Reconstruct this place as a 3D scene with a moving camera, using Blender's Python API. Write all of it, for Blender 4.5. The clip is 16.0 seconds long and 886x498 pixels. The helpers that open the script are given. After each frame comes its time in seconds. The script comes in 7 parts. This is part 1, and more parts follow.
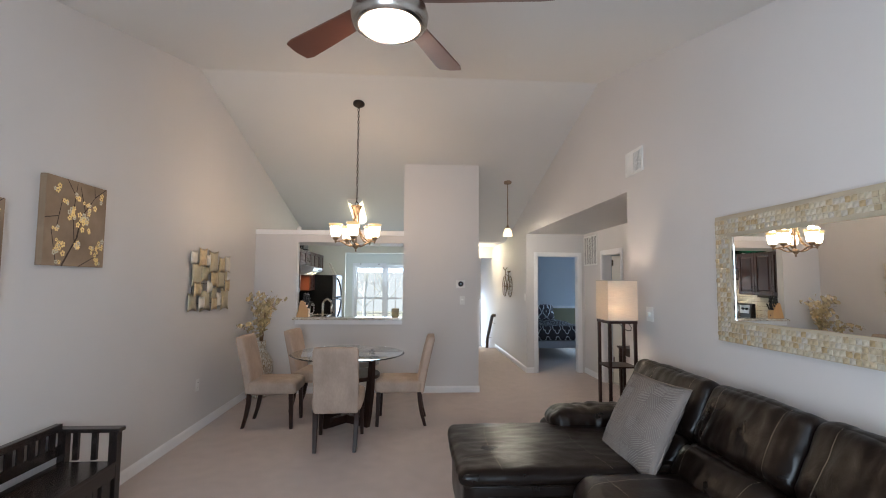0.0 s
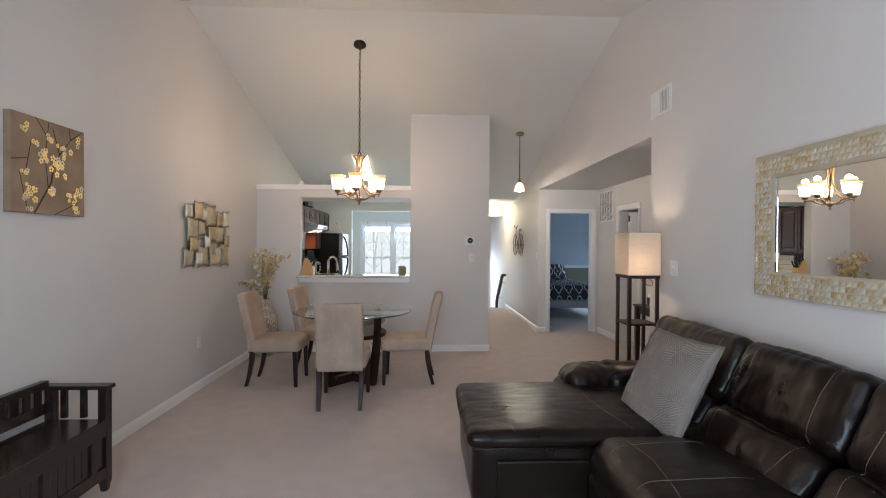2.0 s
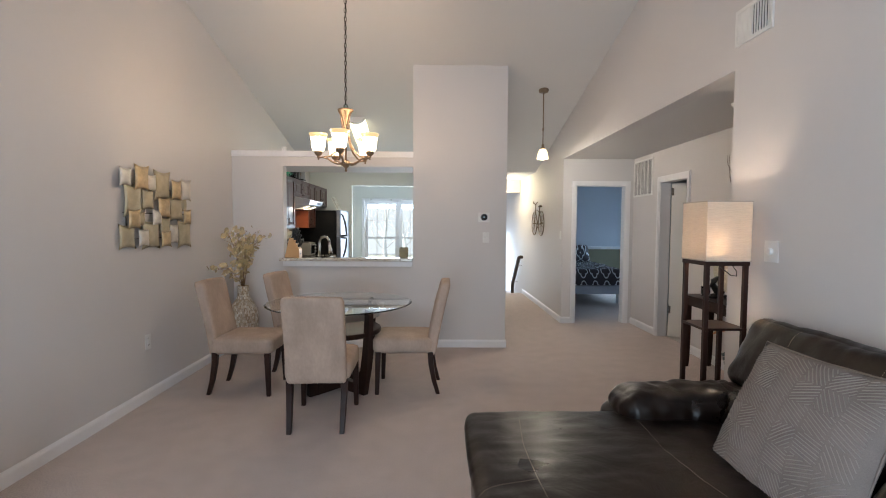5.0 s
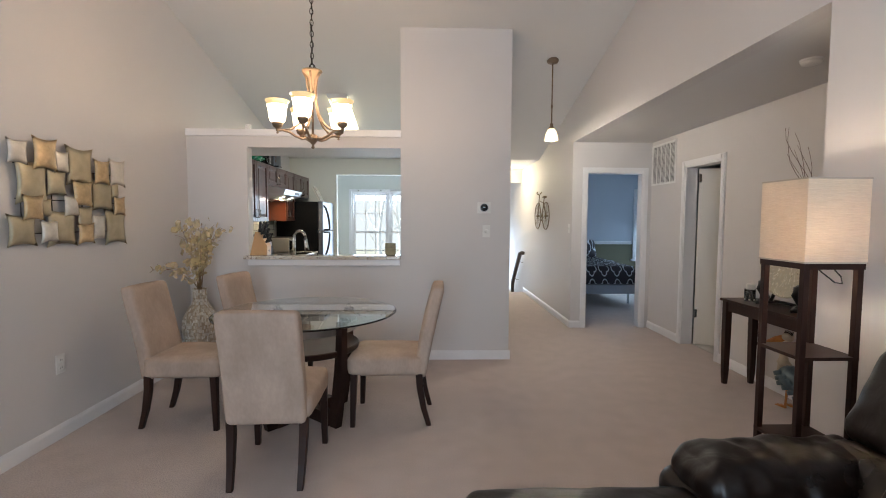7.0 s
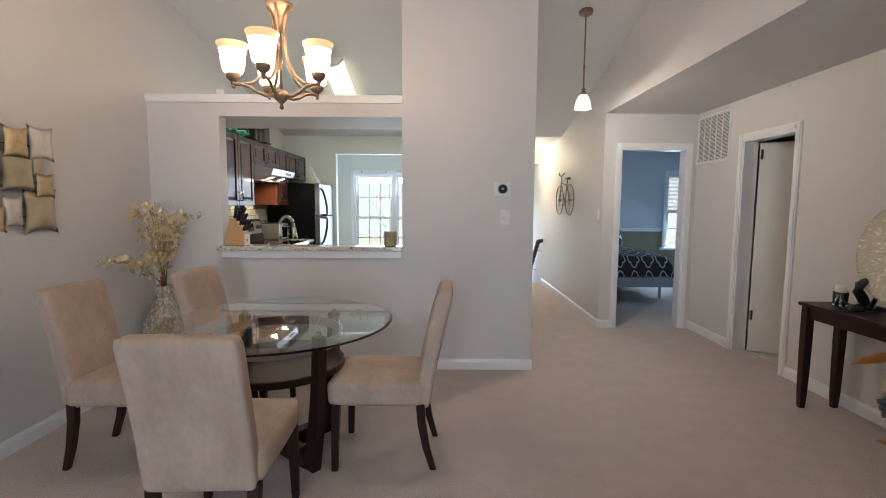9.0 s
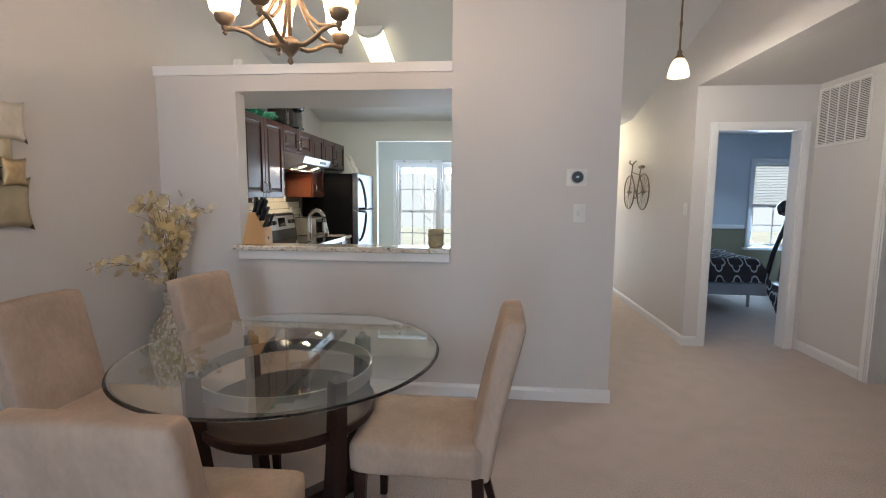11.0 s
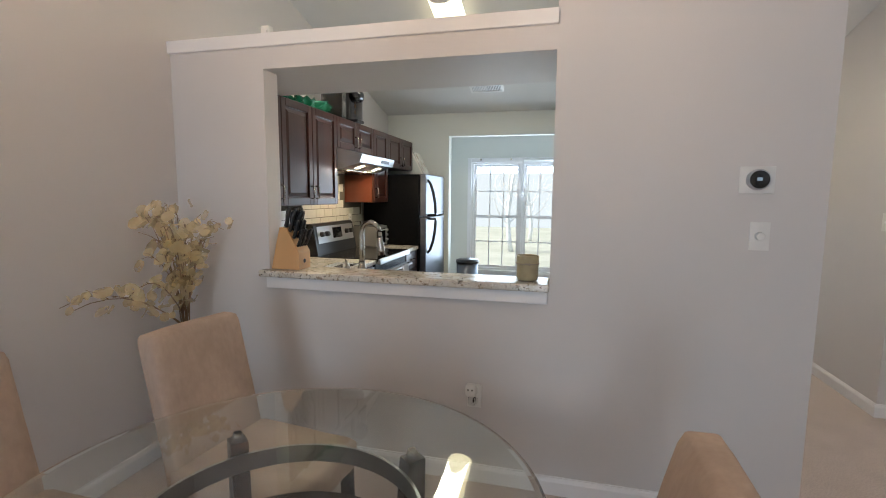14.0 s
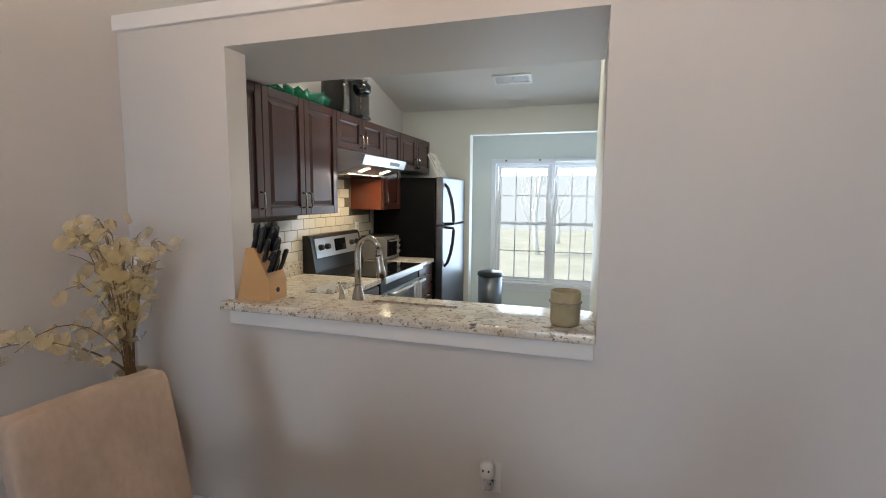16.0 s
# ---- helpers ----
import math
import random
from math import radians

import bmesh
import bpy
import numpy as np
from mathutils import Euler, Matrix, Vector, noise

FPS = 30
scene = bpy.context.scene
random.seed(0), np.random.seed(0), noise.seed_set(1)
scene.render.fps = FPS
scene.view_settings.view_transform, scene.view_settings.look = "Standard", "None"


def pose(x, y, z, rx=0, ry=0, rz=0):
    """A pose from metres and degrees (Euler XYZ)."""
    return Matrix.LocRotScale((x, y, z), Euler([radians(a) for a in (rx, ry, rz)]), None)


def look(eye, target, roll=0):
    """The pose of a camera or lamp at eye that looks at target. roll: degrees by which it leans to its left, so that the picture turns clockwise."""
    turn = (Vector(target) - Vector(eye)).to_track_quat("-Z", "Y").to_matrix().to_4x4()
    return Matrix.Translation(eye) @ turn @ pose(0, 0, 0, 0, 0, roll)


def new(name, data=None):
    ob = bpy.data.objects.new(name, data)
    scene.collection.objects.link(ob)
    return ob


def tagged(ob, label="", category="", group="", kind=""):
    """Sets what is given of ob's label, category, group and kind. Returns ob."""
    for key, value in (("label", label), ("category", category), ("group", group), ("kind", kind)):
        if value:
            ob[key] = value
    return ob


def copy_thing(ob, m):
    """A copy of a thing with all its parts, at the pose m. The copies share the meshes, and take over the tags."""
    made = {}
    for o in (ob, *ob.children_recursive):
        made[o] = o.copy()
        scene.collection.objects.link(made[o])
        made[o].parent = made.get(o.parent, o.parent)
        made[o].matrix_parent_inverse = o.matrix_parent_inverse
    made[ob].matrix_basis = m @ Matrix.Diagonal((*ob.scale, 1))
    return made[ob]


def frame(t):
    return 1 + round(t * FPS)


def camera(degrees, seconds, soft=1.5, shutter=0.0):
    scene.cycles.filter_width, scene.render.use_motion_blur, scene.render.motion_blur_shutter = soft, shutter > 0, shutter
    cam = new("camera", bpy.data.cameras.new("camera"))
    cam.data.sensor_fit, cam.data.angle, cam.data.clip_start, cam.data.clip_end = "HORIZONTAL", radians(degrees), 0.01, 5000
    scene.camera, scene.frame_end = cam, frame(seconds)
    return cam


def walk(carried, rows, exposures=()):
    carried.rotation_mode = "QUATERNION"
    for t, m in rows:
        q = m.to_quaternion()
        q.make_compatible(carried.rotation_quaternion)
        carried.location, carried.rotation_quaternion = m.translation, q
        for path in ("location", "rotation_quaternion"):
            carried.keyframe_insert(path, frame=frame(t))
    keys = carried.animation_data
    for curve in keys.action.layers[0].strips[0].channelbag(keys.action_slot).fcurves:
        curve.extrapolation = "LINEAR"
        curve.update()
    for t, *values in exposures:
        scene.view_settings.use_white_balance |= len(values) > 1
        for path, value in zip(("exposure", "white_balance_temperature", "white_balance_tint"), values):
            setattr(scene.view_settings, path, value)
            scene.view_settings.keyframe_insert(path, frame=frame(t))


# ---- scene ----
cam = camera(86.8, 16.0, soft=1.0)
METRES, EYE, TILT, LEAN, TURN = 5.1, 1.54, 0.0, 0.0, -3.7
ROWS = [
    (0.0, 0.0, 0.0, 0.0, -0.03, 4.01, -0.44),
    (0.5, -0.0004, 0.0068, -0.0023, 0.22, 2.99, -0.39),
    (1.0, 0.0012, 0.0166, -0.0062, 0.56, 1.98, -0.39),
    (1.5, 0.0001, 0.0324, -0.0117, 0.84, 0.8, -0.39),
    (2.0, 0.0028, 0.0541, -0.0162, 1.14, -0.55, -0.34),
    (2.5, 0.0076, 0.0827, -0.0203, 1.34, -1.61, -0.28),
    (3.0, 0.0111, 0.1138, -0.0217, 1.55, -2.46, -0.35),
    (3.5, 0.0102, 0.1438, -0.0221, 2.05, -2.58, -0.42),
    (4.0, 0.0082, 0.1762, -0.0223, 3.14, -2.74, -0.39),
    (6.5, 0.0077, 0.3637, -0.0282, 1.86, -3.22, -0.25),
    (7.0, 0.006, 0.402, -0.0294, 2.2, -3.55, -0.26),
    (7.5, 0.0066, 0.4394, -0.0293, 2.41, -4.07, -0.23),
    (8.0, 0.0062, 0.4766, -0.0293, 2.67, -4.66, -0.2),
    (8.5, 0.0064, 0.5137, -0.0299, 3.0, -5.09, -0.26),
    (11.0, -0.0244, 0.6891, -0.0321, 8.93, -6.29, -0.44),
    (11.5, -0.031, 0.7212, -0.0308, 10.86, -6.49, -0.39),
    (12.0, -0.0374, 0.7544, -0.0286, 12.92, -6.61, -0.42),
    (12.5, -0.0425, 0.7862, -0.0264, 15.03, -6.52, -0.44),
    (13.0, -0.0531, 0.8156, -0.0222, 16.78, -6.58, -0.42),
    (13.5, -0.0639, 0.8415, -0.0198, 17.7, -6.55, -0.45),
    (14.0, -0.0732, 0.8695, -0.0201, 17.92, -6.5, -0.43),
    (14.5, -0.0797, 0.8971, -0.017, 17.98, -6.44, -0.43),
    (15.0, -0.086, 0.9231, -0.0156, 18.4, -6.36, -0.42),
    (15.5, -0.0922, 0.9514, -0.0139, 19.53, -6.37, -0.41),
    (16.0, -0.0963, 0.9826, -0.0114, 21.11, -6.37, -0.42),
]
walk(cam, [(t, pose(0, 0, EYE, TILT, LEAN, TURN) @ pose(METRES * x, METRES * y, METRES * z, 90 + pitch, roll, yaw)) for t, x, y, z, yaw, pitch, roll in ROWS], [(0.0, 0.49), (2.0, 0.53), (4.0, 0.64), (10.0, 0.62), (16.0, 0.57)])

# light: daylight through the openings, warm lamps inside
world = bpy.data.worlds.new("world")
scene.world = world
world.use_nodes = True
wn = world.node_tree
sky = wn.nodes.new("ShaderNodeTexSky")
sky.sky_type = "NISHITA"
sky.sun_disc = False
sky.sun_elevation = radians(48)
sky.sun_rotation = radians(-95)
sky.air_density = 1.4
sky.dust_density = 2.5
wn.links.new(sky.outputs[0], wn.nodes["Background"].inputs[0])
wn.nodes["Background"].inputs[1].default_value = 0.15


def lamp(name, kind, where, power, colour, size=0.1, size_y=None, target=None):
    data = bpy.data.lights.new(name, kind)
    data.energy = power
    data.color = colour
    if kind == "AREA":
        data.size = size
        if size_y:
            data.shape = "RECTANGLE"
            data.size_y = size_y
    elif kind == "SUN":
        data.angle = radians(0.5)
    else:
        data.shadow_soft_size = size
    ob = new(name, data)
    ob.matrix_world = look(where, target) if target else pose(*where)
    return ob


DAY = (0.64, 0.81, 1.0)
WARM = (1.0, 0.68, 0.42)
lamp("sun", "SUN", (-20, 3, 22), 3.0, (1.0, 0.95, 0.88), target=(0, 5, 0))
lamp("daylight_patio", "AREA", (-0.45, -0.95, 1.15), 70, DAY, 1.7, 1.9, target=(1.0, 2.0, 1.1))
lamp("daylight_kitchen", "AREA", (-0.65, 10.93, 1.2), 23, DAY, 1.3, 1.45, target=(-0.65, 6, 2.6))
lamp("daylight_bedroom", "AREA", (4.68, 11.3, 1.0), 30, (0.50, 0.74, 1.0), 0.8, 0.9, target=(4.0, 9, 0.5))
lamp("daylight_foyer", "AREA", (1.5, 13.35, 0.2), 28, DAY, 0.9, 2.0, target=(1.5, 10, 0.6))

# ---- materials ----


def material(name, c1, c2=None, scale=6.0, rough=0.5, metal=0.0, bump=0.0, bscale=60.0, stretch=(1, 1, 1), fine=0.0, fscale=400.0, coat=0.0, spread=0.35):
    """A surface with large soft variation between two colours, fine grain and relief."""
    m = bpy.data.materials.new(name)
    m.use_nodes = True
    t = m.node_tree
    b = t.nodes["Principled BSDF"]
    b.inputs["Roughness"].default_value = rough
    b.inputs["Metallic"].default_value = metal
    b.inputs["Coat Weight"].default_value = coat
    co = t.nodes.new("ShaderNodeTexCoord")
    mp = t.nodes.new("ShaderNodeMapping")
    mp.inputs["Scale"].default_value = stretch
    t.links.new(co.outputs["Object"], mp.inputs[0])
    c2 = c2 or tuple(v * 0.88 for v in c1)
    n = t.nodes.new("ShaderNodeTexNoise")
    n.inputs["Scale"].default_value = scale
    n.inputs["Detail"].default_value = 5
    t.links.new(mp.outputs[0], n.inputs[0])
    r = t.nodes.new("ShaderNodeValToRGB")
    r.color_ramp.elements[0].position = 0.5 - spread / 2
    r.color_ramp.elements[1].position = 0.5 + spread / 2
    r.color_ramp.elements[0].color = (*c2, 1)
    r.color_ramp.elements[1].color = (*c1, 1)
    t.links.new(n.outputs[0], r.inputs[0])
    out = r.outputs[0]
    if fine:
        g = t.nodes.new("ShaderNodeTexNoise")
        g.inputs["Scale"].default_value = fscale
        t.links.new(mp.outputs[0], g.inputs[0])
        mr = t.nodes.new("ShaderNodeMapRange")
        mr.inputs[1].default_value, mr.inputs[2].default_value = 0.3, 0.7
        mr.inputs[3].default_value, mr.inputs[4].default_value = 1 - fine, 1 + fine
        t.links.new(g.outputs[0], mr.inputs[0])
        mx = t.nodes.new("ShaderNodeVectorMath")
        mx.operation = "SCALE"
        t.links.new(out, mx.inputs[0])
        t.links.new(mr.outputs[0], mx.inputs[3])
        out = mx.outputs[0]
    t.links.new(out, b.inputs["Base Color"])
    rr = t.nodes.new("ShaderNodeMapRange")
    rr.inputs[3].default_value, rr.inputs[4].default_value = max(0.02, rough * 0.85), min(1, rough * 1.15)
    t.links.new(n.outputs[0], rr.inputs[0])
    t.links.new(rr.outputs[0], b.inputs["Roughness"])
    if bump:
        n2 = t.nodes.new("ShaderNodeTexNoise")
        n2.inputs["Scale"].default_value = bscale
        n2.inputs["Detail"].default_value = 3
        t.links.new(mp.outputs[0], n2.inputs[0])
        bp = t.nodes.new("ShaderNodeBump")
        bp.inputs["Strength"].default_value = bump
        bp.inputs["Distance"].default_value = 0.01
        t.links.new(n2.outputs[0], bp.inputs["Height"])
        t.links.new(bp.outputs[0], b.inputs["Normal"])
    return m


def glow(name, colour, strength, body=1.0):
    m = bpy.data.materials.new(name)
    m.use_nodes = True
    b = m.node_tree.nodes["Principled BSDF"]
    b.inputs["Base Color"].default_value = (*(v * body for v in colour), 1)
    b.inputs["Emission Color"].default_value = (*colour, 1)
    b.inputs["Emission Strength"].default_value = strength
    b.inputs["Roughness"].default_value = 0.3
    return m


def glass(name, colour=(1, 1, 1), rough=0.0, ior=1.45):
    m = bpy.data.materials.new(name)
    m.use_nodes = True
    b = m.node_tree.nodes["Principled BSDF"]
    b.inputs["Base Color"].default_value = (*colour, 1)
    b.inputs["Transmission Weight"].default_value = 1
    b.inputs["Roughness"].default_value = rough
    b.inputs["IOR"].default_value = ior
    return m


PAINT = material("wall_paint", (0.641, 0.613, 0.604), (0.621, 0.593, 0.584), 1.2, 0.62, bump=0.05, bscale=220)
CEIL = material("ceiling_paint", (0.665, 0.65, 0.635), (0.65, 0.635, 0.62), 1.0, 0.8, bump=0.06, bscale=260)
KPAINT = material("kitchen_paint", (0.70, 0.705, 0.66), (0.68, 0.685, 0.64), 1.2, 0.6, bump=0.05, bscale=220)
BLUE = material("bedroom_paint", (0.56, 0.60, 0.66), (0.54, 0.58, 0.64), 1.2, 0.6, bump=0.05, bscale=220)
GREEN = material("bedroom_lower_paint", (0.235, 0.225, 0.15), (0.215, 0.205, 0.135), 1.2, 0.6)
TRIM = material("white_trim_paint", (0.80, 0.79, 0.80), (0.77, 0.76, 0.77), 3, 0.32, bump=0.02, bscale=80)
CARPET = material("beige_carpet", (0.565, 0.478, 0.443), (0.51, 0.431, 0.397), 7, 0.95, bump=0.55, bscale=220, fine=0.22, fscale=140)
TILE = material("bathroom_tile", (0.55, 0.52, 0.47), (0.45, 0.42, 0.38), 9, 0.35)
WOOD = material("espresso_wood", (0.040, 0.0175, 0.0118), (0.022, 0.0095, 0.007), 5, 0.40, bump=0.05, bscale=50, stretch=(1, 1, 0.15))
WOOD.node_tree.nodes["Principled BSDF"].inputs["Specular IOR Level"].default_value = 0.22
BENCHW = material("black_stained_wood", (0.020, 0.012, 0.010), (0.010, 0.006, 0.005), 6, 0.25, bump=0.05, bscale=40, stretch=(1, 0.2, 1), coat=0.2)
CHERRY = material("cherry_cabinet_wood", (0.060, 0.018, 0.012), (0.030, 0.009, 0.007), 4, 0.3, bump=0.03, bscale=60, stretch=(1, 1, 0.12), coat=0.15)
CHERRYL = material("lighter_cherry_tone", (0.17, 0.042, 0.018), (0.12, 0.03, 0.013), 4, 0.35, stretch=(1, 1, 0.12), coat=0.2)
SUEDE = material("beige_microsuede", (0.475, 0.36, 0.29), (0.37, 0.275, 0.217), 6, 0.88, bump=0.08, bscale=90, stretch=(1, 1, 0.5), fine=0.05, fscale=60, spread=0.36)
LEATHER = material("dark_brown_leather", (0.0100, 0.0054, 0.0039), (0.0080, 0.0043, 0.0031), 5, 0.29, fine=0.12, fscale=300)


def crease(m, scale, strength, grain):
    """Soft folds and pore grain for leather."""
    t = m.node_tree
    b = t.nodes["Principled BSDF"]
    co = t.nodes.new("ShaderNodeTexCoord")
    prev = None
    for sc, st, dist, warp in ((scale, strength, 0.03, 2.2), (scale * 3.1, strength * 0.6, 0.012, 1.2), (grain, 0.12, 0.003, 0.0)):
        n = t.nodes.new("ShaderNodeTexNoise")
        n.inputs["Scale"].default_value = sc
        n.inputs["Detail"].default_value = 3
        n.inputs["Distortion"].default_value = warp
        t.links.new(co.outputs["Object"], n.inputs[0])
        h = n.outputs[0]
        if warp:
            f1 = t.nodes.new("ShaderNodeMath")
            f1.operation = "SUBTRACT"
            f1.inputs[1].default_value = 0.5
            t.links.new(h, f1.inputs[0])
            f2 = t.nodes.new("ShaderNodeMath")
            f2.operation = "ABSOLUTE"
            t.links.new(f1.outputs[0], f2.inputs[0])
            f3 = t.nodes.new("ShaderNodeMath")
            f3.operation = "POWER"
            f3.inputs[1].default_value = 0.7
            t.links.new(f2.outputs[0], f3.inputs[0])
            h = f3.outputs[0]
        bp = t.nodes.new("ShaderNodeBump")
        bp.inputs["Strength"].default_value = st
        bp.inputs["Distance"].default_value = dist
        t.links.new(h, bp.inputs["Height"])
        if prev:
            t.links.new(prev, bp.inputs["Normal"])
        prev = bp.outputs[0]
    t.links.new(prev, b.inputs["Normal"])


crease(LEATHER, 6.0, 0.06, 420)
LEATHER.node_tree.nodes["Principled BSDF"].inputs["Specular IOR Level"].default_value = 0.27
STITCH = material("tan_thread", (0.32, 0.265, 0.22), rough=0.8)
STEEL = material("brushed_steel", (0.52, 0.53, 0.55), (0.46, 0.47, 0.49), 3, 0.34, 0.78, stretch=(1, 1, 6))
NICKEL = material("brushed_nickel", (0.46, 0.43, 0.39), (0.40, 0.37, 0.34), 8, 0.26, 1.0)
BRONZE = material("oiled_bronze", (0.27, 0.185, 0.12), (0.18, 0.12, 0.075), 14, 0.45, 0.5)
IRON = material("dark_iron", (0.05, 0.038, 0.028), (0.028, 0.022, 0.018), 20, 0.5, 0.6)
BLACK = material("black_plastic", (0.014, 0.014, 0.015), (0.009, 0.009, 0.010), 8, 0.3)
GLOSSBLACK = material("glossy_black", (0.008, 0.008, 0.009), (0.005, 0.005, 0.006), 8, 0.09, coat=0.4)
FRIDGEBLACK = material("textured_black_enamel", (0.0045, 0.0045, 0.005), (0.003, 0.003, 0.0035), 40, 0.30, bump=0.12, bscale=220)
FRIDGEBLACK.node_tree.nodes["Principled BSDF"].inputs["Specular IOR Level"].default_value = 0.09
DARKSTEEL = material("dark_stainless", (0.17, 0.18, 0.20), (0.14, 0.15, 0.17), 3, 0.36, 1.0, stretch=(1, 1, 6))
PLASTIC = material("white_plastic", (0.80, 0.79, 0.77), rough=0.35)
CREAM = material("cream_door_paint", (0.80, 0.77, 0.71), (0.78, 0.75, 0.69), 2, 0.4)
BLONDE = material("blonde_wood", (0.66, 0.40, 0.19), (0.56, 0.32, 0.14), 5, 0.4, stretch=(1, 1, 0.15), bump=0.02)
FANWOOD = material("reddish_fan_blade", (0.13, 0.042, 0.024), (0.09, 0.03, 0.018), 4, 0.4, stretch=(0.2, 1, 1))
MIRROR = bpy.data.materials.new("mirror_silver")
MIRROR.use_nodes = True
for key, value in (("Base Color", (0.92, 0.93, 0.92, 1)), ("Metallic", 1.0), ("Roughness", 0.008)):
    MIRROR.node_tree.nodes["Principled BSDF"].inputs[key].default_value = value
TABLEGLASS = glass("table_glass", (0.93, 0.98, 0.96))
PANE = glass("window_glass", (0.98, 1, 1), ior=1.1)
CLEAR = glass("clear_glass", (0.97, 0.98, 0.98))
SHADEGLOW = glow("lit_alabaster_glass", (1.0, 0.77, 0.54), 14.0, 0.3)
FANGLOW = glow("lit_fan_lens", (1.0, 0.96, 0.88), 4)
TUBEGLOW = glow("lit_tube_diffuser", (1.0, 0.90, 0.58), 3.2)
PENDGLOW = glow("lit_pendant_glass", (1.0, 0.82, 0.52), 1.3, 0.3)
RIMGLOW = glow("lit_glass_rim", (1.0, 0.72, 0.36), 0.5, 0.35)
HOODGLOW = glow("lit_hood_lens", (1.0, 0.85, 0.6), 4)


def island_tones(name, tones, rough, metal=0.0, bump=0.0, bscale=40.0, per_object=False, coat=0.0):
    """A material whose separate pieces each take one of several tones."""
    m = material(name, tones[0], rough=rough, metal=metal, bump=bump, bscale=bscale, coat=coat)
    t = m.node_tree
    b = t.nodes["Principled BSDF"]
    if per_object:
        src = t.nodes.new("ShaderNodeObjectInfo").outputs["Random"]
    else:
        src = t.nodes.new("ShaderNodeNewGeometry").outputs["Random Per Island"]
    r = t.nodes.new("ShaderNodeValToRGB")
    r.color_ramp.interpolation = "CONSTANT"
    while len(r.color_ramp.elements) < len(tones):
        r.color_ramp.elements.new(0.5)
    for i, c in enumerate(tones):
        r.color_ramp.elements[i].position = i / len(tones)
        r.color_ramp.elements[i].color = (*c, 1)
    t.links.new(src, r.inputs[0])
    mx = t.nodes.new("ShaderNodeMix")
    mx.data_type = "RGBA"
    mx.blend_type = "MULTIPLY"
    mx.inputs[0].default_value = 1.0
    n = t.nodes.new("ShaderNodeTexNoise")
    n.inputs["Scale"].default_value = 35
    rr = t.nodes.new("ShaderNodeValToRGB")
    rr.color_ramp.elements[0].position, rr.color_ramp.elements[0].color = 0.3, (0.72, 0.72, 0.72, 1)
    rr.color_ramp.elements[1].position, rr.color_ramp.elements[1].color = 0.7, (1.1, 1.1, 1.1, 1)
    co = t.nodes.new("ShaderNodeTexCoord")
    t.links.new(co.outputs["Object"], n.inputs[0])
    t.links.new(n.outputs[0], rr.inputs[0])
    t.links.new(r.outputs[0], mx.inputs[6])
    t.links.new(rr.outputs[0], mx.inputs[7])
    t.links.new(mx.outputs[2], b.inputs["Base Color"])
    return m


# ---- mesh helpers ----


def part(name, bm, mat, parent=None, label="", smooth=False):
    """Link a bmesh as one mesh object under a thing, or as a thing of its own."""
    bmesh.ops.recalc_face_normals(bm, faces=bm.faces[:])
    me = bpy.data.meshes.new(name)
    bm.to_mesh(me)
    bm.free()
    me.materials.append(mat)
    if smooth:
        me.polygons.foreach_set("use_smooth", [True] * len(me.polygons))
        me.update()
    ob = new(name, me)
    if parent:
        ob.parent = parent
        ob.matrix_parent_inverse = Matrix.Translation(parent.matrix_basis.translation).inverted() if parent.type == "EMPTY" else Matrix()
    if label:
        tagged(ob, label)
    return ob


def thing(name, where, label, category, group="", kind=""):
    e = new(name)
    e.location = where
    e.empty_display_size = 0.1
    return tagged(e, label, category, group, kind)


def box(x0, x1, y0, y1, z0, z1, bevel=0.0, bm=None, seg=2):
    bm = bm or bmesh.new()
    vs = [bm.verts.new((x, y, z)) for x in (x0, x1) for y in (y0, y1) for z in (z0, z1)]
    fs = [bm.faces.new([vs[i] for i in q]) for q in ((0, 1, 3, 2), (4, 6, 7, 5), (0, 4, 5, 1), (2, 3, 7, 6), (0, 2, 6, 4), (1, 5, 7, 3))]
    if bevel:
        es = list({e for f in fs for e in f.edges})
        bmesh.ops.bevel(bm, geom=es, offset=bevel, segments=seg, profile=0.6, affect="EDGES")
    return bm


def prism(poly, axis, a0, a1, bm=None):
    """Extrude a 2D outline along an axis: outline in (y, z) for x, (x, z) for y, (x, y) for z."""
    bm = bm or bmesh.new()

    def at(p, a):
        return {"x": (a, p[0], p[1]), "y": (p[0], a, p[1]), "z": (p[0], p[1], a)}[axis]
    lo = [bm.verts.new(at(p, a0)) for p in poly]
    hi = [bm.verts.new(at(p, a1)) for p in poly]
    bm.faces.new(lo)
    bm.faces.new(hi[::-1])
    n = len(poly)
    for i in range(n):
        j = (i + 1) % n
        bm.faces.new((lo[i], hi[i], hi[j], lo[j]))
    return bm


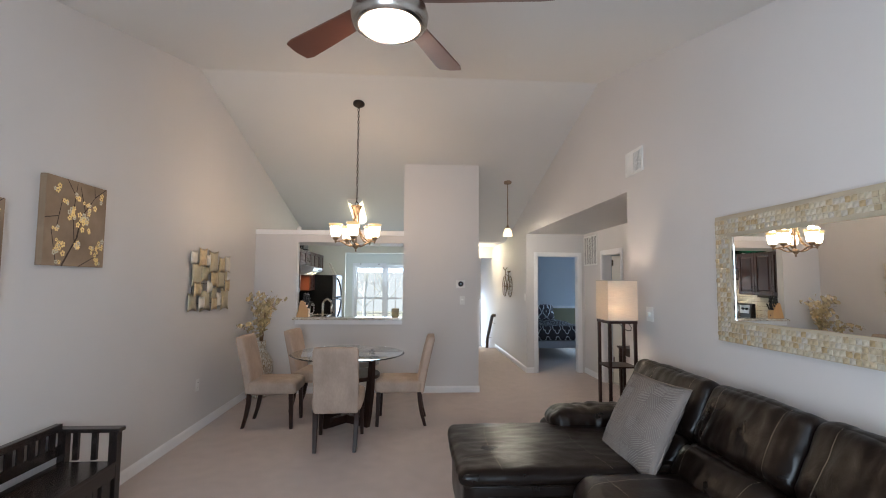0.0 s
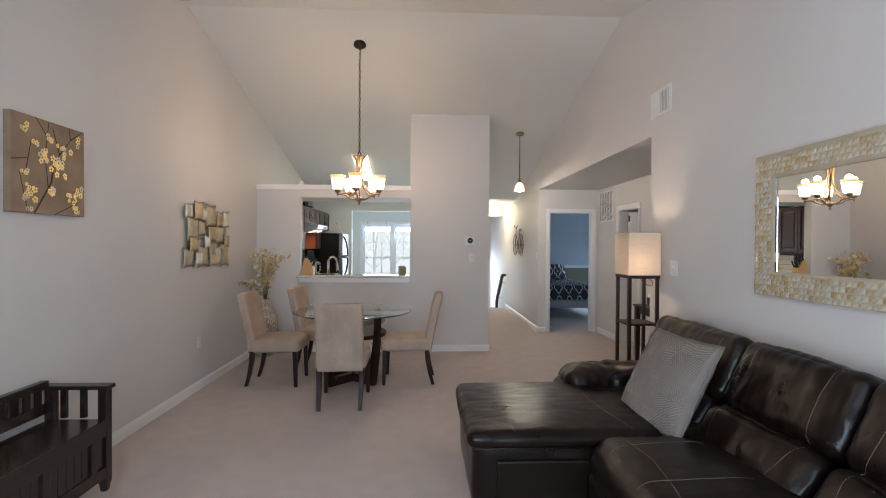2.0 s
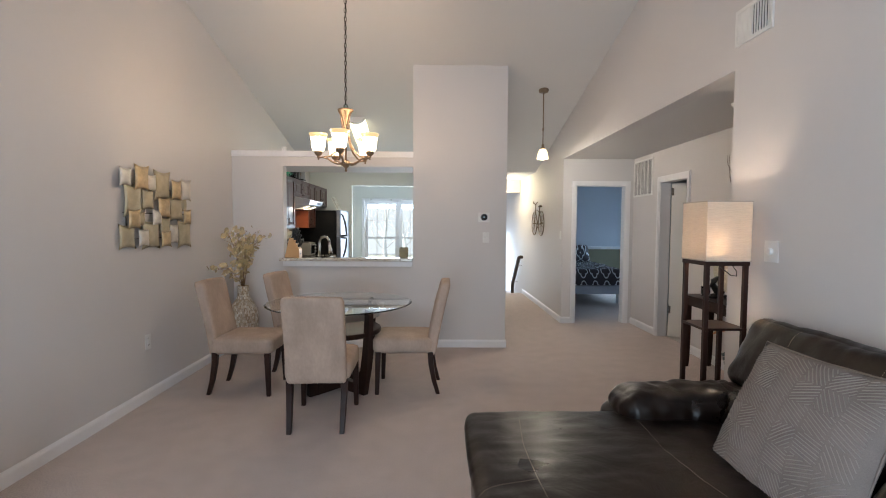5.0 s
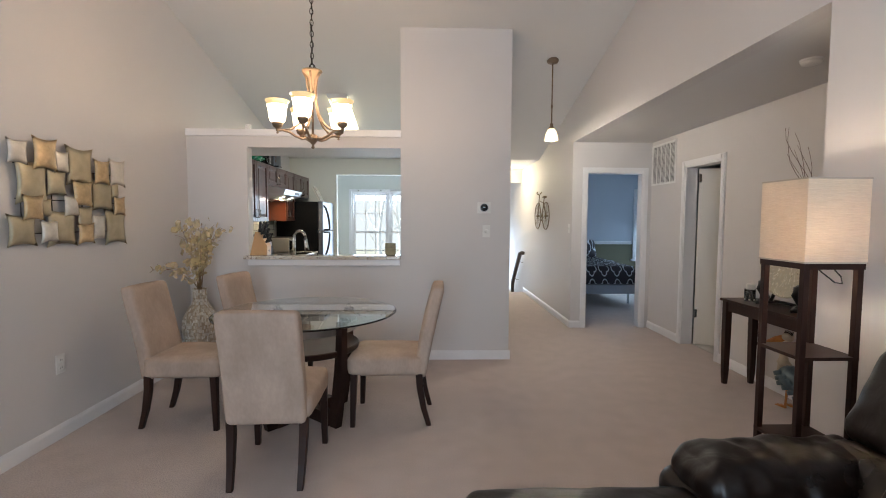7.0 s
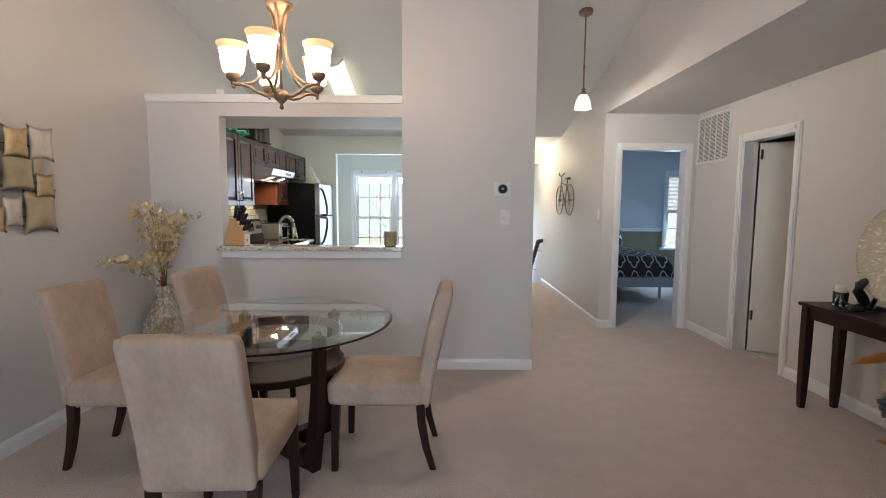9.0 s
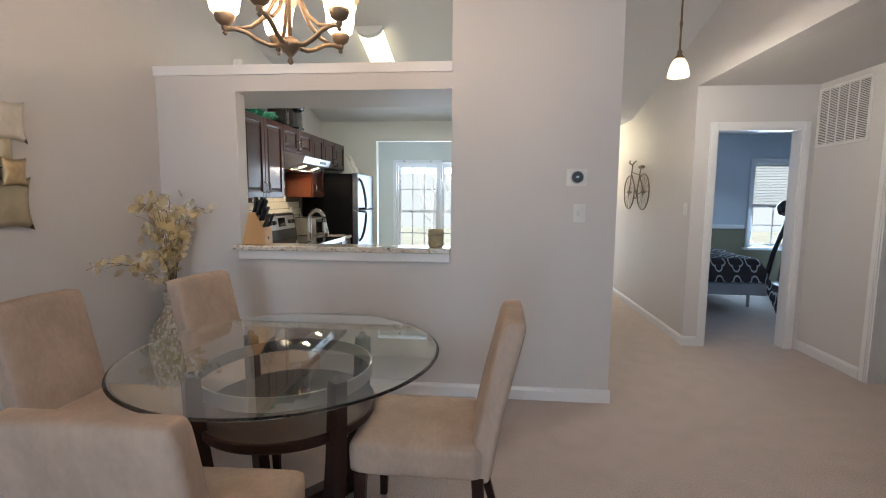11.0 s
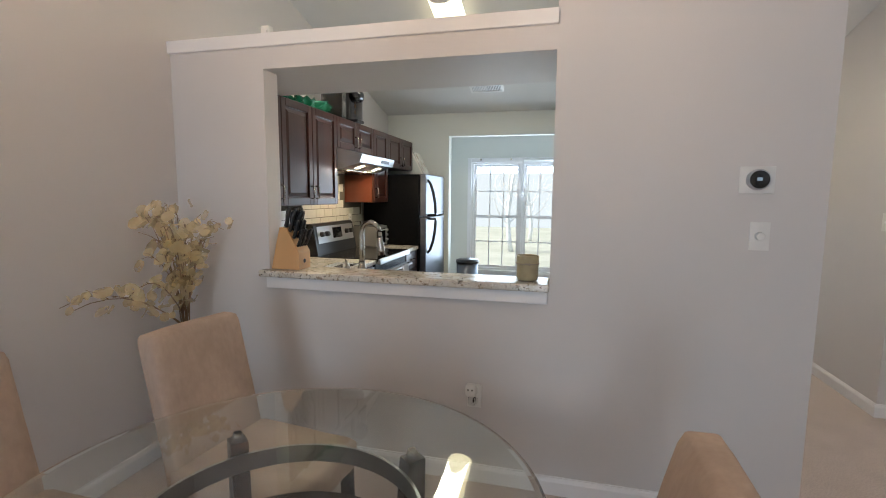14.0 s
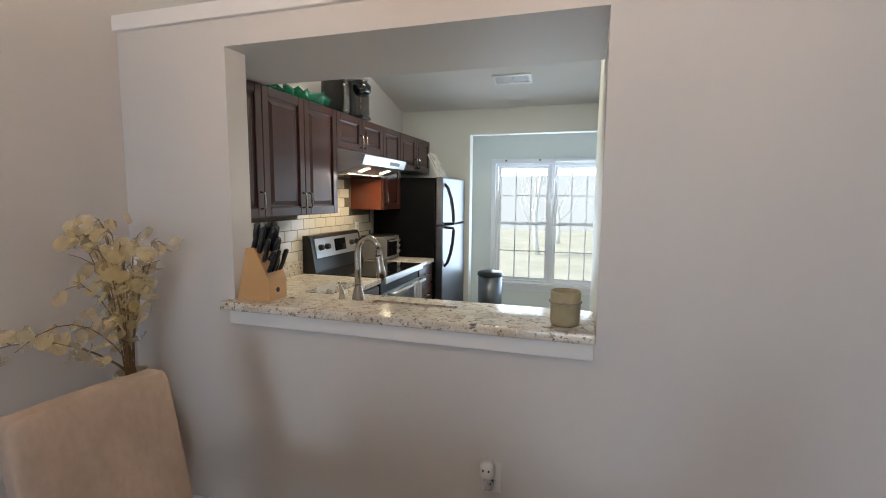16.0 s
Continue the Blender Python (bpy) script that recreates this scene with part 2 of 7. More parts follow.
def tube(pts, r, n=8, bm=None, closed=False):
    """A round bar along points; r is one radius or a list."""
    bm = bm or bmesh.new()
    pts = [Vector(p) for p in pts]
    rs = r if isinstance(r, (list, tuple)) else [r] * len(pts)
    rings = []
    up = Vector((0.13, 0.27, 0.95)).normalized()
    for i, p in enumerate(pts):
        if closed:
            d = pts[(i + 1) % len(pts)] - pts[i - 1]
        else:
            d = pts[min(i + 1, len(pts) - 1)] - pts[max(i - 1, 0)]
        d.normalize()
        u = d.cross(up)
        if u.length < 0.05:
            u = d.cross(Vector((1, 0, 0)))
        u.normalize()
        v = d.cross(u)
        rings.append([bm.verts.new(p + rs[i] * (math.cos(6.28319 * k / n) * u + math.sin(6.28319 * k / n) * v)) for k in range(n)])
    m = len(rings)
    for i in range(m if closed else m - 1):
        a, b = rings[i], rings[(i + 1) % m]
        for k in range(n):
            bm.faces.new((a[k], a[(k + 1) % n], b[(k + 1) % n], b[k]))
    if not closed:
        bm.faces.new(rings[0][::-1])
        bm.faces.new(rings[-1])
    return bm


def lathe(profile, where=(0, 0, 0), n=24, bm=None, cap=True):
    """Turn a profile of (radius, height) round an upright axis."""
    bm = bm or bmesh.new()
    rings = []
    for r, z in profile:
        rings.append([bm.verts.new((where[0] + r * math.cos(6.28319 * k / n), where[1] + r * math.sin(6.28319 * k / n), where[2] + z)) for k in range(n)])
    for a, b in zip(rings, rings[1:]):
        for k in range(n):
            bm.faces.new((a[k], a[(k + 1) % n], b[(k + 1) % n], b[k]))
    if cap:
        bm.faces.new(rings[0][::-1])
        bm.faces.new(rings[-1])
    return bm


def puff(size, r, bulge=(0, 0, 0), n=10, wob=0.0, m=None, seed=0.0, bm=None, taper=0.0, gather=None):
    """A padded block: rounded edges, faces swollen by bulge, slight unevenness. m places it."""
    bm = bm or bmesh.new()
    own = bmesh.new()
    bmesh.ops.create_cube(own, size=2.0)
    bmesh.ops.subdivide_edges(own, edges=own.edges[:], cuts=n, use_grid_fill=True)
    hx, hy, hz = size[0] / 2, size[1] / 2, size[2] / 2
    r = min(r, hx, hy, hz)
    for v in own.verts:
        c = v.co.copy()
        p = Vector((c.x * hx, c.y * hy, c.z * hz))
        q = Vector((max(-hx + r, min(hx - r, p.x)), max(-hy + r, min(hy - r, p.y)), max(-hz + r, min(hz - r, p.z))))
        d = p - q
        if d.length > 1e-9:
            p = q + d.normalized() * r
            if gather:
                along, freq, amp = gather
                g = Vector((p.x * 4, p.y * 4, p.z * 4))
                g[along] = p[along] * freq
                p += d.normalized() * amp * (0.5 - 2.2 * abs(noise.noise(g + Vector((seed, seed, 2))))) * min(1.0, d.length / r)
        s = [(1 - c.x * c.x), (1 - c.y * c.y), (1 - c.z * c.z)]
        p.x += math.copysign(bulge[0], c.x) * s[1] * s[2] * (abs(c.x) ** 3)
        p.y += math.copysign(bulge[1], c.y) * s[0] * s[2] * (abs(c.y) ** 3)
        p.z += math.copysign(bulge[2], c.z) * s[0] * s[1] * (abs(c.z) ** 3)
        if taper:
            p.x *= 1 + taper * c.z
        if wob:
            p += wob * noise.noise_vector(p * 6 + Vector((seed, seed * 2, 0)))
            p += wob * 0.5 * noise.noise_vector(p * 15 + Vector((seed, 3, seed)))
        v.co = (m @ p) if m else p
    base = len(bm.verts)
    vs = [bm.verts.new(v.co) for v in own.verts]
    for f in own.faces:
        bm.faces.new([vs[v.index] for v in f.verts])
    own.free()
    return bm


# ---- the structure ----
XL, XR, XA = -2.18, 1.975, 3.0      # west wall, east wall, alcove wall
YK, YD = 6.65, 8.03                 # kitchen half wall, bedroom door wall
RIDGE = 4.8


def cz(y):
    """The vaulted ceiling's height."""
    if y < RIDGE:
        return 3.69 - 0.242 * (RIDGE - y)
    return max(2.40, 3.69 - 0.2516 * (y - RIDGE))


YF = RIDGE + (3.69 - 2.40) / 0.2516  # where the slope meets the flat ceiling


def structure(name, bm, mat, label=""):
    return tagged(part(name, bm, mat), label, name.split("_")[0], kind="structure")


# floors
bm = box(-2.3, 3.12, -1.42, 8.15, -0.2, 0)
box(-2.3, 0.9, 8.15, 11.2, -0.2, 0, bm=bm)
box(0.9, 2.03, 8.15, 11.05, -0.2, 0, bm=bm)
box(2.03, 5.42, 8.15, 11.52, -0.2, 0, bm=bm)
structure("floor", bm, CARPET, "beige cut-pile carpet, slightly worn along the hall")
structure("floor_kitchen", box(-2.18, -0.13, 6.77, 11.0, 0.0, 0.006), TILE, "pale kitchen floor tile")
structure("floor_bathroom", box(3.12, 4.4, 6.0, 8.03, -0.1, 0.006), TILE, "pale bathroom floor tile")

# west wall
WIN_LEDGE = 7.26
structure("wall_west", prism([(-1.42, 0), (10.07, 0), (10.07, 2.4), (YF, 2.4), (RIDGE, 3.69), (-1.42, cz(-1.42))], "x", XL - 0.12, XL), PAINT, "warm grey painted wall")
# half wall with the pass-through, and the tall panel beside it
bm = prism([(XL, 0), (-0.131, 0), (-0.131, 0.995), (-1.606, 0.995), (-1.606, 2.08), (-0.131, 2.08), (-0.131, 2.186), (XL, 2.186)], "y", YK, YK + 0.12)
structure("wall_kitchen", bm, PAINT, "warm grey half wall with a pass-through opening")
structure("wall_soffit", box(XL, -0.131, YK + 0.12, WIN_LEDGE, 2.08, 2.186), PAINT, "deep painted soffit over the pass-through")
structure("wall_panel", prism([(-0.131, 0), (0.945, 0), (0.945, cz(YK)), (-0.131, cz(YK))], "y", YK, YK + 0.12), PAINT, "tall warm grey panel wall beside the hall")
structure("ledge_cap", box(XL, -0.127, YK - 0.022, WIN_LEDGE + 0.01, 2.186, 2.25, 0.004), TRIM, "white painted cap on the half wall")
# kitchen side walls
structure("wall_pantry", prism([(YK + 0.12, 0), (9.95, 0), (9.95, cz(9.95)), (YF, 2.4), (YK + 0.12, cz(YK + 0.12))], "x", -0.131, 0.0), KPAINT, "pale kitchen wall")
structure("wall_hall_west", prism([(YK + 0.12, -2.6), (13.5, -2.6), (13.5, 2.4), (YF, 2.4), (YK + 0.12, cz(YK + 0.12))], "x", 0.825, 0.945), PAINT, "warm grey hall wall")
bm = box(XL, -1.41, 9.95, 10.07, 0, 2.4)
box(-1.41, 0.35, 9.95, 10.07, 2.135, 2.4, bm=bm)
box(0.0, 0.825, 9.95, 10.07, 0, 2.13, bm=bm)
structure("wall_kitchen_north", bm, KPAINT, "pale kitchen wall around the window nook")
bm = box(-2.18, -2.06, 10.07, 11.0, 0, 2.4)
box(0.35, 0.47, 10.07, 11.0, 0, 2.4, bm=bm)
structure("wall_nook_sides", bm, KPAINT, "pale painted sides of the window nook")
bm = box(-2.18, -1.37, 11.0, 11.15, 0, 2.4)
box(0.06, 0.47, 11.0, 11.15, 0, 2.4, bm=bm)
box(-1.37, 0.06, 11.0, 11.15, 0, 0.36, bm=bm)
box(-1.37, 0.06, 11.0, 11.15, 1.93, 2.4, bm=bm)
structure("wall_nook", bm, KPAINT, "pale painted window wall")
structure("ceiling_nook", box(-2.18, 0.47, 10.0705, 11.15, 2.4, 2.5), CEIL, "flat nook ceiling")

# east wall, with the header over the alcove and the hall beyond
bm = prism([(-1.42, 0), (4.18, 0), (4.18, cz(4.18)), (-1.42, cz(-1.42))], "x", XR, XR + 0.12)
prism([(4.18, 2.385), (YD, 2.385), (YD, cz(YD)), (RIDGE, 3.69), (4.18, cz(4.18))], "x", XR, XR + 0.12, bm=bm)
structure("wall_east", bm, PAINT, "warm grey painted wall")
structure("wall_hall_east", prism([(YD, -2.6), (13.5, -2.6), (13.5, 2.4), (YF, 2.4), (YD, cz(YD))], "x", XR, XR + 0.12), PAINT, "warm grey hall wall")
structure("wall_alcove_south", box(XR + 0.12, XA, 4.06, 4.18, 0, 2.385), PAINT)
bm = box(XA, XA + 0.12, 4.06, 6.57, 0, 2.385)
box(XA, XA + 0.12, 7.22, YD, 0, 2.385, bm=bm)
box(XA, XA + 0.12, 6.57, 7.22, 1.99, 2.385, bm=bm)
structure("wall_alcove_east", bm, PAINT, "warm grey alcove wall")
structure("ceiling_alcove", box(XR + 0.12, XA + 0.12, 4.06, 8.15, 2.385, 2.48), CEIL, "flat alcove ceiling")
bm = box(XR + 0.12, 2.165, YD, YD + 0.12, 0, 2.385)
box(2.886, XA + 0.12, YD, YD + 0.12, 0, 2.385, bm=bm)
box(2.165, 2.886, YD, YD + 0.12, 2.005, 2.385, bm=bm)
structure("wall_bedroom_door", bm, PAINT, "warm grey wall with the bedroom doorway")
# vaulted ceiling in two slopes and the flat parts
structure("ceiling_south", prism([(-1.42, cz(-1.42)), (RIDGE, 3.69), (RIDGE, 3.79), (-1.42, cz(-1.42) + 0.1)], "x", XL - 0.12, XR + 0.12), CEIL, "vaulted ceiling slope")
structure("ceiling_north", prism([(RIDGE, 3.69), (YF, 2.4), (YF, 2.5), (RIDGE, 3.79)], "x", XL - 0.12, XR + 0.12), CEIL, "vaulted ceiling slope")
structure("ceiling_flat", box(XL - 0.12, XR + 0.12, YF, 13.62, 2.401, 2.5), CEIL, "flat hall ceiling")
structure("wall_foyer_bulkhead", box(0.945, XR, 11.46, 11.56, 2.14, 2.4), PAINT, "bulkhead over the stairs")
# patio wall behind the start
bm = box(XL, -1.25, -1.42, -1.3, 0, cz(-1.3))
box(1.05, XR, -1.42, -1.3, 0, cz(-1.3), bm=bm)
box(-1.25, 1.05, -1.42, -1.3, 2.05, cz(-1.3), bm=bm)
structure("wall_south", bm, PAINT)
# foyer
bm = box(0.945, 1.05, 13.5, 13.62, -2.6, 2.4)
box(XR - 0.0, XR + 0.12, 13.5, 13.62, -2.6, 2.4, bm=bm)
box(1.05, XR, 13.5, 13.62, 1.05, 2.4, bm=bm)
structure("wall_foyer", bm, PAINT, "white foyer wall")
structure("floor_foyer", box(0.945, XR, 12.6, 13.5, -1.7, -1.6), CARPET)
for i in range(8):
    structure("stair_step", box(0.945, XR, 11.05 + 0.2 * i, 12.7, -0.2 * (i + 1) - 0.0, -0.2 * i - 0.19, 0.008), CARPET, "carpeted stair step")
# bedroom
bm = box(XA + 0.12, 5.42, YD, YD + 0.12, 0, 2.4)
box(5.3, 5.42, YD + 0.12, 11.4, 0, 2.4, bm=bm)
box(2.095, 4.27, 11.4, 11.52, 0.92, 2.4, bm=bm)
box(5.05, 5.42, 11.4, 11.52, 0, 2.4, bm=bm)
box(4.27, 5.05, 11.4, 11.52, 1.985, 2.4, bm=bm)
structure("wall_bedroom", bm, BLUE, "pale bedroom wall")
bm = box(2.095, 4.27, 11.4, 11.52, 0, 0.92)
box(4.27, 5.05, 11.4, 11.52, 0, 0.58, bm=bm)
structure("wall_bedroom_lower", bm, GREEN, "olive lower bedroom wall")
structure("wall_bedroom_west", box(2.098, 2.11, 8.15, 11.4, 0, 2.4), BLUE)
structure("ceiling_bedroom", box(2.095, 5.42, 8.15, 11.52, 2.4, 2.5), CEIL)
structure("trim_chair_rail", box(2.11, 4.2, 11.372, 11.4, 0.915, 0.975, 0.008), TRIM, "white chair rail")
# bathroom behind the ajar door
bm = box(4.4, 4.5, 6.0, 8.03, 0, 2.4)
box(3.12, 4.4, 5.9, 6.0, 0, 2.4, bm=bm)
structure("wall_bathroom", bm, CREAM)
structure("ceiling_bathroom", box(3.12, 4.5, 5.9, 8.03, 2.4, 2.5), CEIL)


def skirting(name, axis, a0, a1, at, side):
    """A moulded baseboard. side: the way that it stands out from the wall."""
    prof = [(0, 0), (0.014, 0), (0.014, 0.066), (0.010, 0.078), (0.006, 0.084), (0.005, 0.09), (0, 0.09)]
    pts = [(at + side * u, w) for u, w in prof]
    structure(name, prism(pts, axis, a0, a1), TRIM, "white painted baseboard")


skirting("baseboard_west", "y", -1.3, YK, XL, 1)
skirting("baseboard_east", "y", -1.3, 4.18, XR, -1)
skirting("baseboard_alcove", "y", 4.18, 6.505, XA, -1)
skirting("baseboard_alcove_far", "y", 7.29, YD, XA, -1)
skirting("baseboard_hall", "y", YD - 0.0, 11.05, XR, -1)
skirting("baseboard_kitchen", "x", XL + 0.014, 0.958, YK, -1)
skirting("baseboard_bedroom_door", "x", XR - 0.014, 2.10, YD, -1)

# ---- doors and casings ----


def casing(name, axis, a0, a1, top, at, side, label):
    """A moulded door surround: two uprights and a head."""
    w, bm = 0.062, bmesh.new()
    for lo, hi, z0, z1 in ((a0 - w, a0, 0, top + w), (a1, a1 + w, 0, top + w), (a0, a1, top, top + w)):
        for inset, depth in ((0.0, 0.014), (0.012, 0.02)):
            u0, u1 = lo + (inset if lo != a0 else 0), hi - (inset if hi != a1 else 0)
            v1 = z1 - inset
            v0 = z0 + (inset if z0 else 0)
            d0, d1 = sorted((at, at + side * depth))
            if axis == "x":
                box(u0, u1, d0, d1, v0, v1, bm=bm)
            else:
                box(d0, d1, u0, u1, v0, v1, bm=bm)
    return structure(name, bm, TRIM, label)


casing("trim_bedroom_door", "x", 2.165, 2.886, 2.005, YD, -1, "white moulded door casing")
casing("trim_bathroom_door", "y", 6.57, 7.22, 1.99, XA, -1, "white moulded door casing")
bm = box(2.165, 2.177, YD - 0.004, YD + 0.124, 0, 2.005)
box(2.874, 2.886, YD - 0.004, YD + 0.124, 0, 2.005, bm=bm)
box(2.177, 2.874, YD - 0.004, YD + 0.124, 1.993, 2.005, bm=bm)
structure("trim_bedroom_jamb", bm, TRIM, "white door jamb")
bm = box(XA - 0.004, XA + 0.124, 6.57, 6.582, 0, 1.99)
box(XA - 0.004, XA + 0.124, 7.208, 7.22, 0, 1.99, bm=bm)
box(XA - 0.004, XA + 0.124, 6.582, 7.208, 1.978, 1.99, bm=bm)
structure("trim_bathroom_jamb", bm, TRIM, "white door jamb")
d = thing("door", (3.13, 7.18, 0.01), "cream painted interior door standing open into bathroom", "door", kind="structure")
bm = box(3.135, 3.72, 7.165, 7.2, 0.012, 1.965, 0.003)
bmesh.ops.rotate(bm, verts=bm.verts, cent=(3.13, 7.2, 0), matrix=Matrix.Rotation(radians(-28), 3, "Z"))
part("door_panel", bm, CREAM, d)
for z in (0.36, 1.86):
    part("hinge", box(3.118, 3.14, 7.152, 7.168, z - 0.045, z + 0.045, 0.002), NICKEL, d, "small metal hinge")


# ---- windows ----


def sash_window(name, x0, x1, y, z0, z1, cols, rows, label, mid=None, grilles=(True, True)):
    """A double-hung window in a wall that runs along x, seen from -y."""
    w = thing(name, ((x0 + x1) / 2, y, z0), label, "window", kind="structure")
    mid = mid or (z0 + z1) / 2
    bm = bmesh.new()
    f = 0.026
    for a, b, c, e in ((x0, x0 + f, z0, z1), (x1 - f, x1, z0, z1), (x0 + f, x1 - f, z1 - f, z1), (x0 + f, x1 - f, z0, z0 + f)):
        box(a, b, y - 0.012, y + 0.10, c, e, bm=bm)
    part("window_frame", bm, TRIM, w)
    for k, (c, e, dy) in enumerate(((z0 + f, mid + 0.02, 0.02), (mid - 0.02, z1 - f, 0.055))):
        bm = bmesh.new()
        s = 0.03
        a, b = x0 + f, x1 - f
        box(a, a + s, y + dy, y + dy + 0.03, c, e, bm=bm)
        box(b - s, b, y + dy, y + dy + 0.03, c, e, bm=bm)
        box(a + s, b - s, y + dy, y + dy + 0.03, c, c + s, bm=bm)
        box(a + s, b - s, y + dy, y + dy + 0.03, e - s, e, bm=bm)
        sash = part("sash", bm, TRIM, w)
        g = part("pane", box(a + s, b - s, y + dy + 0.012, y + dy + 0.017, c + s, e - s), PANE, sash)
        g.visible_shadow = False
        if grilles[k]:
            for i in range(1, cols):
                u = a + s + (b - a - 2 * s) * i / cols
                part("glazing_bar", box(u - 0.008, u + 0.008, y + dy + 0.004, y + dy + 0.011, c + s, e - s), TRIM, sash)
            for i in range(1, rows):
                v = c + s + (e - c - 2 * s) * i / rows
                part("glazing_bar", box(a + s, b - s, y + dy + 0.002, y + dy + 0.009, v - 0.008, v + 0.008), TRIM, sash)
    return w


sash_window("window_1", -1.33, -0.642, 11.02, 0.40, 1.9, 3, 2, "white double-hung kitchen window with thin grilles")
sash_window("window_2", -0.625, 0.02, 11.02, 0.40, 1.9, 3, 2, "white double-hung kitchen window with thin grilles")
bm = box(-1.385, -1.33, 10.975, 11.03, 0.36, 1.96, 0.004)
box(0.02, 0.075, 10.975, 11.03, 0.36, 1.96, 0.004, bm=bm)
box(-0.642, -0.625, 10.98, 11.1, 0.40, 1.9, bm=bm)
box(-1.33, 0.02, 10.975, 11.03, 1.9, 1.96, 0.004, bm=bm)
structure("trim_kitchen_window", bm, TRIM, "white window casing")
bm = box(-1.40, 0.09, 10.93, 11.03, 0.37, 0.40, 0.006)
box(-1.38, 0.07, 10.982, 11.0, 0.29, 0.37, 0.003, bm=bm)
structure("trim_kitchen_sill", bm, TRIM, "white window stool and apron")
s = thing("roller_shade", (-0.3, 10.96, 1.93), "white roller shade rolled up above the window", "shade")
part("roll", tube([(-0.6, 10.955, 1.93), (0.02, 10.955, 1.93)], 0.018, 12), PLASTIC, s, smooth=True)
part("bracket", box(-0.61, -0.6, 10.94, 10.975, 1.91, 1.95), PLASTIC, s)
for x in (-1.2, -0.78):
    b = thing("curtain_bracket", (x, 10.97, 1.93), "small grey curtain bracket on the window casing", "bracket", "curtain brackets")
    part("plate", box(x - 0.012, x + 0.012, 10.968, 10.975, 1.925, 1.95, 0.002), NICKEL, b)
    part("hook", tube([(x, 10.97, 1.937), (x, 10.95, 1.937), (x, 10.945, 1.945)], 0.004, 6), NICKEL, b)

sash_window("window_3", 4.3, 5.02, 11.42, 0.62, 1.96, 2, 2, "white bedroom window with a half lowered blind", mid=1.28, grilles=(True, False))
bm = box(4.24, 4.3, 11.372, 11.43, 0.58, 2.02, 0.004)
box(5.02, 5.08, 11.372, 11.43, 0.58, 2.02, 0.004, bm=bm)
box(4.3, 5.02, 11.372, 11.43, 1.96, 2.02, 0.004, bm=bm)
box(4.2, 5.12, 11.34, 11.43, 0.58, 0.62, 0.005, bm=bm)
structure("trim_bedroom_window", bm, TRIM, "white window casing")
SLAT = material("white_blind_slat", (0.9, 0.91, 0.92), rough=0.6)
SLAT.node_tree.nodes["Principled BSDF"].inputs["Transmission Weight"].default_value = 0.75
bl = thing("window_blind", (4.66, 11.4, 1.95), "white slatted blind lowered over the upper sash", "blind")
part("headrail", box(4.31, 5.01, 11.385, 11.425, 1.925, 1.958, 0.003), PLASTIC, bl)
slat = None
for i in range(26):
    z = 1.915 - 0.0245 * i
    if slat is None:
        bm = bmesh.new()
        prism([(11.389, -0.006), (11.400, 0.0005), (11.411, 0.004), (11.411, 0.0052), (11.3995, 0.0018), (11.389, -0.0048)], "x", 4.315, 5.005, bm=bm)
        slat = part("slat", bm, SLAT, bl)
        slat.location.z = z
    else:
        o = slat.copy()
        scene.collection.objects.link(o)
        o.location.z = z
part("bottom_rail", box(4.315, 5.005, 11.388, 11.416, 1.255, 1.285, 0.003), PLASTIC, bl)

# patio door behind the start of the walk
pd = thing("door_patio", (-0.1, -1.36, 0), "white framed sliding glass patio door", "door", kind="structure")
for x0, x1, y in ((-1.25, -0.07, -1.38), (-0.13, 1.05, -1.34)):
    bm = box(x0, x0 + 0.07, y - 0.02, y + 0.02, 0.02, 2.05)
    box(x1 - 0.07, x1, y - 0.02, y + 0.02, 0.02, 2.05, bm=bm)
    box(x0 + 0.07, x1 - 0.07, y - 0.02, y + 0.02, 0.02, 0.1, bm=bm)
    box(x0 + 0.07, x1 - 0.07, y - 0.02, y + 0.02, 1.97, 2.05, bm=bm)
    leaf = part("door_leaf", bm, TRIM, pd)
    g = part("pane", box(x0 + 0.07, x1 - 0.07, y - 0.004, y + 0.004, 0.1, 1.97), PANE, leaf)
    g.visible_shadow = False
part("threshold", box(-1.25, 1.05, -1.42, -1.3, -0.01, 0.02), TRIM, pd)

# foyer door with a fanlight, seen beyond the stairs
fd = thing("door_foyer", (1.5, 13.52, -1.6), "white foyer door with glazed fanlight", "door", kind="structure")
bm = box(1.05, 1.12, 13.5, 13.58, -1.6, 1.05)
box(1.9, 1.975, 13.5, 13.58, -1.6, 1.05, bm=bm)
box(1.12, 1.9, 13.5, 13.58, 0.98, 1.05, bm=bm)
box(1.12, 1.9, 13.5, 13.58, 0.42, 0.5, bm=bm)
box(1.12, 1.9, 13.52, 13.57, -1.6, -1.3, bm=bm)
part("frame", bm, TRIM, fd)
for z0, z1 in ((-1.3, 0.42), (0.5, 0.98)):
    g = part("pane", box(1.12, 1.9, 13.54, 13.546, z0, z1), PANE, fd)
    g.visible_shadow = False
for k in range(1, 6):
    a = math.pi * k / 6
    part("glazing_bar", tube([(1.51, 13.535, 0.5), (1.51 + 0.39 * math.cos(a), 13.535, 0.5 + 0.46 * math.sin(a))], 0.009, 6), TRIM, fd)
part("arch_bar", tube([(1.51 + 0.38 * math.cos(math.pi * k / 16), 13.535, 0.5 + 0.45 * math.sin(math.pi * k / 16)) for k in range(17)], 0.012, 6), TRIM, fd)
for x in (1.38, 1.64):
    part("glazing_bar", box(x - 0.009, x + 0.009, 13.53, 13.54, -1.3, 0.42), TRIM, fd)
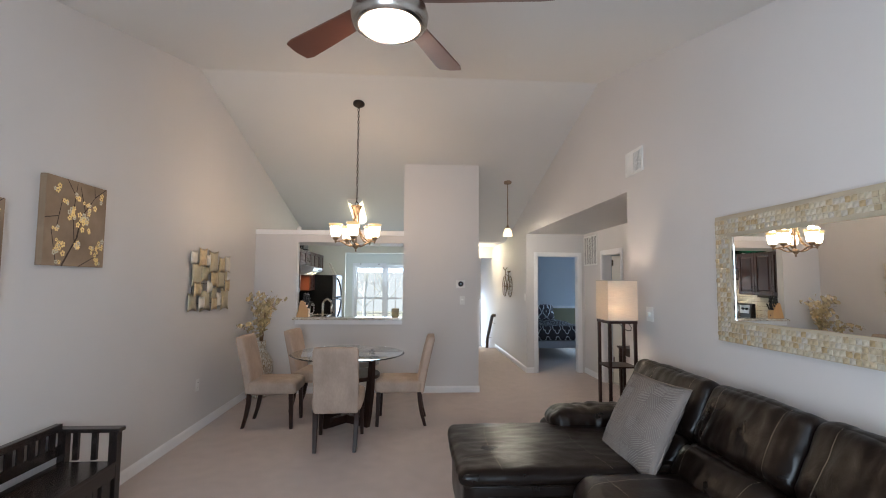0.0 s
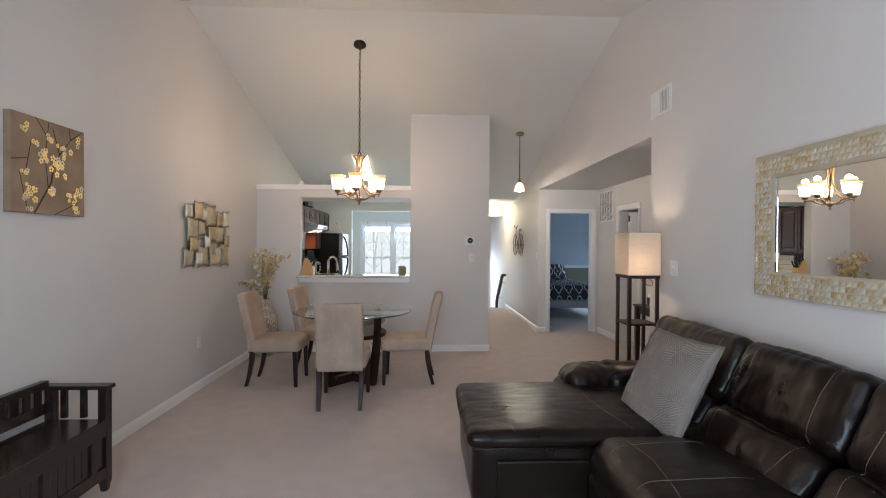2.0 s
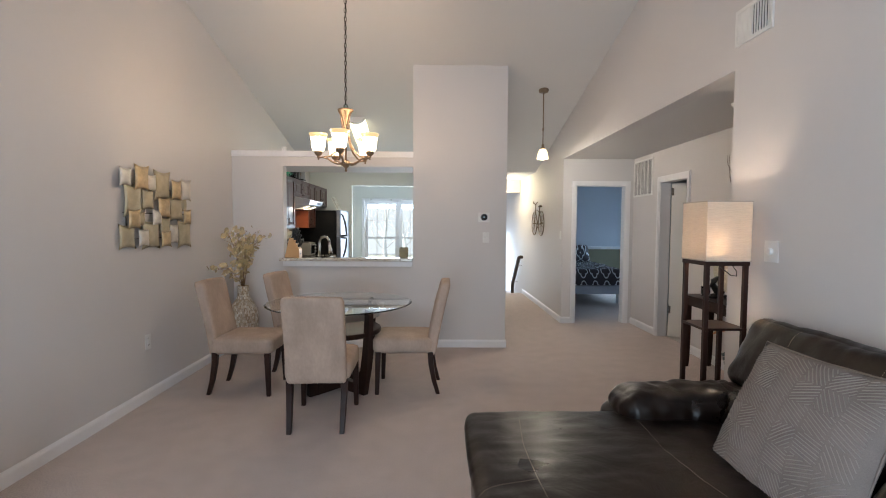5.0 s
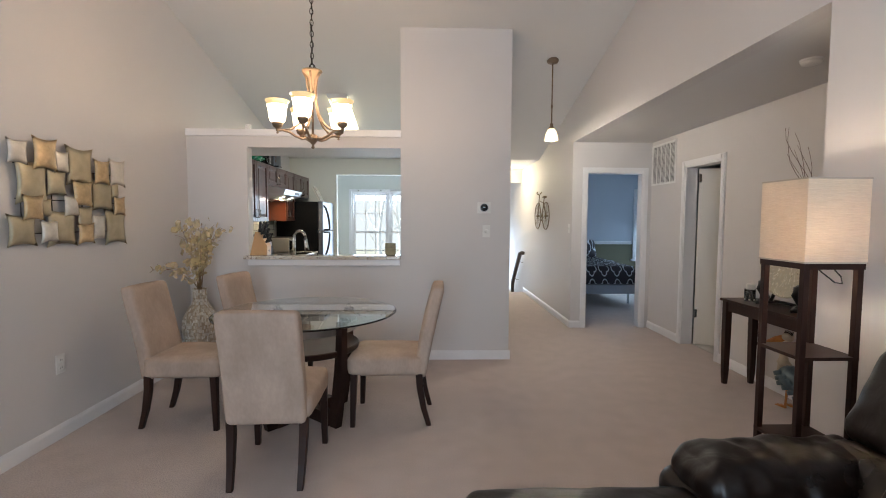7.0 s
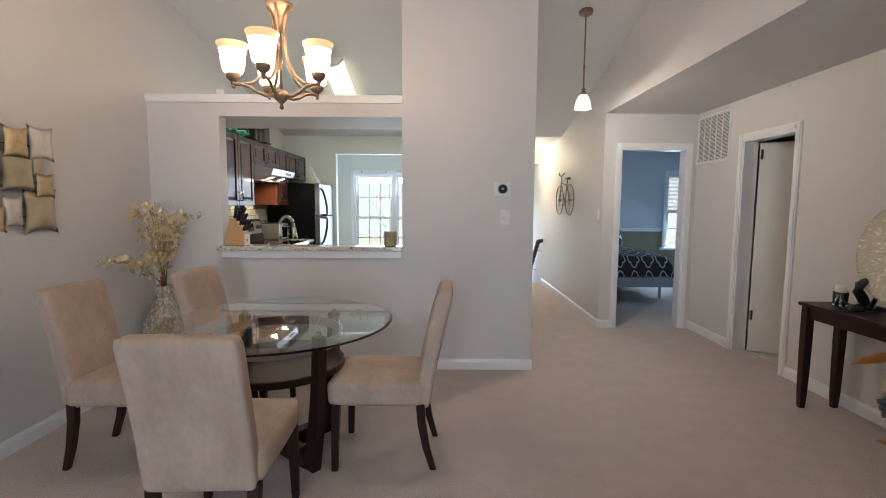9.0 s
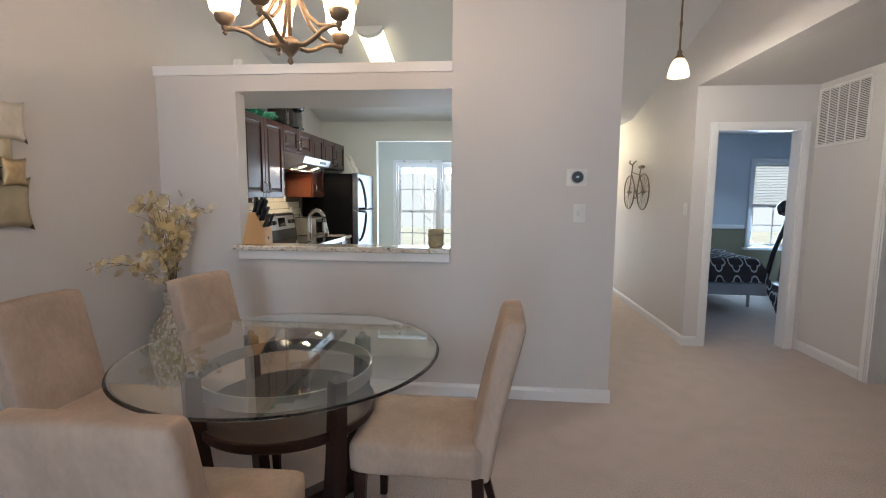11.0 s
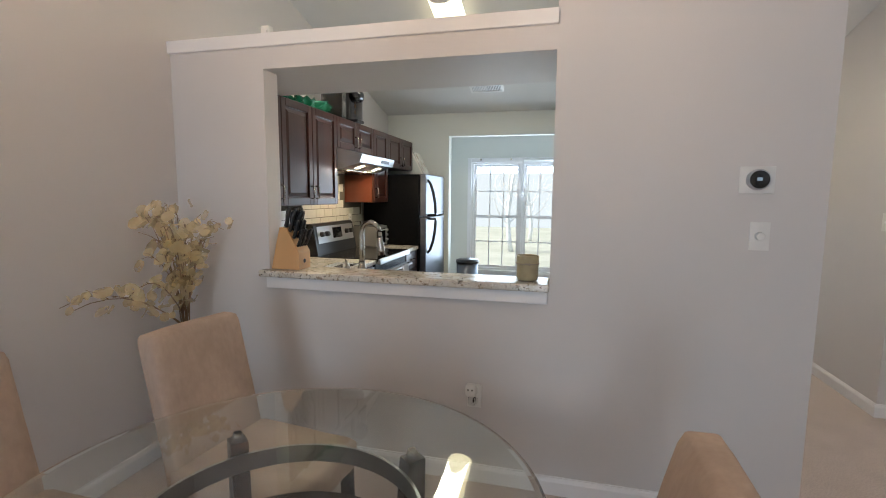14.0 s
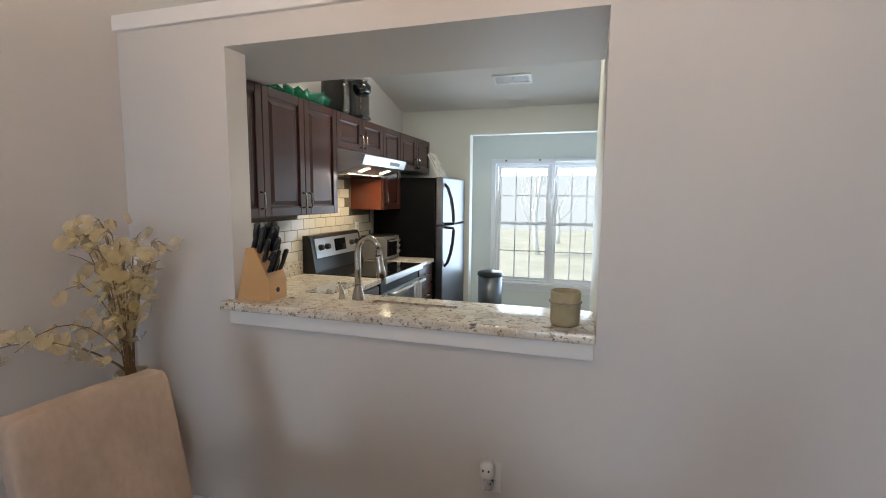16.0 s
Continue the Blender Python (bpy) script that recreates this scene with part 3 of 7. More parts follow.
for z in (-0.9, -0.45, 0.0):
    part("glazing_bar", box(1.12, 1.9, 13.528, 13.538, z - 0.009, z + 0.009), TRIM, fd)
vb = thing("cellular_shade", (1.5, 13.49, 1.0), "white folded shade above the foyer door", "shade")
part("headrail", box(1.1, 1.92, 13.44, 13.495, 1.03, 1.08, 0.004), IRON, vb, "dark metal headrail")
part("fabric", box(1.11, 1.91, 13.45, 13.49, 0.92, 1.03, 0.006), TRIM, vb)

# ---- small fittings ----


def plate_switch(name, p, axis, side, label, w=0.075, h=0.118, knob=False):
    """A wall plate. axis: the wall's normal; side: the way it faces."""
    t = thing(name, p, label, "switch")

    def b(u0, u1, d0, d1, z0, z1, bev, nm, mat):
        lo, hi = sorted((side * d0, side * d1))
        if axis == "y":
            bm = box(p[0] + u0, p[0] + u1, p[1] + lo, p[1] + hi, p[2] + z0, p[2] + z1, bev)
        else:
            bm = box(p[0] + lo, p[0] + hi, p[1] + u0, p[1] + u1, p[2] + z0, p[2] + z1, bev)
        return part(nm, bm, mat, t)
    b(-w / 2, w / 2, 0, 0.006, -h / 2, h / 2, 0.002, "wall_plate", PLASTIC)
    if knob:
        c = Vector(p)
        n = Vector((side, 0, 0)) if axis == "x" else Vector((0, side, 0))
        part("dimmer_knob", tube([c + n * 0.006, c + n * 0.022, c + n * 0.024], [0.019, 0.017, 0.012], 18), PLASTIC, t, smooth=False)
    else:
        b(-0.006, 0.006, 0.006, 0.017, -0.008, 0.012, 0.002, "toggle", PLASTIC)
    for z in (-h * 0.36, h * 0.36):
        b(-0.003, 0.003, 0.006, 0.0075, z - 0.003, z + 0.003, 0, "screw", PLASTIC)
    return t


def outlet(name, p, axis, side, label):
    t = thing(name, p, label, "outlet")

    def b(u0, u1, d0, d1, z0, z1, bev, nm, mat):
        lo, hi = sorted((side * d0, side * d1))
        if axis == "y":
            bm = box(p[0] + u0, p[0] + u1, p[1] + lo, p[1] + hi, p[2] + z0, p[2] + z1, bev)
        else:
            bm = box(p[0] + lo, p[0] + hi, p[1] + u0, p[1] + u1, p[2] + z0, p[2] + z1, bev)
        return part(nm, bm, mat, t)
    b(-0.036, 0.036, 0, 0.006, -0.06, 0.06, 0.002, "wall_plate", PLASTIC)
    for z in (-0.025, 0.025):
        b(-0.017, 0.017, 0.006, 0.009, z - 0.014, z + 0.014, 0.003, "receptacle", PLASTIC)
        for u in (-0.007, 0.007):
            b(u - 0.0012, u + 0.0012, 0.009, 0.0095, z - 0.004, z + 0.006, 0, "slot", BLACK)
    return t


plate_switch("dimmer_switch", (0.71, YK, 1.28), "y", -1, "white dimmer switch on the panel wall", knob=True)
plate_switch("dimmer_switch", (XR, 3.80, 1.285), "x", -1, "white wide dimmer switch beside the floor lamp", w=0.105, knob=True)
plate_switch("light_switch", (XR, 8.13, 1.285), "x", -1, "white light switch in the hall")
outlet("wall_outlet", (XL, 5.02, 0.47), "x", 1, "white outlet low on the grey wall")
o = outlet("wall_outlet", (-0.475, YK, 0.455), "y", -1, "white outlet holding a plug-in freshener")
f = thing("air_freshener", (-0.482, YK - 0.03, 0.47), "white plug-in air freshener in the outlet", "freshener")
part("body", puff((0.055, 0.045, 0.062), 0.018, (0, 0.004, 0), 4, m=Matrix.Translation((-0.487, YK - 0.033, 0.492))), PLASTIC, f, smooth=True)
part("bottle", puff((0.036, 0.032, 0.045), 0.012, n=3, m=Matrix.Translation((-0.482, YK - 0.031, 0.44))), CLEAR, f, "clear oil bottle", smooth=True)
for u in (-0.010, 0.010):
    part("vent_hole", box(-0.487 + u - 0.003, -0.487 + u + 0.003, YK - 0.0595, YK - 0.055, 0.498, 0.506), BLACK, f)

t = thing("thermostat", (0.685, YK, 1.512), "round steel and black thermostat on white plate", "thermostat")
part("back_plate", box(0.62, 0.75, YK - 0.006, YK, 1.456, 1.566, 0.002), PLASTIC, t)


def disc_y(p, r, y0, y1, n=32, bev=0.0):
    if bev:
        return tube([(p[0], y0, p[2]), (p[0], y1 + bev, p[2]), (p[0], y1, p[2])], [r, r, r - bev], n)
    return tube([(p[0], y0, p[2]), (p[0], y1, p[2])], r, n)


part("ring", disc_y((0.685, 0, 1.512), 0.042, YK - 0.006, YK - 0.03, bev=0.004), STEEL, t, "brushed steel ring")
part("dial_face", disc_y((0.685, 0, 1.512), 0.036, YK - 0.03, YK - 0.033), GLOSSBLACK, t, "glossy black face")
part("readout", box(0.675, 0.694, YK - 0.0345, YK - 0.0332, 1.507, 1.52), glow("thermostat_digits", (0.6, 0.8, 1.0), 0.12, 0.3), t, "pale lit readout")

s = thing("motion_sensor", (-1.6, YK + 0.04, 2.25), "small white sensor box standing on the ledge", "sensor")
part("body", box(-1.625, -1.575, YK + 0.015, YK + 0.055, 2.25, 2.30, 0.006), PLASTIC, s)
part("lens", box(-1.613, -1.587, YK + 0.009, YK + 0.016, 2.26, 2.276, 0.002), PLASTIC, s)
sd = thing("smoke_detector", (2.5, 4.93, 2.36), "white round smoke detector on alcove ceiling", "detector")
part("base", lathe([(0.062, 2.375), (0.062, 2.385)], (2.5, 4.93, 0), 28), PLASTIC, sd)
part("cover", lathe([(0.03, 2.352), (0.052, 2.358), (0.058, 2.375)], (2.5, 4.93, 0), 28), PLASTIC, sd, smooth=True)


def register(name, p, u, v, w, h, normal, n, label, mid=True):
    """An air register: frame and slats on a plane spanned by u (width) and v (height)."""
    p, u, v, q = Vector(p), Vector(u).normalized(), Vector(v).normalized(), Vector(normal).normalized()
    t = thing(name, p, label, "vent")

    def slab(u0, u1, v0, v1, d0, d1):
        bm = bmesh.new()
        vs = [bm.verts.new(p + u * a + v * b + q * c) for a in (u0, u1) for b in (v0, v1) for c in (d0, d1)]
        for f in ((0, 1, 3, 2), (4, 6, 7, 5), (0, 4, 5, 1), (2, 3, 7, 6), (0, 2, 6, 4), (1, 5, 7, 3)):
            bm.faces.new([vs[i] for i in f])
        return bm
    e = 0.022
    part("backing", slab(-w / 2 + e, w / 2 - e, -h / 2 + e, h / 2 - e, 0.001, 0.003), BLACK, t, "dark duct behind")
    for a in ((-w / 2, -w / 2 + e, -h / 2, h / 2), (w / 2 - e, w / 2, -h / 2, h / 2), (-w / 2 + e, w / 2 - e, -h / 2, -h / 2 + e), (-w / 2 + e, w / 2 - e, h / 2 - e, h / 2)):
        part("frame_bar", slab(*a, 0.0005, 0.012), PLASTIC, t)
    return t, slab, e


# wall register on the east wall
t, slab, e = register("wall_register", (XR, 4.015, 2.625), (0, 1, 0), (0, 0, 1), 0.32, 0.215, (-1, 0, 0), 12, "white metal register high on the wall")
for i in range(12):
    a = -0.135 + 0.27 * (i + 0.5) / 12
    part("slat", slab(a - 0.004, a + (0.005 if i < 6 else 0.0165), -0.085, 0.085, 0.004, 0.009), PLASTIC, t)
# return grille in the alcove
t, slab, e = register("return_grille", (XA, 7.725, 2.085), (0, 1, 0), (0, 0, 1), 0.58, 0.5, (-1, 0, 0), 30, "large white return air grille")
for i in range(34):
    b = -0.228 + 0.456 * (i + 0.5) / 34
    part("slat", slab(-0.268, 0.268, b - 0.0032, b + 0.0032, 0.004, 0.009), PLASTIC, t)
for i in range(1, 5):
    a = -0.268 + 0.536 * i / 5
    part("divider", slab(a - 0.007, a + 0.007, -0.228, 0.228, 0.008, 0.012), PLASTIC, t)
# ceiling register over the kitchen
nrm = Vector((0, -0.2516, -1)).normalized()
t, slab, e = register("ceiling_register", (-0.88, 9.37, cz(9.37)), (1, 0, 0), (0, -1, 0.2516), 0.34, 0.17, nrm, 16, "white metal register on the sloped ceiling")
for i in range(18):
    a = -0.147 + 0.294 * (i + 0.5) / 18
    part("slat", slab(a - 0.003, a + (0.003 if i >= 9 else 0.007), -0.062, 0.062, 0.004, 0.009), PLASTIC, t)

# ---- dining ----
chair = thing("dining_chair", (0, 0, 0), "beige microsuede parsons chair with dark wooden legs", "chair", "chairs round the table")
part("seat", puff((0.455, 0.50, 0.135), 0.035, (0.004, 0.004, 0.018), 10, 0.003, Matrix.Translation((0, 0.02, 0.415))), SUEDE, chair, smooth=True)
bm = puff((0.412, 0.085, 0.608), 0.024, (0, 0.008, 0.003), 18, 0.003, Matrix.Translation((0, 0, 0.3025)))
for v in bm.verts:
    h = v.co.z
    v.co.y += -0.215 - 0.13 * (max(0.0, h) / 0.63) ** 1.25
    v.co.z = h + 0.335
    v.co.x *= 0.97 + 0.03 * math.cos(h * 2)
part("backrest", bm, SUEDE, chair, smooth=True)


def square_leg(pts, ws, bm=None):
    bm = bm or bmesh.new()
    rings = []
    for (x, y, z), w in zip(pts, ws):
        rings.append([bm.verts.new((x + a * w / 2, y + b * w / 2, z)) for a, b in ((-1, -1), (1, -1), (1, 1), (-1, 1))])
    for a, b in zip(rings, rings[1:]):
        for k in range(4):
            bm.faces.new((a[k], a[(k + 1) % 4], b[(k + 1) % 4], b[k]))
    bm.faces.new(rings[0][::-1])
    bm.faces.new(rings[-1])
    bmesh.ops.bevel(bm, geom=[e for e in bm.edges if abs((e.verts[0].co - e.verts[1].co).z) > 0.02], offset=0.004, segments=1, affect="EDGES")
    return bm


for sx in (-1, 1):
    part("leg", square_leg([(sx * 0.205, 0.235, 0), (sx * 0.2, 0.225, 0.36)], [0.032, 0.045]), WOOD, chair)
    part("leg", square_leg([(sx * 0.178, -0.275, 0), (sx * 0.182, -0.24, 0.12), (sx * 0.186, -0.215, 0.26), (sx * 0.188, -0.21, 0.36)], [0.032, 0.038, 0.043, 0.045]), WOOD, chair)
chair.matrix_basis = pose(-0.69, 4.665, 0, 0, 0, 1.5)
copy_thing(chair, pose(-0.118, 5.33, 0, 0, 0, 89))
copy_thing(chair, pose(-1.475, 5.30, 0, 0, 0, -91))
fourth = copy_thing(chair, pose(-1.128, 5.885, 0, 0, 0, -97))
tagged(fourth, "beige microsuede parsons chair turned askew by the vase")

TC = (-0.70, 5.325)
RING = material("brushed_ring_metal", (0.40, 0.39, 0.38), (0.34, 0.33, 0.32), 5, 0.3, 1.0)
tb = thing("dining_table", (TC[0], TC[1], 0), "round glass dining table on dark wooden posts", "table")
prof = [(0.0005, 0.738), (0.603, 0.738), (0.615, 0.7395), (0.621, 0.743), (0.623, 0.7455), (0.621, 0.7475), (0.612, 0.75), (0.0005, 0.75)]
g = part("glass_top", lathe(prof, (*TC, 0), 96), TABLEGLASS, tb, "clear round glass top with bevelled edge", smooth=False)
g.visible_shadow = False
for a in (0, 1, 2, 3):
    turn = radians(50 + 90 * a)
    u = Vector((math.cos(turn), math.sin(turn), 0))
    w = Vector((-u.y, u.x, 0))
    bm = bmesh.new()
    rows = []
    for z, r0, r1 in ((0, 0.24, 0.33), (0.1, 0.262, 0.35), (0.25, 0.295, 0.372), (0.4, 0.318, 0.388), (0.55, 0.333, 0.395), (0.715, 0.345, 0.398)):
        c = Vector((*TC, z))
        rows.append([bm.verts.new(c + u * r + w * s) for r, s in ((r0, -0.024), (r1, -0.024), (r1, 0.024), (r0, 0.024))])
    for p, q in zip(rows, rows[1:]):
        for k in range(4):
            bm.faces.new((p[k], p[(k + 1) % 4], q[(k + 1) % 4], q[k]))
    bm.faces.new(rows[0][::-1])
    bm.faces.new(rows[-1])
    post = part("post", bm, WOOD, tb)
    part("glass_pad", lathe([(0.016, 0.715), (0.016, 0.726), (0.012, 0.738)], (TC[0] + u.x * 0.37, TC[1] + u.y * 0.37, 0), 14), NICKEL, post, "metal pad under the glass")
    part("foot_beam", prism([(0.02, 0.0), (0.26, 0.0), (0.26, 0.05), (0.2, 0.085), (0.02, 0.085)], "y", -0.03, 0.03), WOOD, tb).matrix_basis = Matrix.Translation((*TC, 0)) @ Matrix.Rotation(turn, 4, "Z")
bm = lathe([(0.335, 0.63), (0.343, 0.63), (0.343, 0.682), (0.335, 0.682), (0.335, 0.63)], (*TC, 0), 72, cap=False)
part("metal_ring", bm, RING, tb, "brushed metal ring under the glass", smooth=False)
part("lower_shelf", lathe([(0.30, 0.482), (0.345, 0.485), (0.352, 0.495), (0.352, 0.522), (0.345, 0.527), (0.01, 0.527)], (*TC, 0), 64), WOOD, tb)

# chandelier
CX, CY = -0.635, 5.275
ch = thing("chandelier", (CX, CY, 1.887), "five-light bronze chandelier with lit alabaster glass shades", "chandelier")
zc = cz(CY)
part("canopy", lathe([(0.062, zc + 0.035), (0.066, zc - 0.012), (0.05, zc - 0.03), (0.02, zc - 0.04), (0.008, zc - 0.055)], (CX, CY, 0), 24), IRON, ch, smooth=True)
link_z = zc - 0.05
i = 0
while link_z > 2.44:
    a = math.pi / 2 * (i % 2) + 0.4
    pts = [(CX + 0.011 * math.cos(6.2832 * k / 10) * math.cos(a), CY + 0.011 * math.cos(6.2832 * k / 10) * math.sin(a), link_z - 0.02 + 0.022 * math.sin(6.2832 * k / 10)) for k in range(10)]
    part("chain_link", tube(pts, 0.003, 5, closed=True), IRON, ch)
    link_z -= 0.036
    i += 1
part("cord", tube([(CX + 0.006 * math.sin(k * 1.3), CY + 0.006 * math.cos(k * 1.3), zc - 0.05 - (zc - 2.44) * k / 24) for k in range(24)], 0.0025, 5), IRON, ch)
part("loop", tube([(CX + 0.02 * math.cos(6.2832 * k / 12), CY, 2.415 + 0.022 * math.sin(6.2832 * k / 12)) for k in range(12)], 0.004, 6, closed=True), IRON, ch)
part("crown", lathe([(0.016, 2.26), (0.02, 2.31), (0.03, 2.345), (0.05, 2.372), (0.068, 2.388), (0.066, 2.396), (0.03, 2.398), (0.008, 2.4)], (CX, CY, 0), 24), BRONZE, ch, smooth=True)
part("stem", lathe([(0.008, 1.93), (0.008, 2.34)], (CX, CY, 0), 12), BRONZE, ch, smooth=True)
part("hub", lathe([(0.004, 1.876), (0.012, 1.885), (0.006, 1.902), (0.018, 1.915), (0.036, 1.935), (0.04, 1.952), (0.03, 1.965), (0.012, 1.975)], (CX, CY, 0), 24), BRONZE, ch, smooth=True)
for k in range(5):
    a = radians(-91.5 + 72 * k)
    ca, sa = math.cos(a), math.sin(a)

    def at(r, z):
        return (CX + r * ca, CY + r * sa, z)
    part("strap", tube([at(0.056, 2.383), at(0.036, 2.345), at(0.027, 2.27), at(0.029, 2.19), at(0.045, 2.11), at(0.085, 2.04), at(0.135, 2.0), at(0.185, 1.992)], [0.010, 0.009, 0.0085, 0.008, 0.008, 0.008, 0.0075, 0.006], 8), BRONZE, ch, smooth=True)
    arm = part("arm", tube([at(0.03, 1.945), at(0.07, 1.94), at(0.11, 1.955), at(0.15, 1.98), at(0.19, 1.99), at(0.225, 1.985), at(0.232, 1.997)], [0.010, 0.009, 0.009, 0.009, 0.009, 0.008, 0.007], 8), BRONZE, ch, smooth=True)
    p = at(0.225, 0)
    part("finial", lathe([(0.003, 1.965), (0.010, 1.973), (0.004, 1.98), (0.012, 1.985), (0.012, 2.0)], p, 12), BRONZE, arm, smooth=True)
    part("cup", lathe([(0.012, 1.998), (0.03, 2.012), (0.036, 2.03), (0.036, 2.04)], p, 18), BRONZE, arm, "bronze cup", smooth=True)
    part("glass_shade", lathe([(0.0313, 2.034), (0.0478, 2.05), (0.0552, 2.085), (0.0570, 2.112), (0.0598, 2.134), (0.0649, 2.149), (0.0607, 2.149), (0.0552, 2.132), (0.0524, 2.12), (0.0506, 2.09), (0.0423, 2.055), (0.0258, 2.042)], p, 28), SHADEGLOW, arm, "lit cream glass shade", smooth=True)
    part("shade_rim", lathe([(0.0651, 2.149), (0.0699, 2.165), (0.0764, 2.177), (0.0754, 2.182), (0.0708, 2.178), (0.0649, 2.165), (0.0609, 2.149)], p, 28), RIMGLOW, arm, "golden flared rim", smooth=True)
    lamp("chandelier_bulb", "POINT", (p[0], p[1], 2.195), 3.7, (1.0, 0.72, 0.49), 0.03)

ch.location.z -= 0.01

# vase with dried branches
VX, VY = -2.005, 6.475
SHELL = island_tones("capiz_mosaic", [(0.76, 0.71, 0.63), (0.62, 0.54, 0.43), (0.84, 0.81, 0.75), (0.52, 0.42, 0.30), (0.72, 0.66, 0.56)], 0.3, 0.15, 0.1, coat=0.2)
vs = thing("floor_vase", (VX, VY, 0), "tall cream shell mosaic floor vase", "vase")
vprof = [(0.085, 0.0), (0.098, 0.01), (0.122, 0.09), (0.148, 0.22), (0.162, 0.35), (0.154, 0.45), (0.118, 0.53), (0.076, 0.59), (0.061, 0.635), (0.064, 0.735), (0.056, 0.733), (0.052, 0.66), (0.05, 0.6)]
part("body", lathe([(r * 0.975, z) for r, z in vprof], (VX, VY, 0), 32), material("vase_grout", (0.5, 0.42, 0.31), rough=0.7), vs, smooth=True)
bm = bmesh.new()
rnd = random.Random(5)
z = 0.02
while z < 0.725:
    for (r0, z0), (r1, z1) in zip(vprof[:10], vprof[1:10]):
        if z0 <= z < z1:
            r = r0 + (r1 - r0) * (z - z0) / (z1 - z0)
            slope = (r1 - r0) / (z1 - z0)
            break
    n = max(14, int(6.283 * r / 0.014))
    hh = 0.03
    for k in range(n):
        a0, a1 = 6.2832 * (k + 0.06) / n, 6.2832 * (k + 0.94) / n
        zz = z + rnd.uniform(-0.008, 0.008)
        q = [bm.verts.new((VX + (r + slope * dz + 0.0015) * math.cos(a), VY + (r + slope * dz + 0.0015) * math.sin(a), zz + dz)) for a, dz in ((a0, 0), (a1, 0), (a1, hh * 0.92), (a0, hh * 0.92))]
        bm.faces.new(q)
    z += hh
tagged(part("mosaic", bm, SHELL, vs, "small iridescent shell tiles"), kind="stuff")
br = thing("dried_branches", (VX, VY, 0.73), "dried twigs with translucent cream money-plant petals", "branches")
TWIG = material("brown_twig", (0.20, 0.12, 0.055), (0.12, 0.07, 0.03), 30, 0.8)
PETAL = material("papery_petal", (0.95, 0.74, 0.36), (0.86, 0.63, 0.27), 40, 0.45, bump=0.1, bscale=90)
PETAL.node_tree.nodes["Principled BSDF"].inputs["Transmission Weight"].default_value = 0.3
PETAL.node_tree.nodes["Principled BSDF"].inputs["Alpha"].default_value = 0.42
petals = bmesh.new()
rnd = random.Random(11)


def petal(c, r):
    nrm = Vector((rnd.uniform(-1, 1), rnd.uniform(-1, 1), rnd.uniform(-0.7, 0.7))).normalized()
    u = nrm.orthogonal().normalized()
    w = nrm.cross(u)
    ring = [petals.verts.new(c + (u * math.cos(6.2832 * k / 9) * r * 1.12 + w * math.sin(6.2832 * k / 9) * r * 0.86) + nrm * r * 0.12 * math.sin(k * 2.1)) for k in range(9)]
    mid = petals.verts.new(c + nrm * r * 0.15)
    for k in range(9):
        petals.faces.new((mid, ring[k], ring[(k + 1) % 9]))


for k in range(19):
    a = radians(205 + 165 * (k + rnd.uniform(-0.3, 0.3)) / 19)
    reach = rnd.uniform(0.06, 0.34) + (0.27 if 225 < math.degrees(a) < 300 and k % 3 == 1 else 0)
    toward = Vector((math.cos(a), math.sin(a), 0))
    top = rnd.uniform(0.40, 0.69) - reach * 0.33
    base = Vector((VX + rnd.uniform(-0.02, 0.02), VY + rnd.uniform(-0.02, 0.02), 0.62))
    pts = []
    for i in range(9):
        s = i / 8
        p = base + toward * reach * s ** 1.15 + Vector((0, 0, 0.1 + (top + 0.02) * math.sin(s * (1.65 + 0.6 * reach)) / 0.98))
        p += Vector((rnd.uniform(-1, 1), rnd.uniform(-1, 1), 0)) * 0.006 * s
        p.x = max(p.x, XL + 0.03)
        p.y = min(p.y, YK - 0.03)
        pts.append(p)
    part("stem", tube(pts, [0.0033 - 0.00022 * i for i in range(9)], 5), TWIG, br)
    for i in range(2, 9):
        for _ in range(3 if i < 5 else rnd.choice((1, 1, 2, 2))):
            q = pts[i] + Vector((rnd.uniform(-1, 1), rnd.uniform(-1, 1), rnd.uniform(-1, 0.8))) * 0.05
            q.x = max(q.x, XL + 0.025)
            q.y = min(q.y, YK - 0.025)
            petal(q, rnd.uniform(0.016, 0.036))
    for i in (4, 6):
        tip = pts[i] + toward * 0.05 + Vector((rnd.uniform(-0.04, 0.04), rnd.uniform(-0.04, 0.04), rnd.uniform(0.0, 0.06)))
        tip.x = max(tip.x, XL + 0.02)
        tip.y = min(tip.y, YK - 0.02)
        part("twig", tube([pts[i], (pts[i] + tip) / 2 + Vector((0, 0, 0.008)), tip], [0.0022, 0.0018, 0.001], 4), TWIG, br)
tagged(part("petals", petals, PETAL, br, "papery cream petals", smooth=True), kind="stuff")

# ---- living room ----
# ceiling fan at rest
FX, FY = -0.10, 1.76
fan = thing("ceiling_fan", (FX, FY, 2.5), "five-blade ceiling fan with reddish blades and lit lens", "fan")
zc = cz(FY)
part("canopy", lathe([(0.03, zc - 0.07), (0.06, zc - 0.05), (0.075, zc - 0.01), (0.075, zc + 0.02)], (FX, FY, 0), 28), NICKEL, fan, smooth=True)
part("downrod", lathe([(0.013, 2.68), (0.013, zc - 0.03)], (FX, FY, 0), 14), NICKEL, fan)
part("motor", lathe([(0.03, 2.72), (0.09, 2.71), (0.125, 2.69), (0.135, 2.65), (0.125, 2.61), (0.10, 2.59)], (FX, FY, 0), 40), NICKEL, fan, smooth=True)
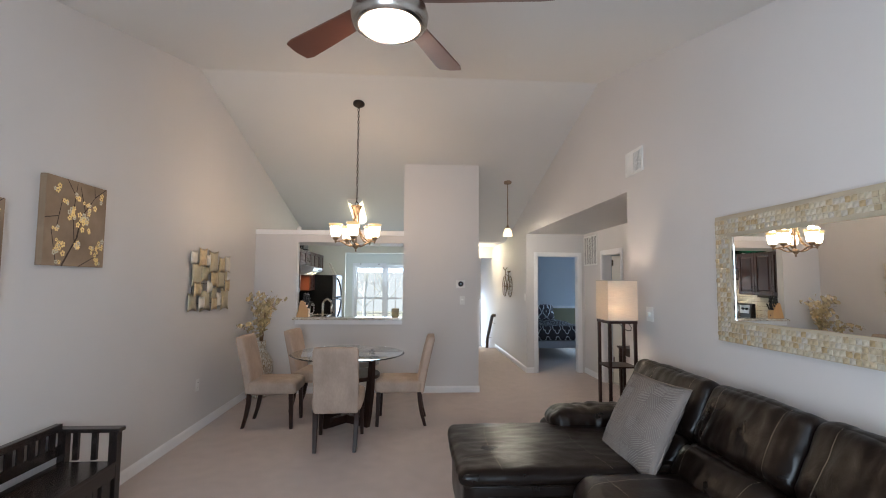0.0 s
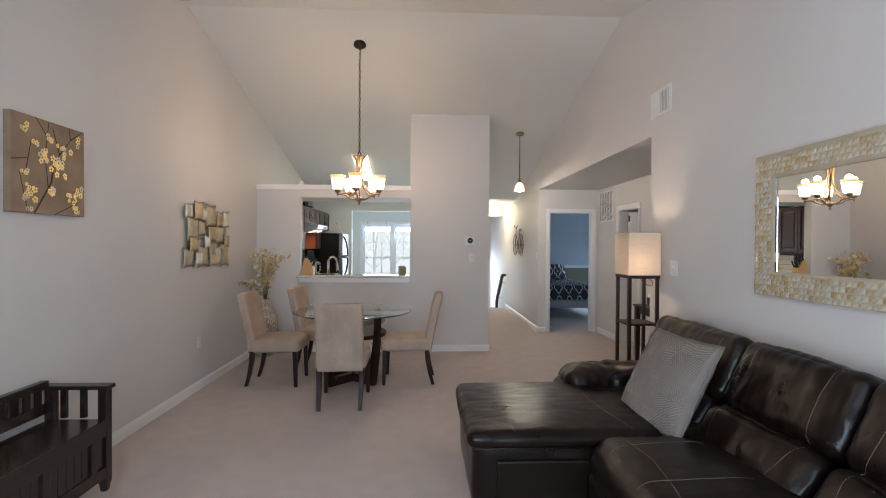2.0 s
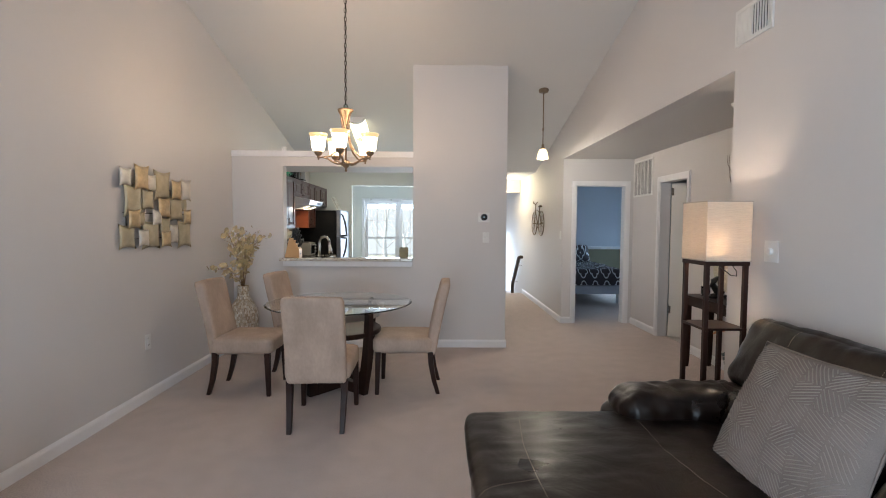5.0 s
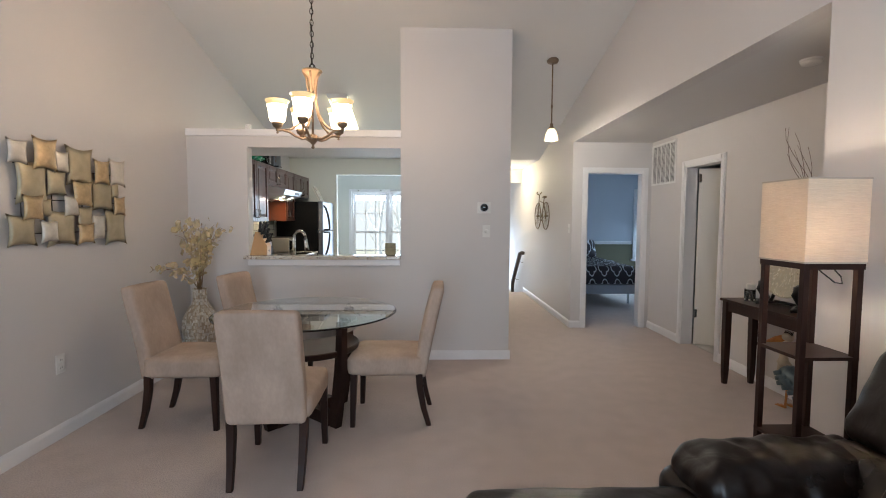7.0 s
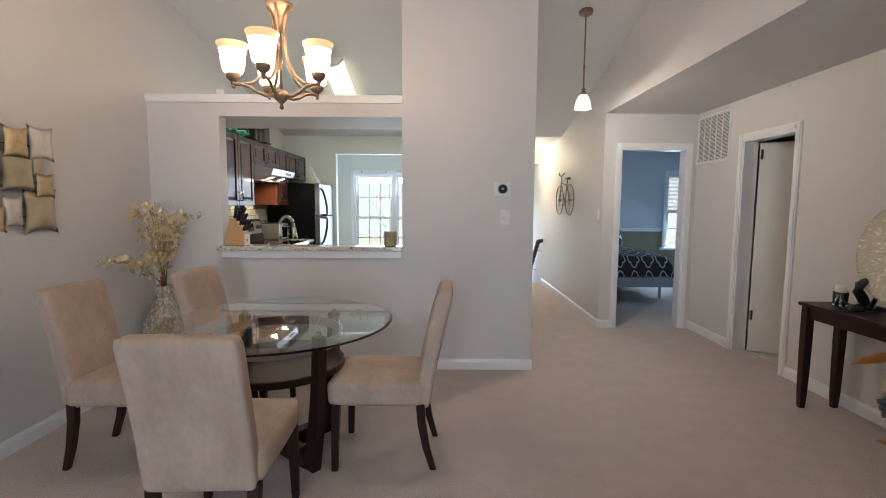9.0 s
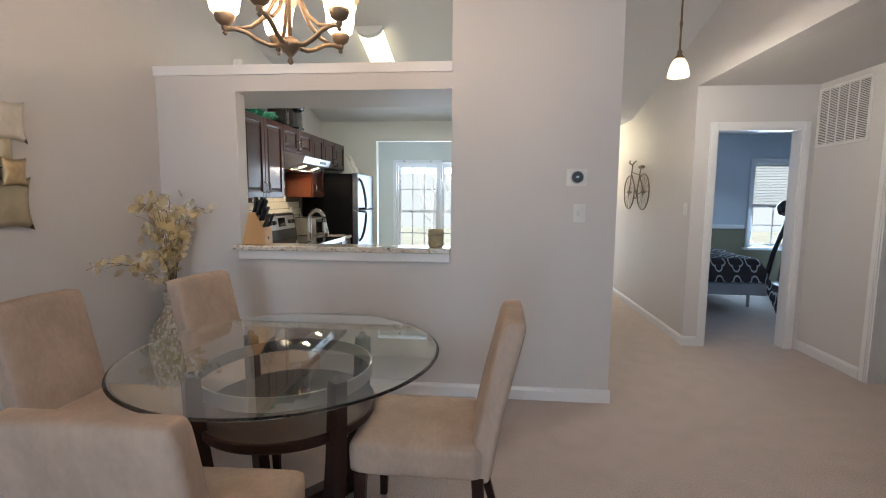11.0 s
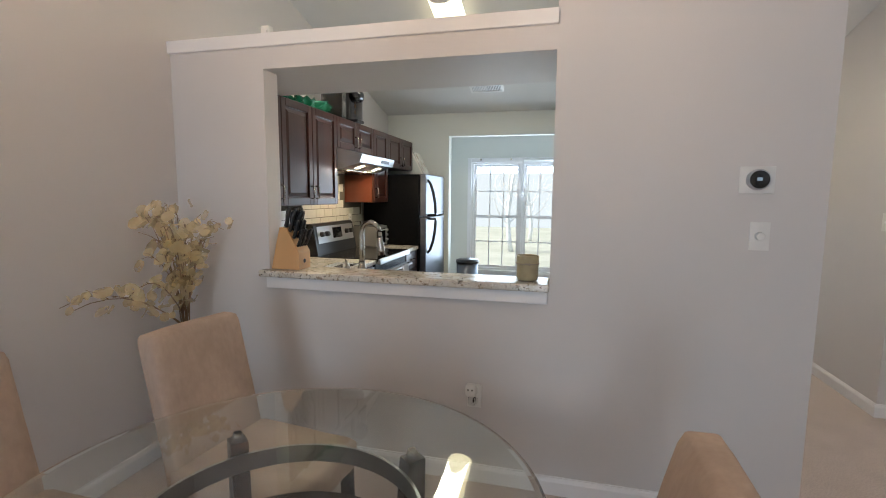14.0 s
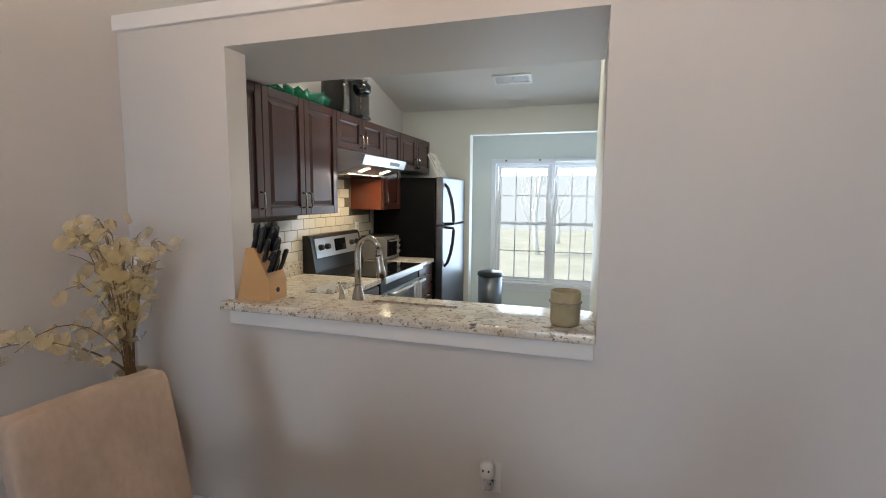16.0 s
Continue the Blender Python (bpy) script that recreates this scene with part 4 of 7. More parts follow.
part("light_housing", lathe([(0.10, 2.605), (0.142, 2.595), (0.15, 2.565), (0.146, 2.535), (0.13, 2.52), (0.118, 2.52), (0.118, 2.53)], (FX, FY, 0), 48, cap=False), NICKEL, fan, "brushed nickel light ring", smooth=True)
part("lens", lathe([(0.002, 2.512), (0.06, 2.514), (0.1, 2.519), (0.119, 2.528), (0.119, 2.535)], (FX, FY, 0), 48), FANGLOW, fan, "lit white lens", smooth=True)
for k in range(5):
    bm = prism([(0.10, -0.035), (0.2, -0.05), (0.45, -0.065), (0.6, -0.072), (0.645, -0.062), (0.652, 0.0), (0.64, 0.055), (0.6, 0.062), (0.45, 0.055), (0.2, 0.045), (0.10, 0.03)], "z", -0.004, 0.004)
    bl_ = part("blade", bm, FANWOOD, fan)
    bl_.matrix_basis = Matrix.Translation((FX, FY, 2.635)) @ Matrix.Rotation(radians(-4 + 72 * k - 3.7), 4, "Z") @ Matrix.Rotation(radians(11), 4, "X")
    ir = part("blade_iron", box(0.08, 0.22, -0.02, 0.02, 0.004, 0.012, 0.002), NICKEL, bl_)
lamp("fan_lamp", "POINT", (FX, FY, 2.47), 11, (1.0, 0.87, 0.74), 0.1)

# canvases
CANV = material("canvas_brown", (0.34, 0.235, 0.155), (0.24, 0.16, 0.10), 5, 0.75, bump=0.1, bscale=180)
GOLDL = material("gold_leaf", (0.90, 0.66, 0.26), (0.76, 0.54, 0.20), 60, 0.4, 0.25)
PALEL = material("pale_blossom", (0.58, 0.52, 0.38), rough=0.6)
BRANCHP = material("dark_branch_paint", (0.085, 0.05, 0.032), rough=0.7)


def canvas(y0, y1, z0, z1, seed):
    c = thing("canvas_print", (XL, (y0 + y1) / 2, z0), "brown canvas painting of gold blossom branches", "painting", "blossom canvases")
    x = XL + 0.04
    part("stretched_canvas", box(XL + 0.001, x, y0, y1, z0, z1, 0.003), CANV, c)
    rn = random.Random(seed)
    w, h = y1 - y0, z1 - z0

    def flat(p, q, r0, r1):
        bm = bmesh.new()
        p, q = Vector(p), Vector(q)
        d = (q - p).normalized()
        s = Vector((-d.y, d.x))
        vs_ = [bm.verts.new((x + 0.0012, *v)) for v in (p + s * r0, q + s * r1, q - s * r1, p - s * r0)]
        bm.faces.new(vs_)
        return bm
    limbs = [((0.28, 0.0), (0.5, 0.34)), ((0.5, 0.34), (0.55, 0.58)), ((0.55, 0.58), (0.78, 0.86)), ((0.78, 0.86), (0.98, 1.0)), ((0.46, 0.28), (0.42, 0.62)), ((0.42, 0.62), (0.47, 0.98)),
             ((0.47, 0.80), (0.30, 1.0)), ((0.62, 0.66), (0.52, 0.95)), ((0.2, 0.0), (0.1, 0.4)), ((0.55, 0.0), (0.9, 0.16)), ((0.0, 0.52), (0.2, 0.56)), ((0.18, 0.45), (0.24, 0.75)), ((0.78, 0.86), (0.76, 1.0))]
    for k, (p, q) in enumerate(limbs):
        r = 0.006 if k < 2 else 0.003
        part("painted_branch", flat((y0 + p[0] * w, z0 + p[1] * h), (y0 + q[0] * w, z0 + q[1] * h), r * 1.2, r * 0.8), BRANCHP, c)
    clusters = [(0.42, 0.62, 10, 0.07), (0.6, 0.55, 14, 0.09), (0.2, 0.22, 12, 0.07), (0.88, 0.26, 11, 0.08), (0.86, 0.06, 7, 0.06), (0.5, 0.25, 7, 0.06), (0.68, 0.72, 8, 0.07), (0.47, 0.82, 4, 0.04), (0.3, 0.72, 3, 0.03), (0.9, 0.85, 3, 0.04), (0.16, 0.85, 3, 0.05), (0.15, 0.4, 4, 0.05), (0.22, 0.03, 3, 0.03), (0.76, 0.2, 4, 0.05)]
    for mat, frac, nm in ((GOLDL, 0.72, "gold_blossoms"), (PALEL, 0.28, "pale_blossoms")):
        bm = bmesh.new()
        for cu, cv, n, sp in clusters:
            for _ in range(max(1, round(n * frac))):
                u, v = cu + rn.gauss(0, sp * 0.6), cv + rn.gauss(0, sp * 0.6)
                if not (0.03 < u < 0.97 and 0.03 < v < 0.97):
                    continue
                py, pz = y0 + u * w, z0 + v * h
                a0 = rn.uniform(0, 6)
                r = rn.uniform(0.009, 0.016)
                for k in range(5):
                    a = a0 + 6.2832 * k / 5
                    cy, cz_ = py + r * 0.8 * math.cos(a), pz + r * 0.8 * math.sin(a)
                    bm.faces.new([bm.verts.new((x + 0.0026 + 0.0004 * k, cy + r * 0.52 * math.cos(b * 6.2832 / 6), cz_ + r * 0.52 * math.sin(b * 6.2832 / 6))) for b in range(6)])
        tagged(part(nm, bm, mat, c), kind="stuff")
    return c


canvas(2.85, 3.39, 1.62, 2.16, 3)
canvas(2.045, 2.585, 1.421, 1.961, 8)

# metal pillow wall sculpture
wa = thing("wall_sculpture", (XL, 5.2, 1.23), "wall sculpture of bronze, gold and silver pillow squares", "sculpture")
for nm, mat, rows, off in (
    ("bronze_square", material("antique_bronze_foil", (0.52, 0.44, 0.30), (0.42, 0.35, 0.23), 14, 0.42, 0.35, bump=0.1, bscale=30),
     ((5.22, 1.73, .21, .22), (4.84, 1.6, .2, .23), (5.02, 1.61, .14, .15), (5.42, 1.55, .2, .19), (5.55, 1.59, .07, .12), (4.92, 1.45, .1, .1), (4.76, 1.32, .17, .16), (5.05, 1.33, .21, .2), (5.25, 1.4, .13, .13), (5.55, 1.33, .2, .22)), 0.03),
    ("gold_square", material("crumpled_gold_foil", (0.66, 0.48, 0.27), (0.48, 0.34, 0.19), 22, 0.38, 0.4, bump=0.35, bscale=40),
     ((4.92, 1.77, .16, .17), (5.4, 1.71, .14, .15), (5.21, 1.55, .16, .15), (4.82, 1.45, .13, .13), (5.57, 1.48, .11, .12), (5.23, 1.29, .13, .12)), 0.05),
    ("silver_square", material("crumpled_silver_foil", (0.74, 0.67, 0.58), (0.62, 0.56, 0.48), 22, 0.4, 0.3, bump=0.35, bscale=40),
     ((4.74, 1.76, .12, .12), (5.05, 1.74, .11, .12), (5.57, 1.72, .15, .17), (5.12, 1.47, .11, .12), (4.94, 1.31, .12, .12), (5.36, 1.33, .11, .15)), 0.042)):
    for py, pz, w, h in rows:
        bm = bmesh.new()
        N = 8
        grid = {}
        for side in (1, -1):
            for i in range(N + 1):
                for j in range(N + 1):
                    u, v = 2 * i / N - 1, 2 * j / N - 1
                    if side == -1 and (i in (0, N) or j in (0, N)):
                        grid[side, i, j] = grid[1, i, j]
                        continue
                    cu = u * (1 - 0.19 * (1 - v * v))
                    cv = v * (1 - 0.19 * (1 - u * u))
                    dome = 0.022 * ((1 - u * u) * (1 - v * v)) ** 0.6 * side
                    grid[side, i, j] = bm.verts.new((XL + off + dome, py + cu * w * 0.60, pz + cv * h * 0.60))
            for i in range(N):
                for j in range(N):
                    bm.faces.new([grid[side, a, b] for a, b in ((i, j), (i + 1, j), (i + 1, j + 1), (i, j + 1))])
        part(nm, bm, mat, wa, smooth=True)
for y in (4.78, 5.0, 5.25, 5.5):
    part("rod", tube([(XL + 0.012, y, 1.27), (XL + 0.012, y, 1.78)], 0.003, 6), IRON, wa)
for z in (1.3, 1.5, 1.7):
    part("rod", tube([(XL + 0.014, 4.74, z), (XL + 0.014, 5.62, z)], 0.003, 6), IRON, wa)
for y, z in ((4.78, 1.7), (5.5, 1.7), (4.78, 1.3), (5.5, 1.3)):
    part("standoff", tube([(XL, y, z), (XL + 0.03, y, z)], 0.004, 6), IRON, wa)

# storage bench
bn = thing("storage_bench", (-1.98, 2.55, 0), "black-stained wooden storage bench with slatted arms", "bench")
BX0, BX1, BY0, BY1 = -2.15, -1.80, 1.95, 3.13
for x0, x1 in ((BX0, BX0 + 0.045), (BX1 - 0.05, BX1)):
    for y0, y1 in ((BY0, BY0 + 0.05), (BY1 - 0.05, BY1)):
        part("post", box(x0, x1, y0, y1, 0.05, 0.60, 0.003), BENCHW, bn)
        part("foot", square_leg([((x0 + x1) / 2, (y0 + y1) / 2, 0), ((x0 + x1) / 2, (y0 + y1) / 2, 0.06)], [0.035, 0.048]), BENCHW, bn)
for y0, y1 in ((BY0, BY0 + 0.05), (BY1 - 0.05, BY1)):
    part("armrest", box(BX0 - 0.02, BX1 + 0.015, y0 - 0.012, y1 + 0.012, 0.60, 0.625, 0.006), BENCHW, bn)
    for x in (-2.055, -1.945):
        part("arm_slat", box(x - 0.016, x + 0.016, y0 + 0.014, y1 - 0.014, 0.43, 0.60, 0.002), BENCHW, bn)
    part("side_panel", box(BX0 + 0.045, BX1 - 0.05, y0 + 0.012, y1 - 0.012, 0.1, 0.40), BENCHW, bn)
part("seat", box(BX0 + 0.02, BX1 + 0.004, BY0 + 0.05, BY1 - 0.05, 0.405, 0.43, 0.005), BENCHW, bn)
part("front_top_rail", box(BX1 - 0.022, BX1 - 0.002, BY0 + 0.05, BY1 - 0.05, 0.33, 0.405, 0.002), BENCHW, bn)
part("front_bottom_rail", box(BX1 - 0.022, BX1 - 0.002, BY0 + 0.05, BY1 - 0.05, 0.085, 0.15, 0.002), BENCHW, bn)
y = BY0 + 0.05
k = 0
while y < BY1 - 0.06:
    if k % 6 == 5:
        part("front_stile", box(BX1 - 0.022, BX1 - 0.002, y, y + 0.05, 0.15, 0.33, 0.002), BENCHW, bn)
        y += 0.053
    else:
        part("front_plank", box(BX1 - 0.03, BX1 - 0.014, y, y + 0.055, 0.15, 0.33, 0.003), BENCHW, bn)
        y += 0.057
    k += 1
part("back_top_rail", box(BX0 - 0.02, BX0 + 0.02, BY0 + 0.05, BY1 - 0.04, 0.615, 0.655, 0.004), BENCHW, bn)
part("back_lower_rail", box(BX0 + 0.002, BX0 + 0.018, BY0 + 0.05, BY1 - 0.05, 0.465, 0.525, 0.003), BENCHW, bn)
y = BY0 + 0.05
while y < BY1 - 0.09:
    part("back_slat", box(BX0 + 0.003, BX0 + 0.017, y, y + 0.042, 0.525, 0.615, 0.002), BENCHW, bn)
    y += 0.077

# sectional sofa with chaise
from mathutils.bvhtree import BVHTree

sf = thing("sectional_sofa", (1.3, 2.6, 0), "dark brown leather reclining sectional with a chaise", "sofa")


PADS = {}


def cushion(nm, x0, x1, y0, y1, z0, z1, r, bulge, wob, rot=None, seed=1.0, n=14, label="", gather=None):
    c = Vector(((x0 + x1) / 2, (y0 + y1) / 2, (z0 + z1) / 2))
    m = Matrix.Translation(c) @ (rot or Matrix())
    bm = puff((x1 - x0, y1 - y0, z1 - z0), r, bulge, n, wob, m, seed, gather=gather)
    PADS.setdefault(nm, []).append(BVHTree.FromBMesh(bm))
    return part(nm, bm, LEATHER, sf, label, smooth=True)


def stitch(pads, pts, way):
    """Rows of short stitches laid on a cushion: points are dropped onto it along way."""
    way = Vector(way)
    line = []
    for a, b in zip(pts, pts[1:]):
        a, b = Vector(a), Vector(b)
        n = max(2, int((b - a).length / 0.0045))
        for i in range(n):
            p = a + (b - a) * i / n
            best = None
            for tree in pads:
                hit, nrm, _, dist = tree.ray_cast(p, way)
                if hit and (best is None or dist < best[1]):
                    best = (hit - way * 0.0012, dist)
            line.append(best[0] if best else None)
    bm = bmesh.new()
    for i in range(0, len(line) - 1, 2):
        if line[i] and line[i + 1] and (line[i] - line[i + 1]).length < 0.03:
            tube([line[i], line[i] + (line[i + 1] - line[i]) * 1.15], 0.0008, 4, bm=bm)
    if len(bm.verts):
        tagged(part("stitching", bm, STITCH, sf, "pale contrast stitching"), kind="stuff")


cushion("chaise_base", 0.305, 1.6, 2.70, 3.54, 0.05, 0.43, 0.045, (0.010, 0.010, 0), 0.004, seed=2)
cushion("chaise_pad", 0.275, 1.62, 2.675, 3.605, 0.385, 0.482, 0.047, (0.012, 0.010, 0.020), 0.005, seed=3, n=56, gather=(1, 14, 0.002))
z = 0.392
loop = [(1.55, 2.694, z), (0.36, 2.694, z), (0.312, 2.712, z), (0.294, 2.76, z), (0.292, 3.15, z), (0.294, 3.52, z), (0.312, 3.568, z), (0.36, 3.586, z), (1.0, 3.586, z)]
part("seat_piping", tube(loop, 0.007, 8), LEATHER, sf, "raised leather piping", smooth=True)
part("chaise_side_panel", box(0.43, 1.05, 2.674, 2.71, 0.09, 0.335, 0.012), LEATHER, sf)
cushion("arm_base", 1.08, 1.9, 3.50, 3.72, 0.05, 0.47, 0.06, (0.006, 0.01, 0.01), 0.004, seed=4)
cushion("armrest", 1.055, 1.72, 3.44, 3.74, 0.41, 0.598, 0.085, (0.02, 0.008, 0.012), 0.014, seed=5, n=48, gather=(0, 15, 0.006))
cushion("arm_front_roll", 1.005, 1.145, 3.46, 3.73, 0.36, 0.50, 0.06, (0.01, 0.004, 0.004), 0.006, seed=25, n=10)
lean, slouch = Matrix.Rotation(radians(27), 4, "Y"), Matrix.Rotation(radians(33), 4, "Y")
for k, (y0, y1) in enumerate(((2.765, 3.685), (2.035, 2.755), (1.3, 2.025))):
    cushion("back_cushion", 1.705, 1.895, y0, y1, 0.56, 0.945, 0.065, (0.018, 0.004, 0.012), 0.008, lean, 6 + k, 52, gather=(1, 19, 0.003))
    cushion("lumbar_cushion", 1.515, 1.715, y0 + 0.005, y1 - 0.005, 0.315, 0.62, 0.075, (0.030, 0.004, 0.01), 0.008, slouch, 9 + k, 40, gather=(1, 16, 0.0035))
    cushion("back_shell", 1.78, 1.955, y0 - 0.004, y1 + 0.004, 0.05, 0.80, 0.06, (0.006, 0, 0.01), 0.004, None, 20 + k)
for k, (y0, y1) in enumerate(((1.97, 2.685), (1.22, 1.96))):
    cushion("seat_cushion", 0.90, 1.60, y0, y1, 0.22, 0.475, 0.10, (0.02, 0.004, 0.03), 0.008, seed=12 + k, n=18)
    cushion("footrest_panel", 0.89, 1.05, y0 + 0.01, y1 - 0.01, 0.07, 0.31, 0.06, (0.02, 0.004, 0), 0.006, seed=15 + k)
    cushion("seat_base", 1.0, 1.75, y0, y1, 0.05, 0.3, 0.04, (0, 0, 0), 0.002, seed=17 + k)
# stitched lines
pad, back, seat = PADS["chaise_pad"], PADS["back_cushion"] + PADS["lumbar_cushion"], PADS["seat_cushion"]
down, east = (0, 0, -1), (1, 0, 0)
stitch(pad, [(0.52, 2.70, 1), (0.50, 2.95, 1), (0.50, 3.2, 1), (0.53, 3.46, 1)], down)
stitch(pad, [(0.28, 2.86, 1), (0.36, 2.90, 1), (0.505, 2.92, 1)], down)
stitch(pad, [(1.16, 2.70, 1), (1.10, 2.9, 1), (1.07, 3.15, 1), (1.09, 3.44, 1)], down)
for y0, y1 in ((2.765, 3.50), (2.035, 2.755), (1.3, 2.025)):
    for u, bow in ((0.16, 0.045), (0.84, -0.045)):
        y = y0 + (y1 - y0) * u
        stitch(back, [(0.9, y + bow * 1.2, 0.46), (0.9, y + bow * 0.5, 0.53), (0.9, y, 0.62), (0.9, y + bow * 0.4, 0.70), (0.9, y + bow * 0.7, 0.82), (0.9, y + bow * 0.5, 0.95)], east)
for y0, y1 in ((1.97, 2.685), (1.22, 1.96)):
    stitch(seat, [(0.93, y0 + 0.5, 1), (1.1, y0 + 0.53, 1), (1.42, y0 + 0.53, 1)], down)
    stitch(seat, [(0.93, y0 + 0.2, 1), (1.1, y0 + 0.18, 1), (1.42, y0 + 0.18, 1)], down)
    stitch(seat, [(1.04, y0 + 0.03, 1), (1.07, y0 + 0.36, 1), (1.04, y1 - 0.03, 1)], down)

# throw pillow
PILLOW = material("grey_quilted_fabric", (0.225, 0.187, 0.168), (0.188, 0.156, 0.140), 10, 0.85, bump=0.1, bscale=150, fine=0.08, fscale=300)
tp = thing("throw_pillow", (1.45, 2.96, 0.48), "grey pillow with a dark geometric line pattern", "pillow")
pc = Vector((1.435, 2.895, 0.685))
pu = Vector((0.03, -0.555, 0.01)).normalized()
pv = (Vector((0.24, 0.06, 0.41)) - pu * Vector((0.24, 0.02, 0.41)).dot(pu)).normalized()
pn = pu.cross(pv).normalized()
if pn.x > 0:
    pn = -pn
bm = bmesh.new()
N = 22
grid = {}
HALF = 0.312


def pillow_at(u, v, side, lift=0.0):
    cu = u * (1 - 0.05 * (1 - v * v))
    cv = v * (1 - 0.05 * (1 - u * u))
    d = 0.095 * ((1 - u * u) * (1 - v * v)) ** 0.5
    wv = 0.008 * noise.noise(Vector((u * 3, v * 3, side * 5.0)))
    return pc + pu * cu * HALF + pv * cv * HALF * 0.92 + pn * (side * (d + lift) + wv)


for side in (1, -1):
    for i in range(N + 1):
        for j in range(N + 1):
            u, v = 2 * i / N - 1, 2 * j / N - 1
            if side == -1 and (i in (0, N) or j in (0, N)):
                grid[side, i, j] = grid[1, i, j]
            else:
                grid[side, i, j] = bm.verts.new(pillow_at(u, v, side))
    for i in range(N):
        for j in range(N):
            bm.faces.new([grid[side, a, b] for a, b in ((i, j), (i + 1, j), (i + 1, j + 1), (i, j + 1))])
part("cover", bm, PILLOW, tp, smooth=True)
ridge = bmesh.new()
CELL = 0.31
for cu in range(6):
    for cv in range(6):
        way = ((0.9, 0.44), (-0.6, 0.8), (0.97, -0.22), (0.7, 0.71), (0.86, -0.5))[(cu * 2 + cv * 3 + cu * cv) % 5]
        u0, v0 = -0.93 + CELL * cu, -0.93 + CELL * cv
        for k in range(-7, 8):
            off = 0.042 * k
            pts = []
            for i in range(-12, 13):
                u = u0 + CELL / 2 + way[0] * 0.018 * i - way[1] * off
                v = v0 + CELL / 2 + way[1] * 0.018 * i + way[0] * off
                if u0 <= u <= u0 + CELL * 0.98 and v0 <= v <= v0 + CELL * 0.98 and abs(u) < 0.96 and abs(v) < 0.96:
                    pts.append(pillow_at(u, v, 1, 0.0012))
            if len(pts) > 2:
                tube(pts[::2] if len(pts) > 4 else pts, 0.0019, 4, bm=ridge)
tagged(part("line_stitching", ridge, material("grey_thread", (0.31, 0.27, 0.247), rough=0.85), tp, "raised quilted line pattern"), kind="stuff")
rim = [(-1 + 2 * i / 16, -1) for i in range(16)] + [(1, -1 + 2 * i / 16) for i in range(16)] + [(1 - 2 * i / 16, 1) for i in range(16)] + [(-1, 1 - 2 * i / 16) for i in range(16)]
part("edge_seam", tube([pillow_at(u, v, 1) + pn * 0.004 * math.sin(7 * u + 5 * v) for u, v in rim], 0.004, 6, closed=True), PILLOW, tp, smooth=True)

# floor lamp with shelves
LX, LY, LS = 1.765, 3.975, 0.125
fl = thing("floor_lamp", (LX, LY, 0), "dark wooden shelf floor lamp with lit linen shade", "lamp")
for sx in (-1, 1):
    for sy in (-1, 1):
        x, y = LX + sx * (LS - 0.015), LY + sy * (LS - 0.015)
        part("post", box(x - 0.012, x + 0.012, y - 0.012, y + 0.012, 0, 1.222, 0.002), WOOD, fl)
for z in (0.12, 0.455, 0.838):
    part("shelf", box(LX - LS + 0.002, LX + LS - 0.002, LY - LS + 0.002, LY + LS - 0.002, z - 0.007, z + 0.007, 0.002), WOOD, fl)
bm = box(LX - LS, LX + LS, LY - LS, LY - LS + 0.02, 1.2, 1.224)
box(LX - LS, LX + LS, LY + LS - 0.02, LY + LS, 1.2, 1.224, bm=bm)
box(LX - LS, LX - LS + 0.02, LY - LS + 0.02, LY + LS - 0.02, 1.2, 1.224, bm=bm)
box(LX + LS - 0.02, LX + LS, LY - LS + 0.02, LY + LS - 0.02, 1.2, 1.224, bm=bm)
part("top_frame", bm, WOOD, fl)
LINEN = material("linen_shade", (0.86, 0.76, 0.64), (0.76, 0.65, 0.53), 14, 0.9, stretch=(1, 1, 26), fine=0.10, fscale=50, bump=0.1, bscale=60)
LINEN.node_tree.nodes["Principled BSDF"].inputs["Transmission Weight"].default_value = 0.45
LINEN.node_tree.nodes["Principled BSDF"].inputs["Roughness"].default_value = 1.0
for link in list(LINEN.node_tree.links):
    if link.to_socket.name == "Roughness":
        LINEN.node_tree.links.remove(link)
z0, z1, s, w = 1.224, 1.564, 0.128, 0.003
bm = bmesh.new()
loops = [[bm.verts.new((LX + sx * q, LY + sy * q, z)) for sx, sy in ((-1, -1), (1, -1), (1, 1), (-1, 1))] for q, z in ((s, z0), (s, z1), (s - w, z1), (s - w, z0))]
for i in range(4):
    for k in range(4):
        bm.faces.new((loops[i][k], loops[i][(k + 1) % 4], loops[(i + 1) % 4][(k + 1) % 4], loops[(i + 1) % 4][k]))
part("shade", bm, LINEN, fl, "lit cream linen shade")
BINDING = material("linen_binding", (0.55, 0.5, 0.44), rough=0.9)
for za in (z0, z1 - 0.006):
    e = s + 0.0015
    bm = box(LX - e, LX - e + 0.004, LY - e, LY + e, za, za + 0.006)
    box(LX + e - 0.004, LX + e, LY - e, LY + e, za, za + 0.006, bm=bm)
    box(LX - e + 0.004, LX + e - 0.004, LY - e, LY - e + 0.004, za, za + 0.006, bm=bm)
    box(LX - e + 0.004, LX + e - 0.004, LY + e - 0.004, LY + e, za, za + 0.006, bm=bm)
    part("shade_binding", bm, BINDING, fl)
part("bulb", lathe([(0.012, 1.27), (0.018, 1.285), (0.03, 1.31), (0.028, 1.33), (0.01, 1.34)], (LX, LY, 0), 16), glow("lit_lamp_bulb", (1.0, 0.72, 0.45), 12), fl, smooth=True)
part("socket", lathe([(0.016, 1.222), (0.016, 1.27)], (LX, LY, 0), 14), BLACK, fl)
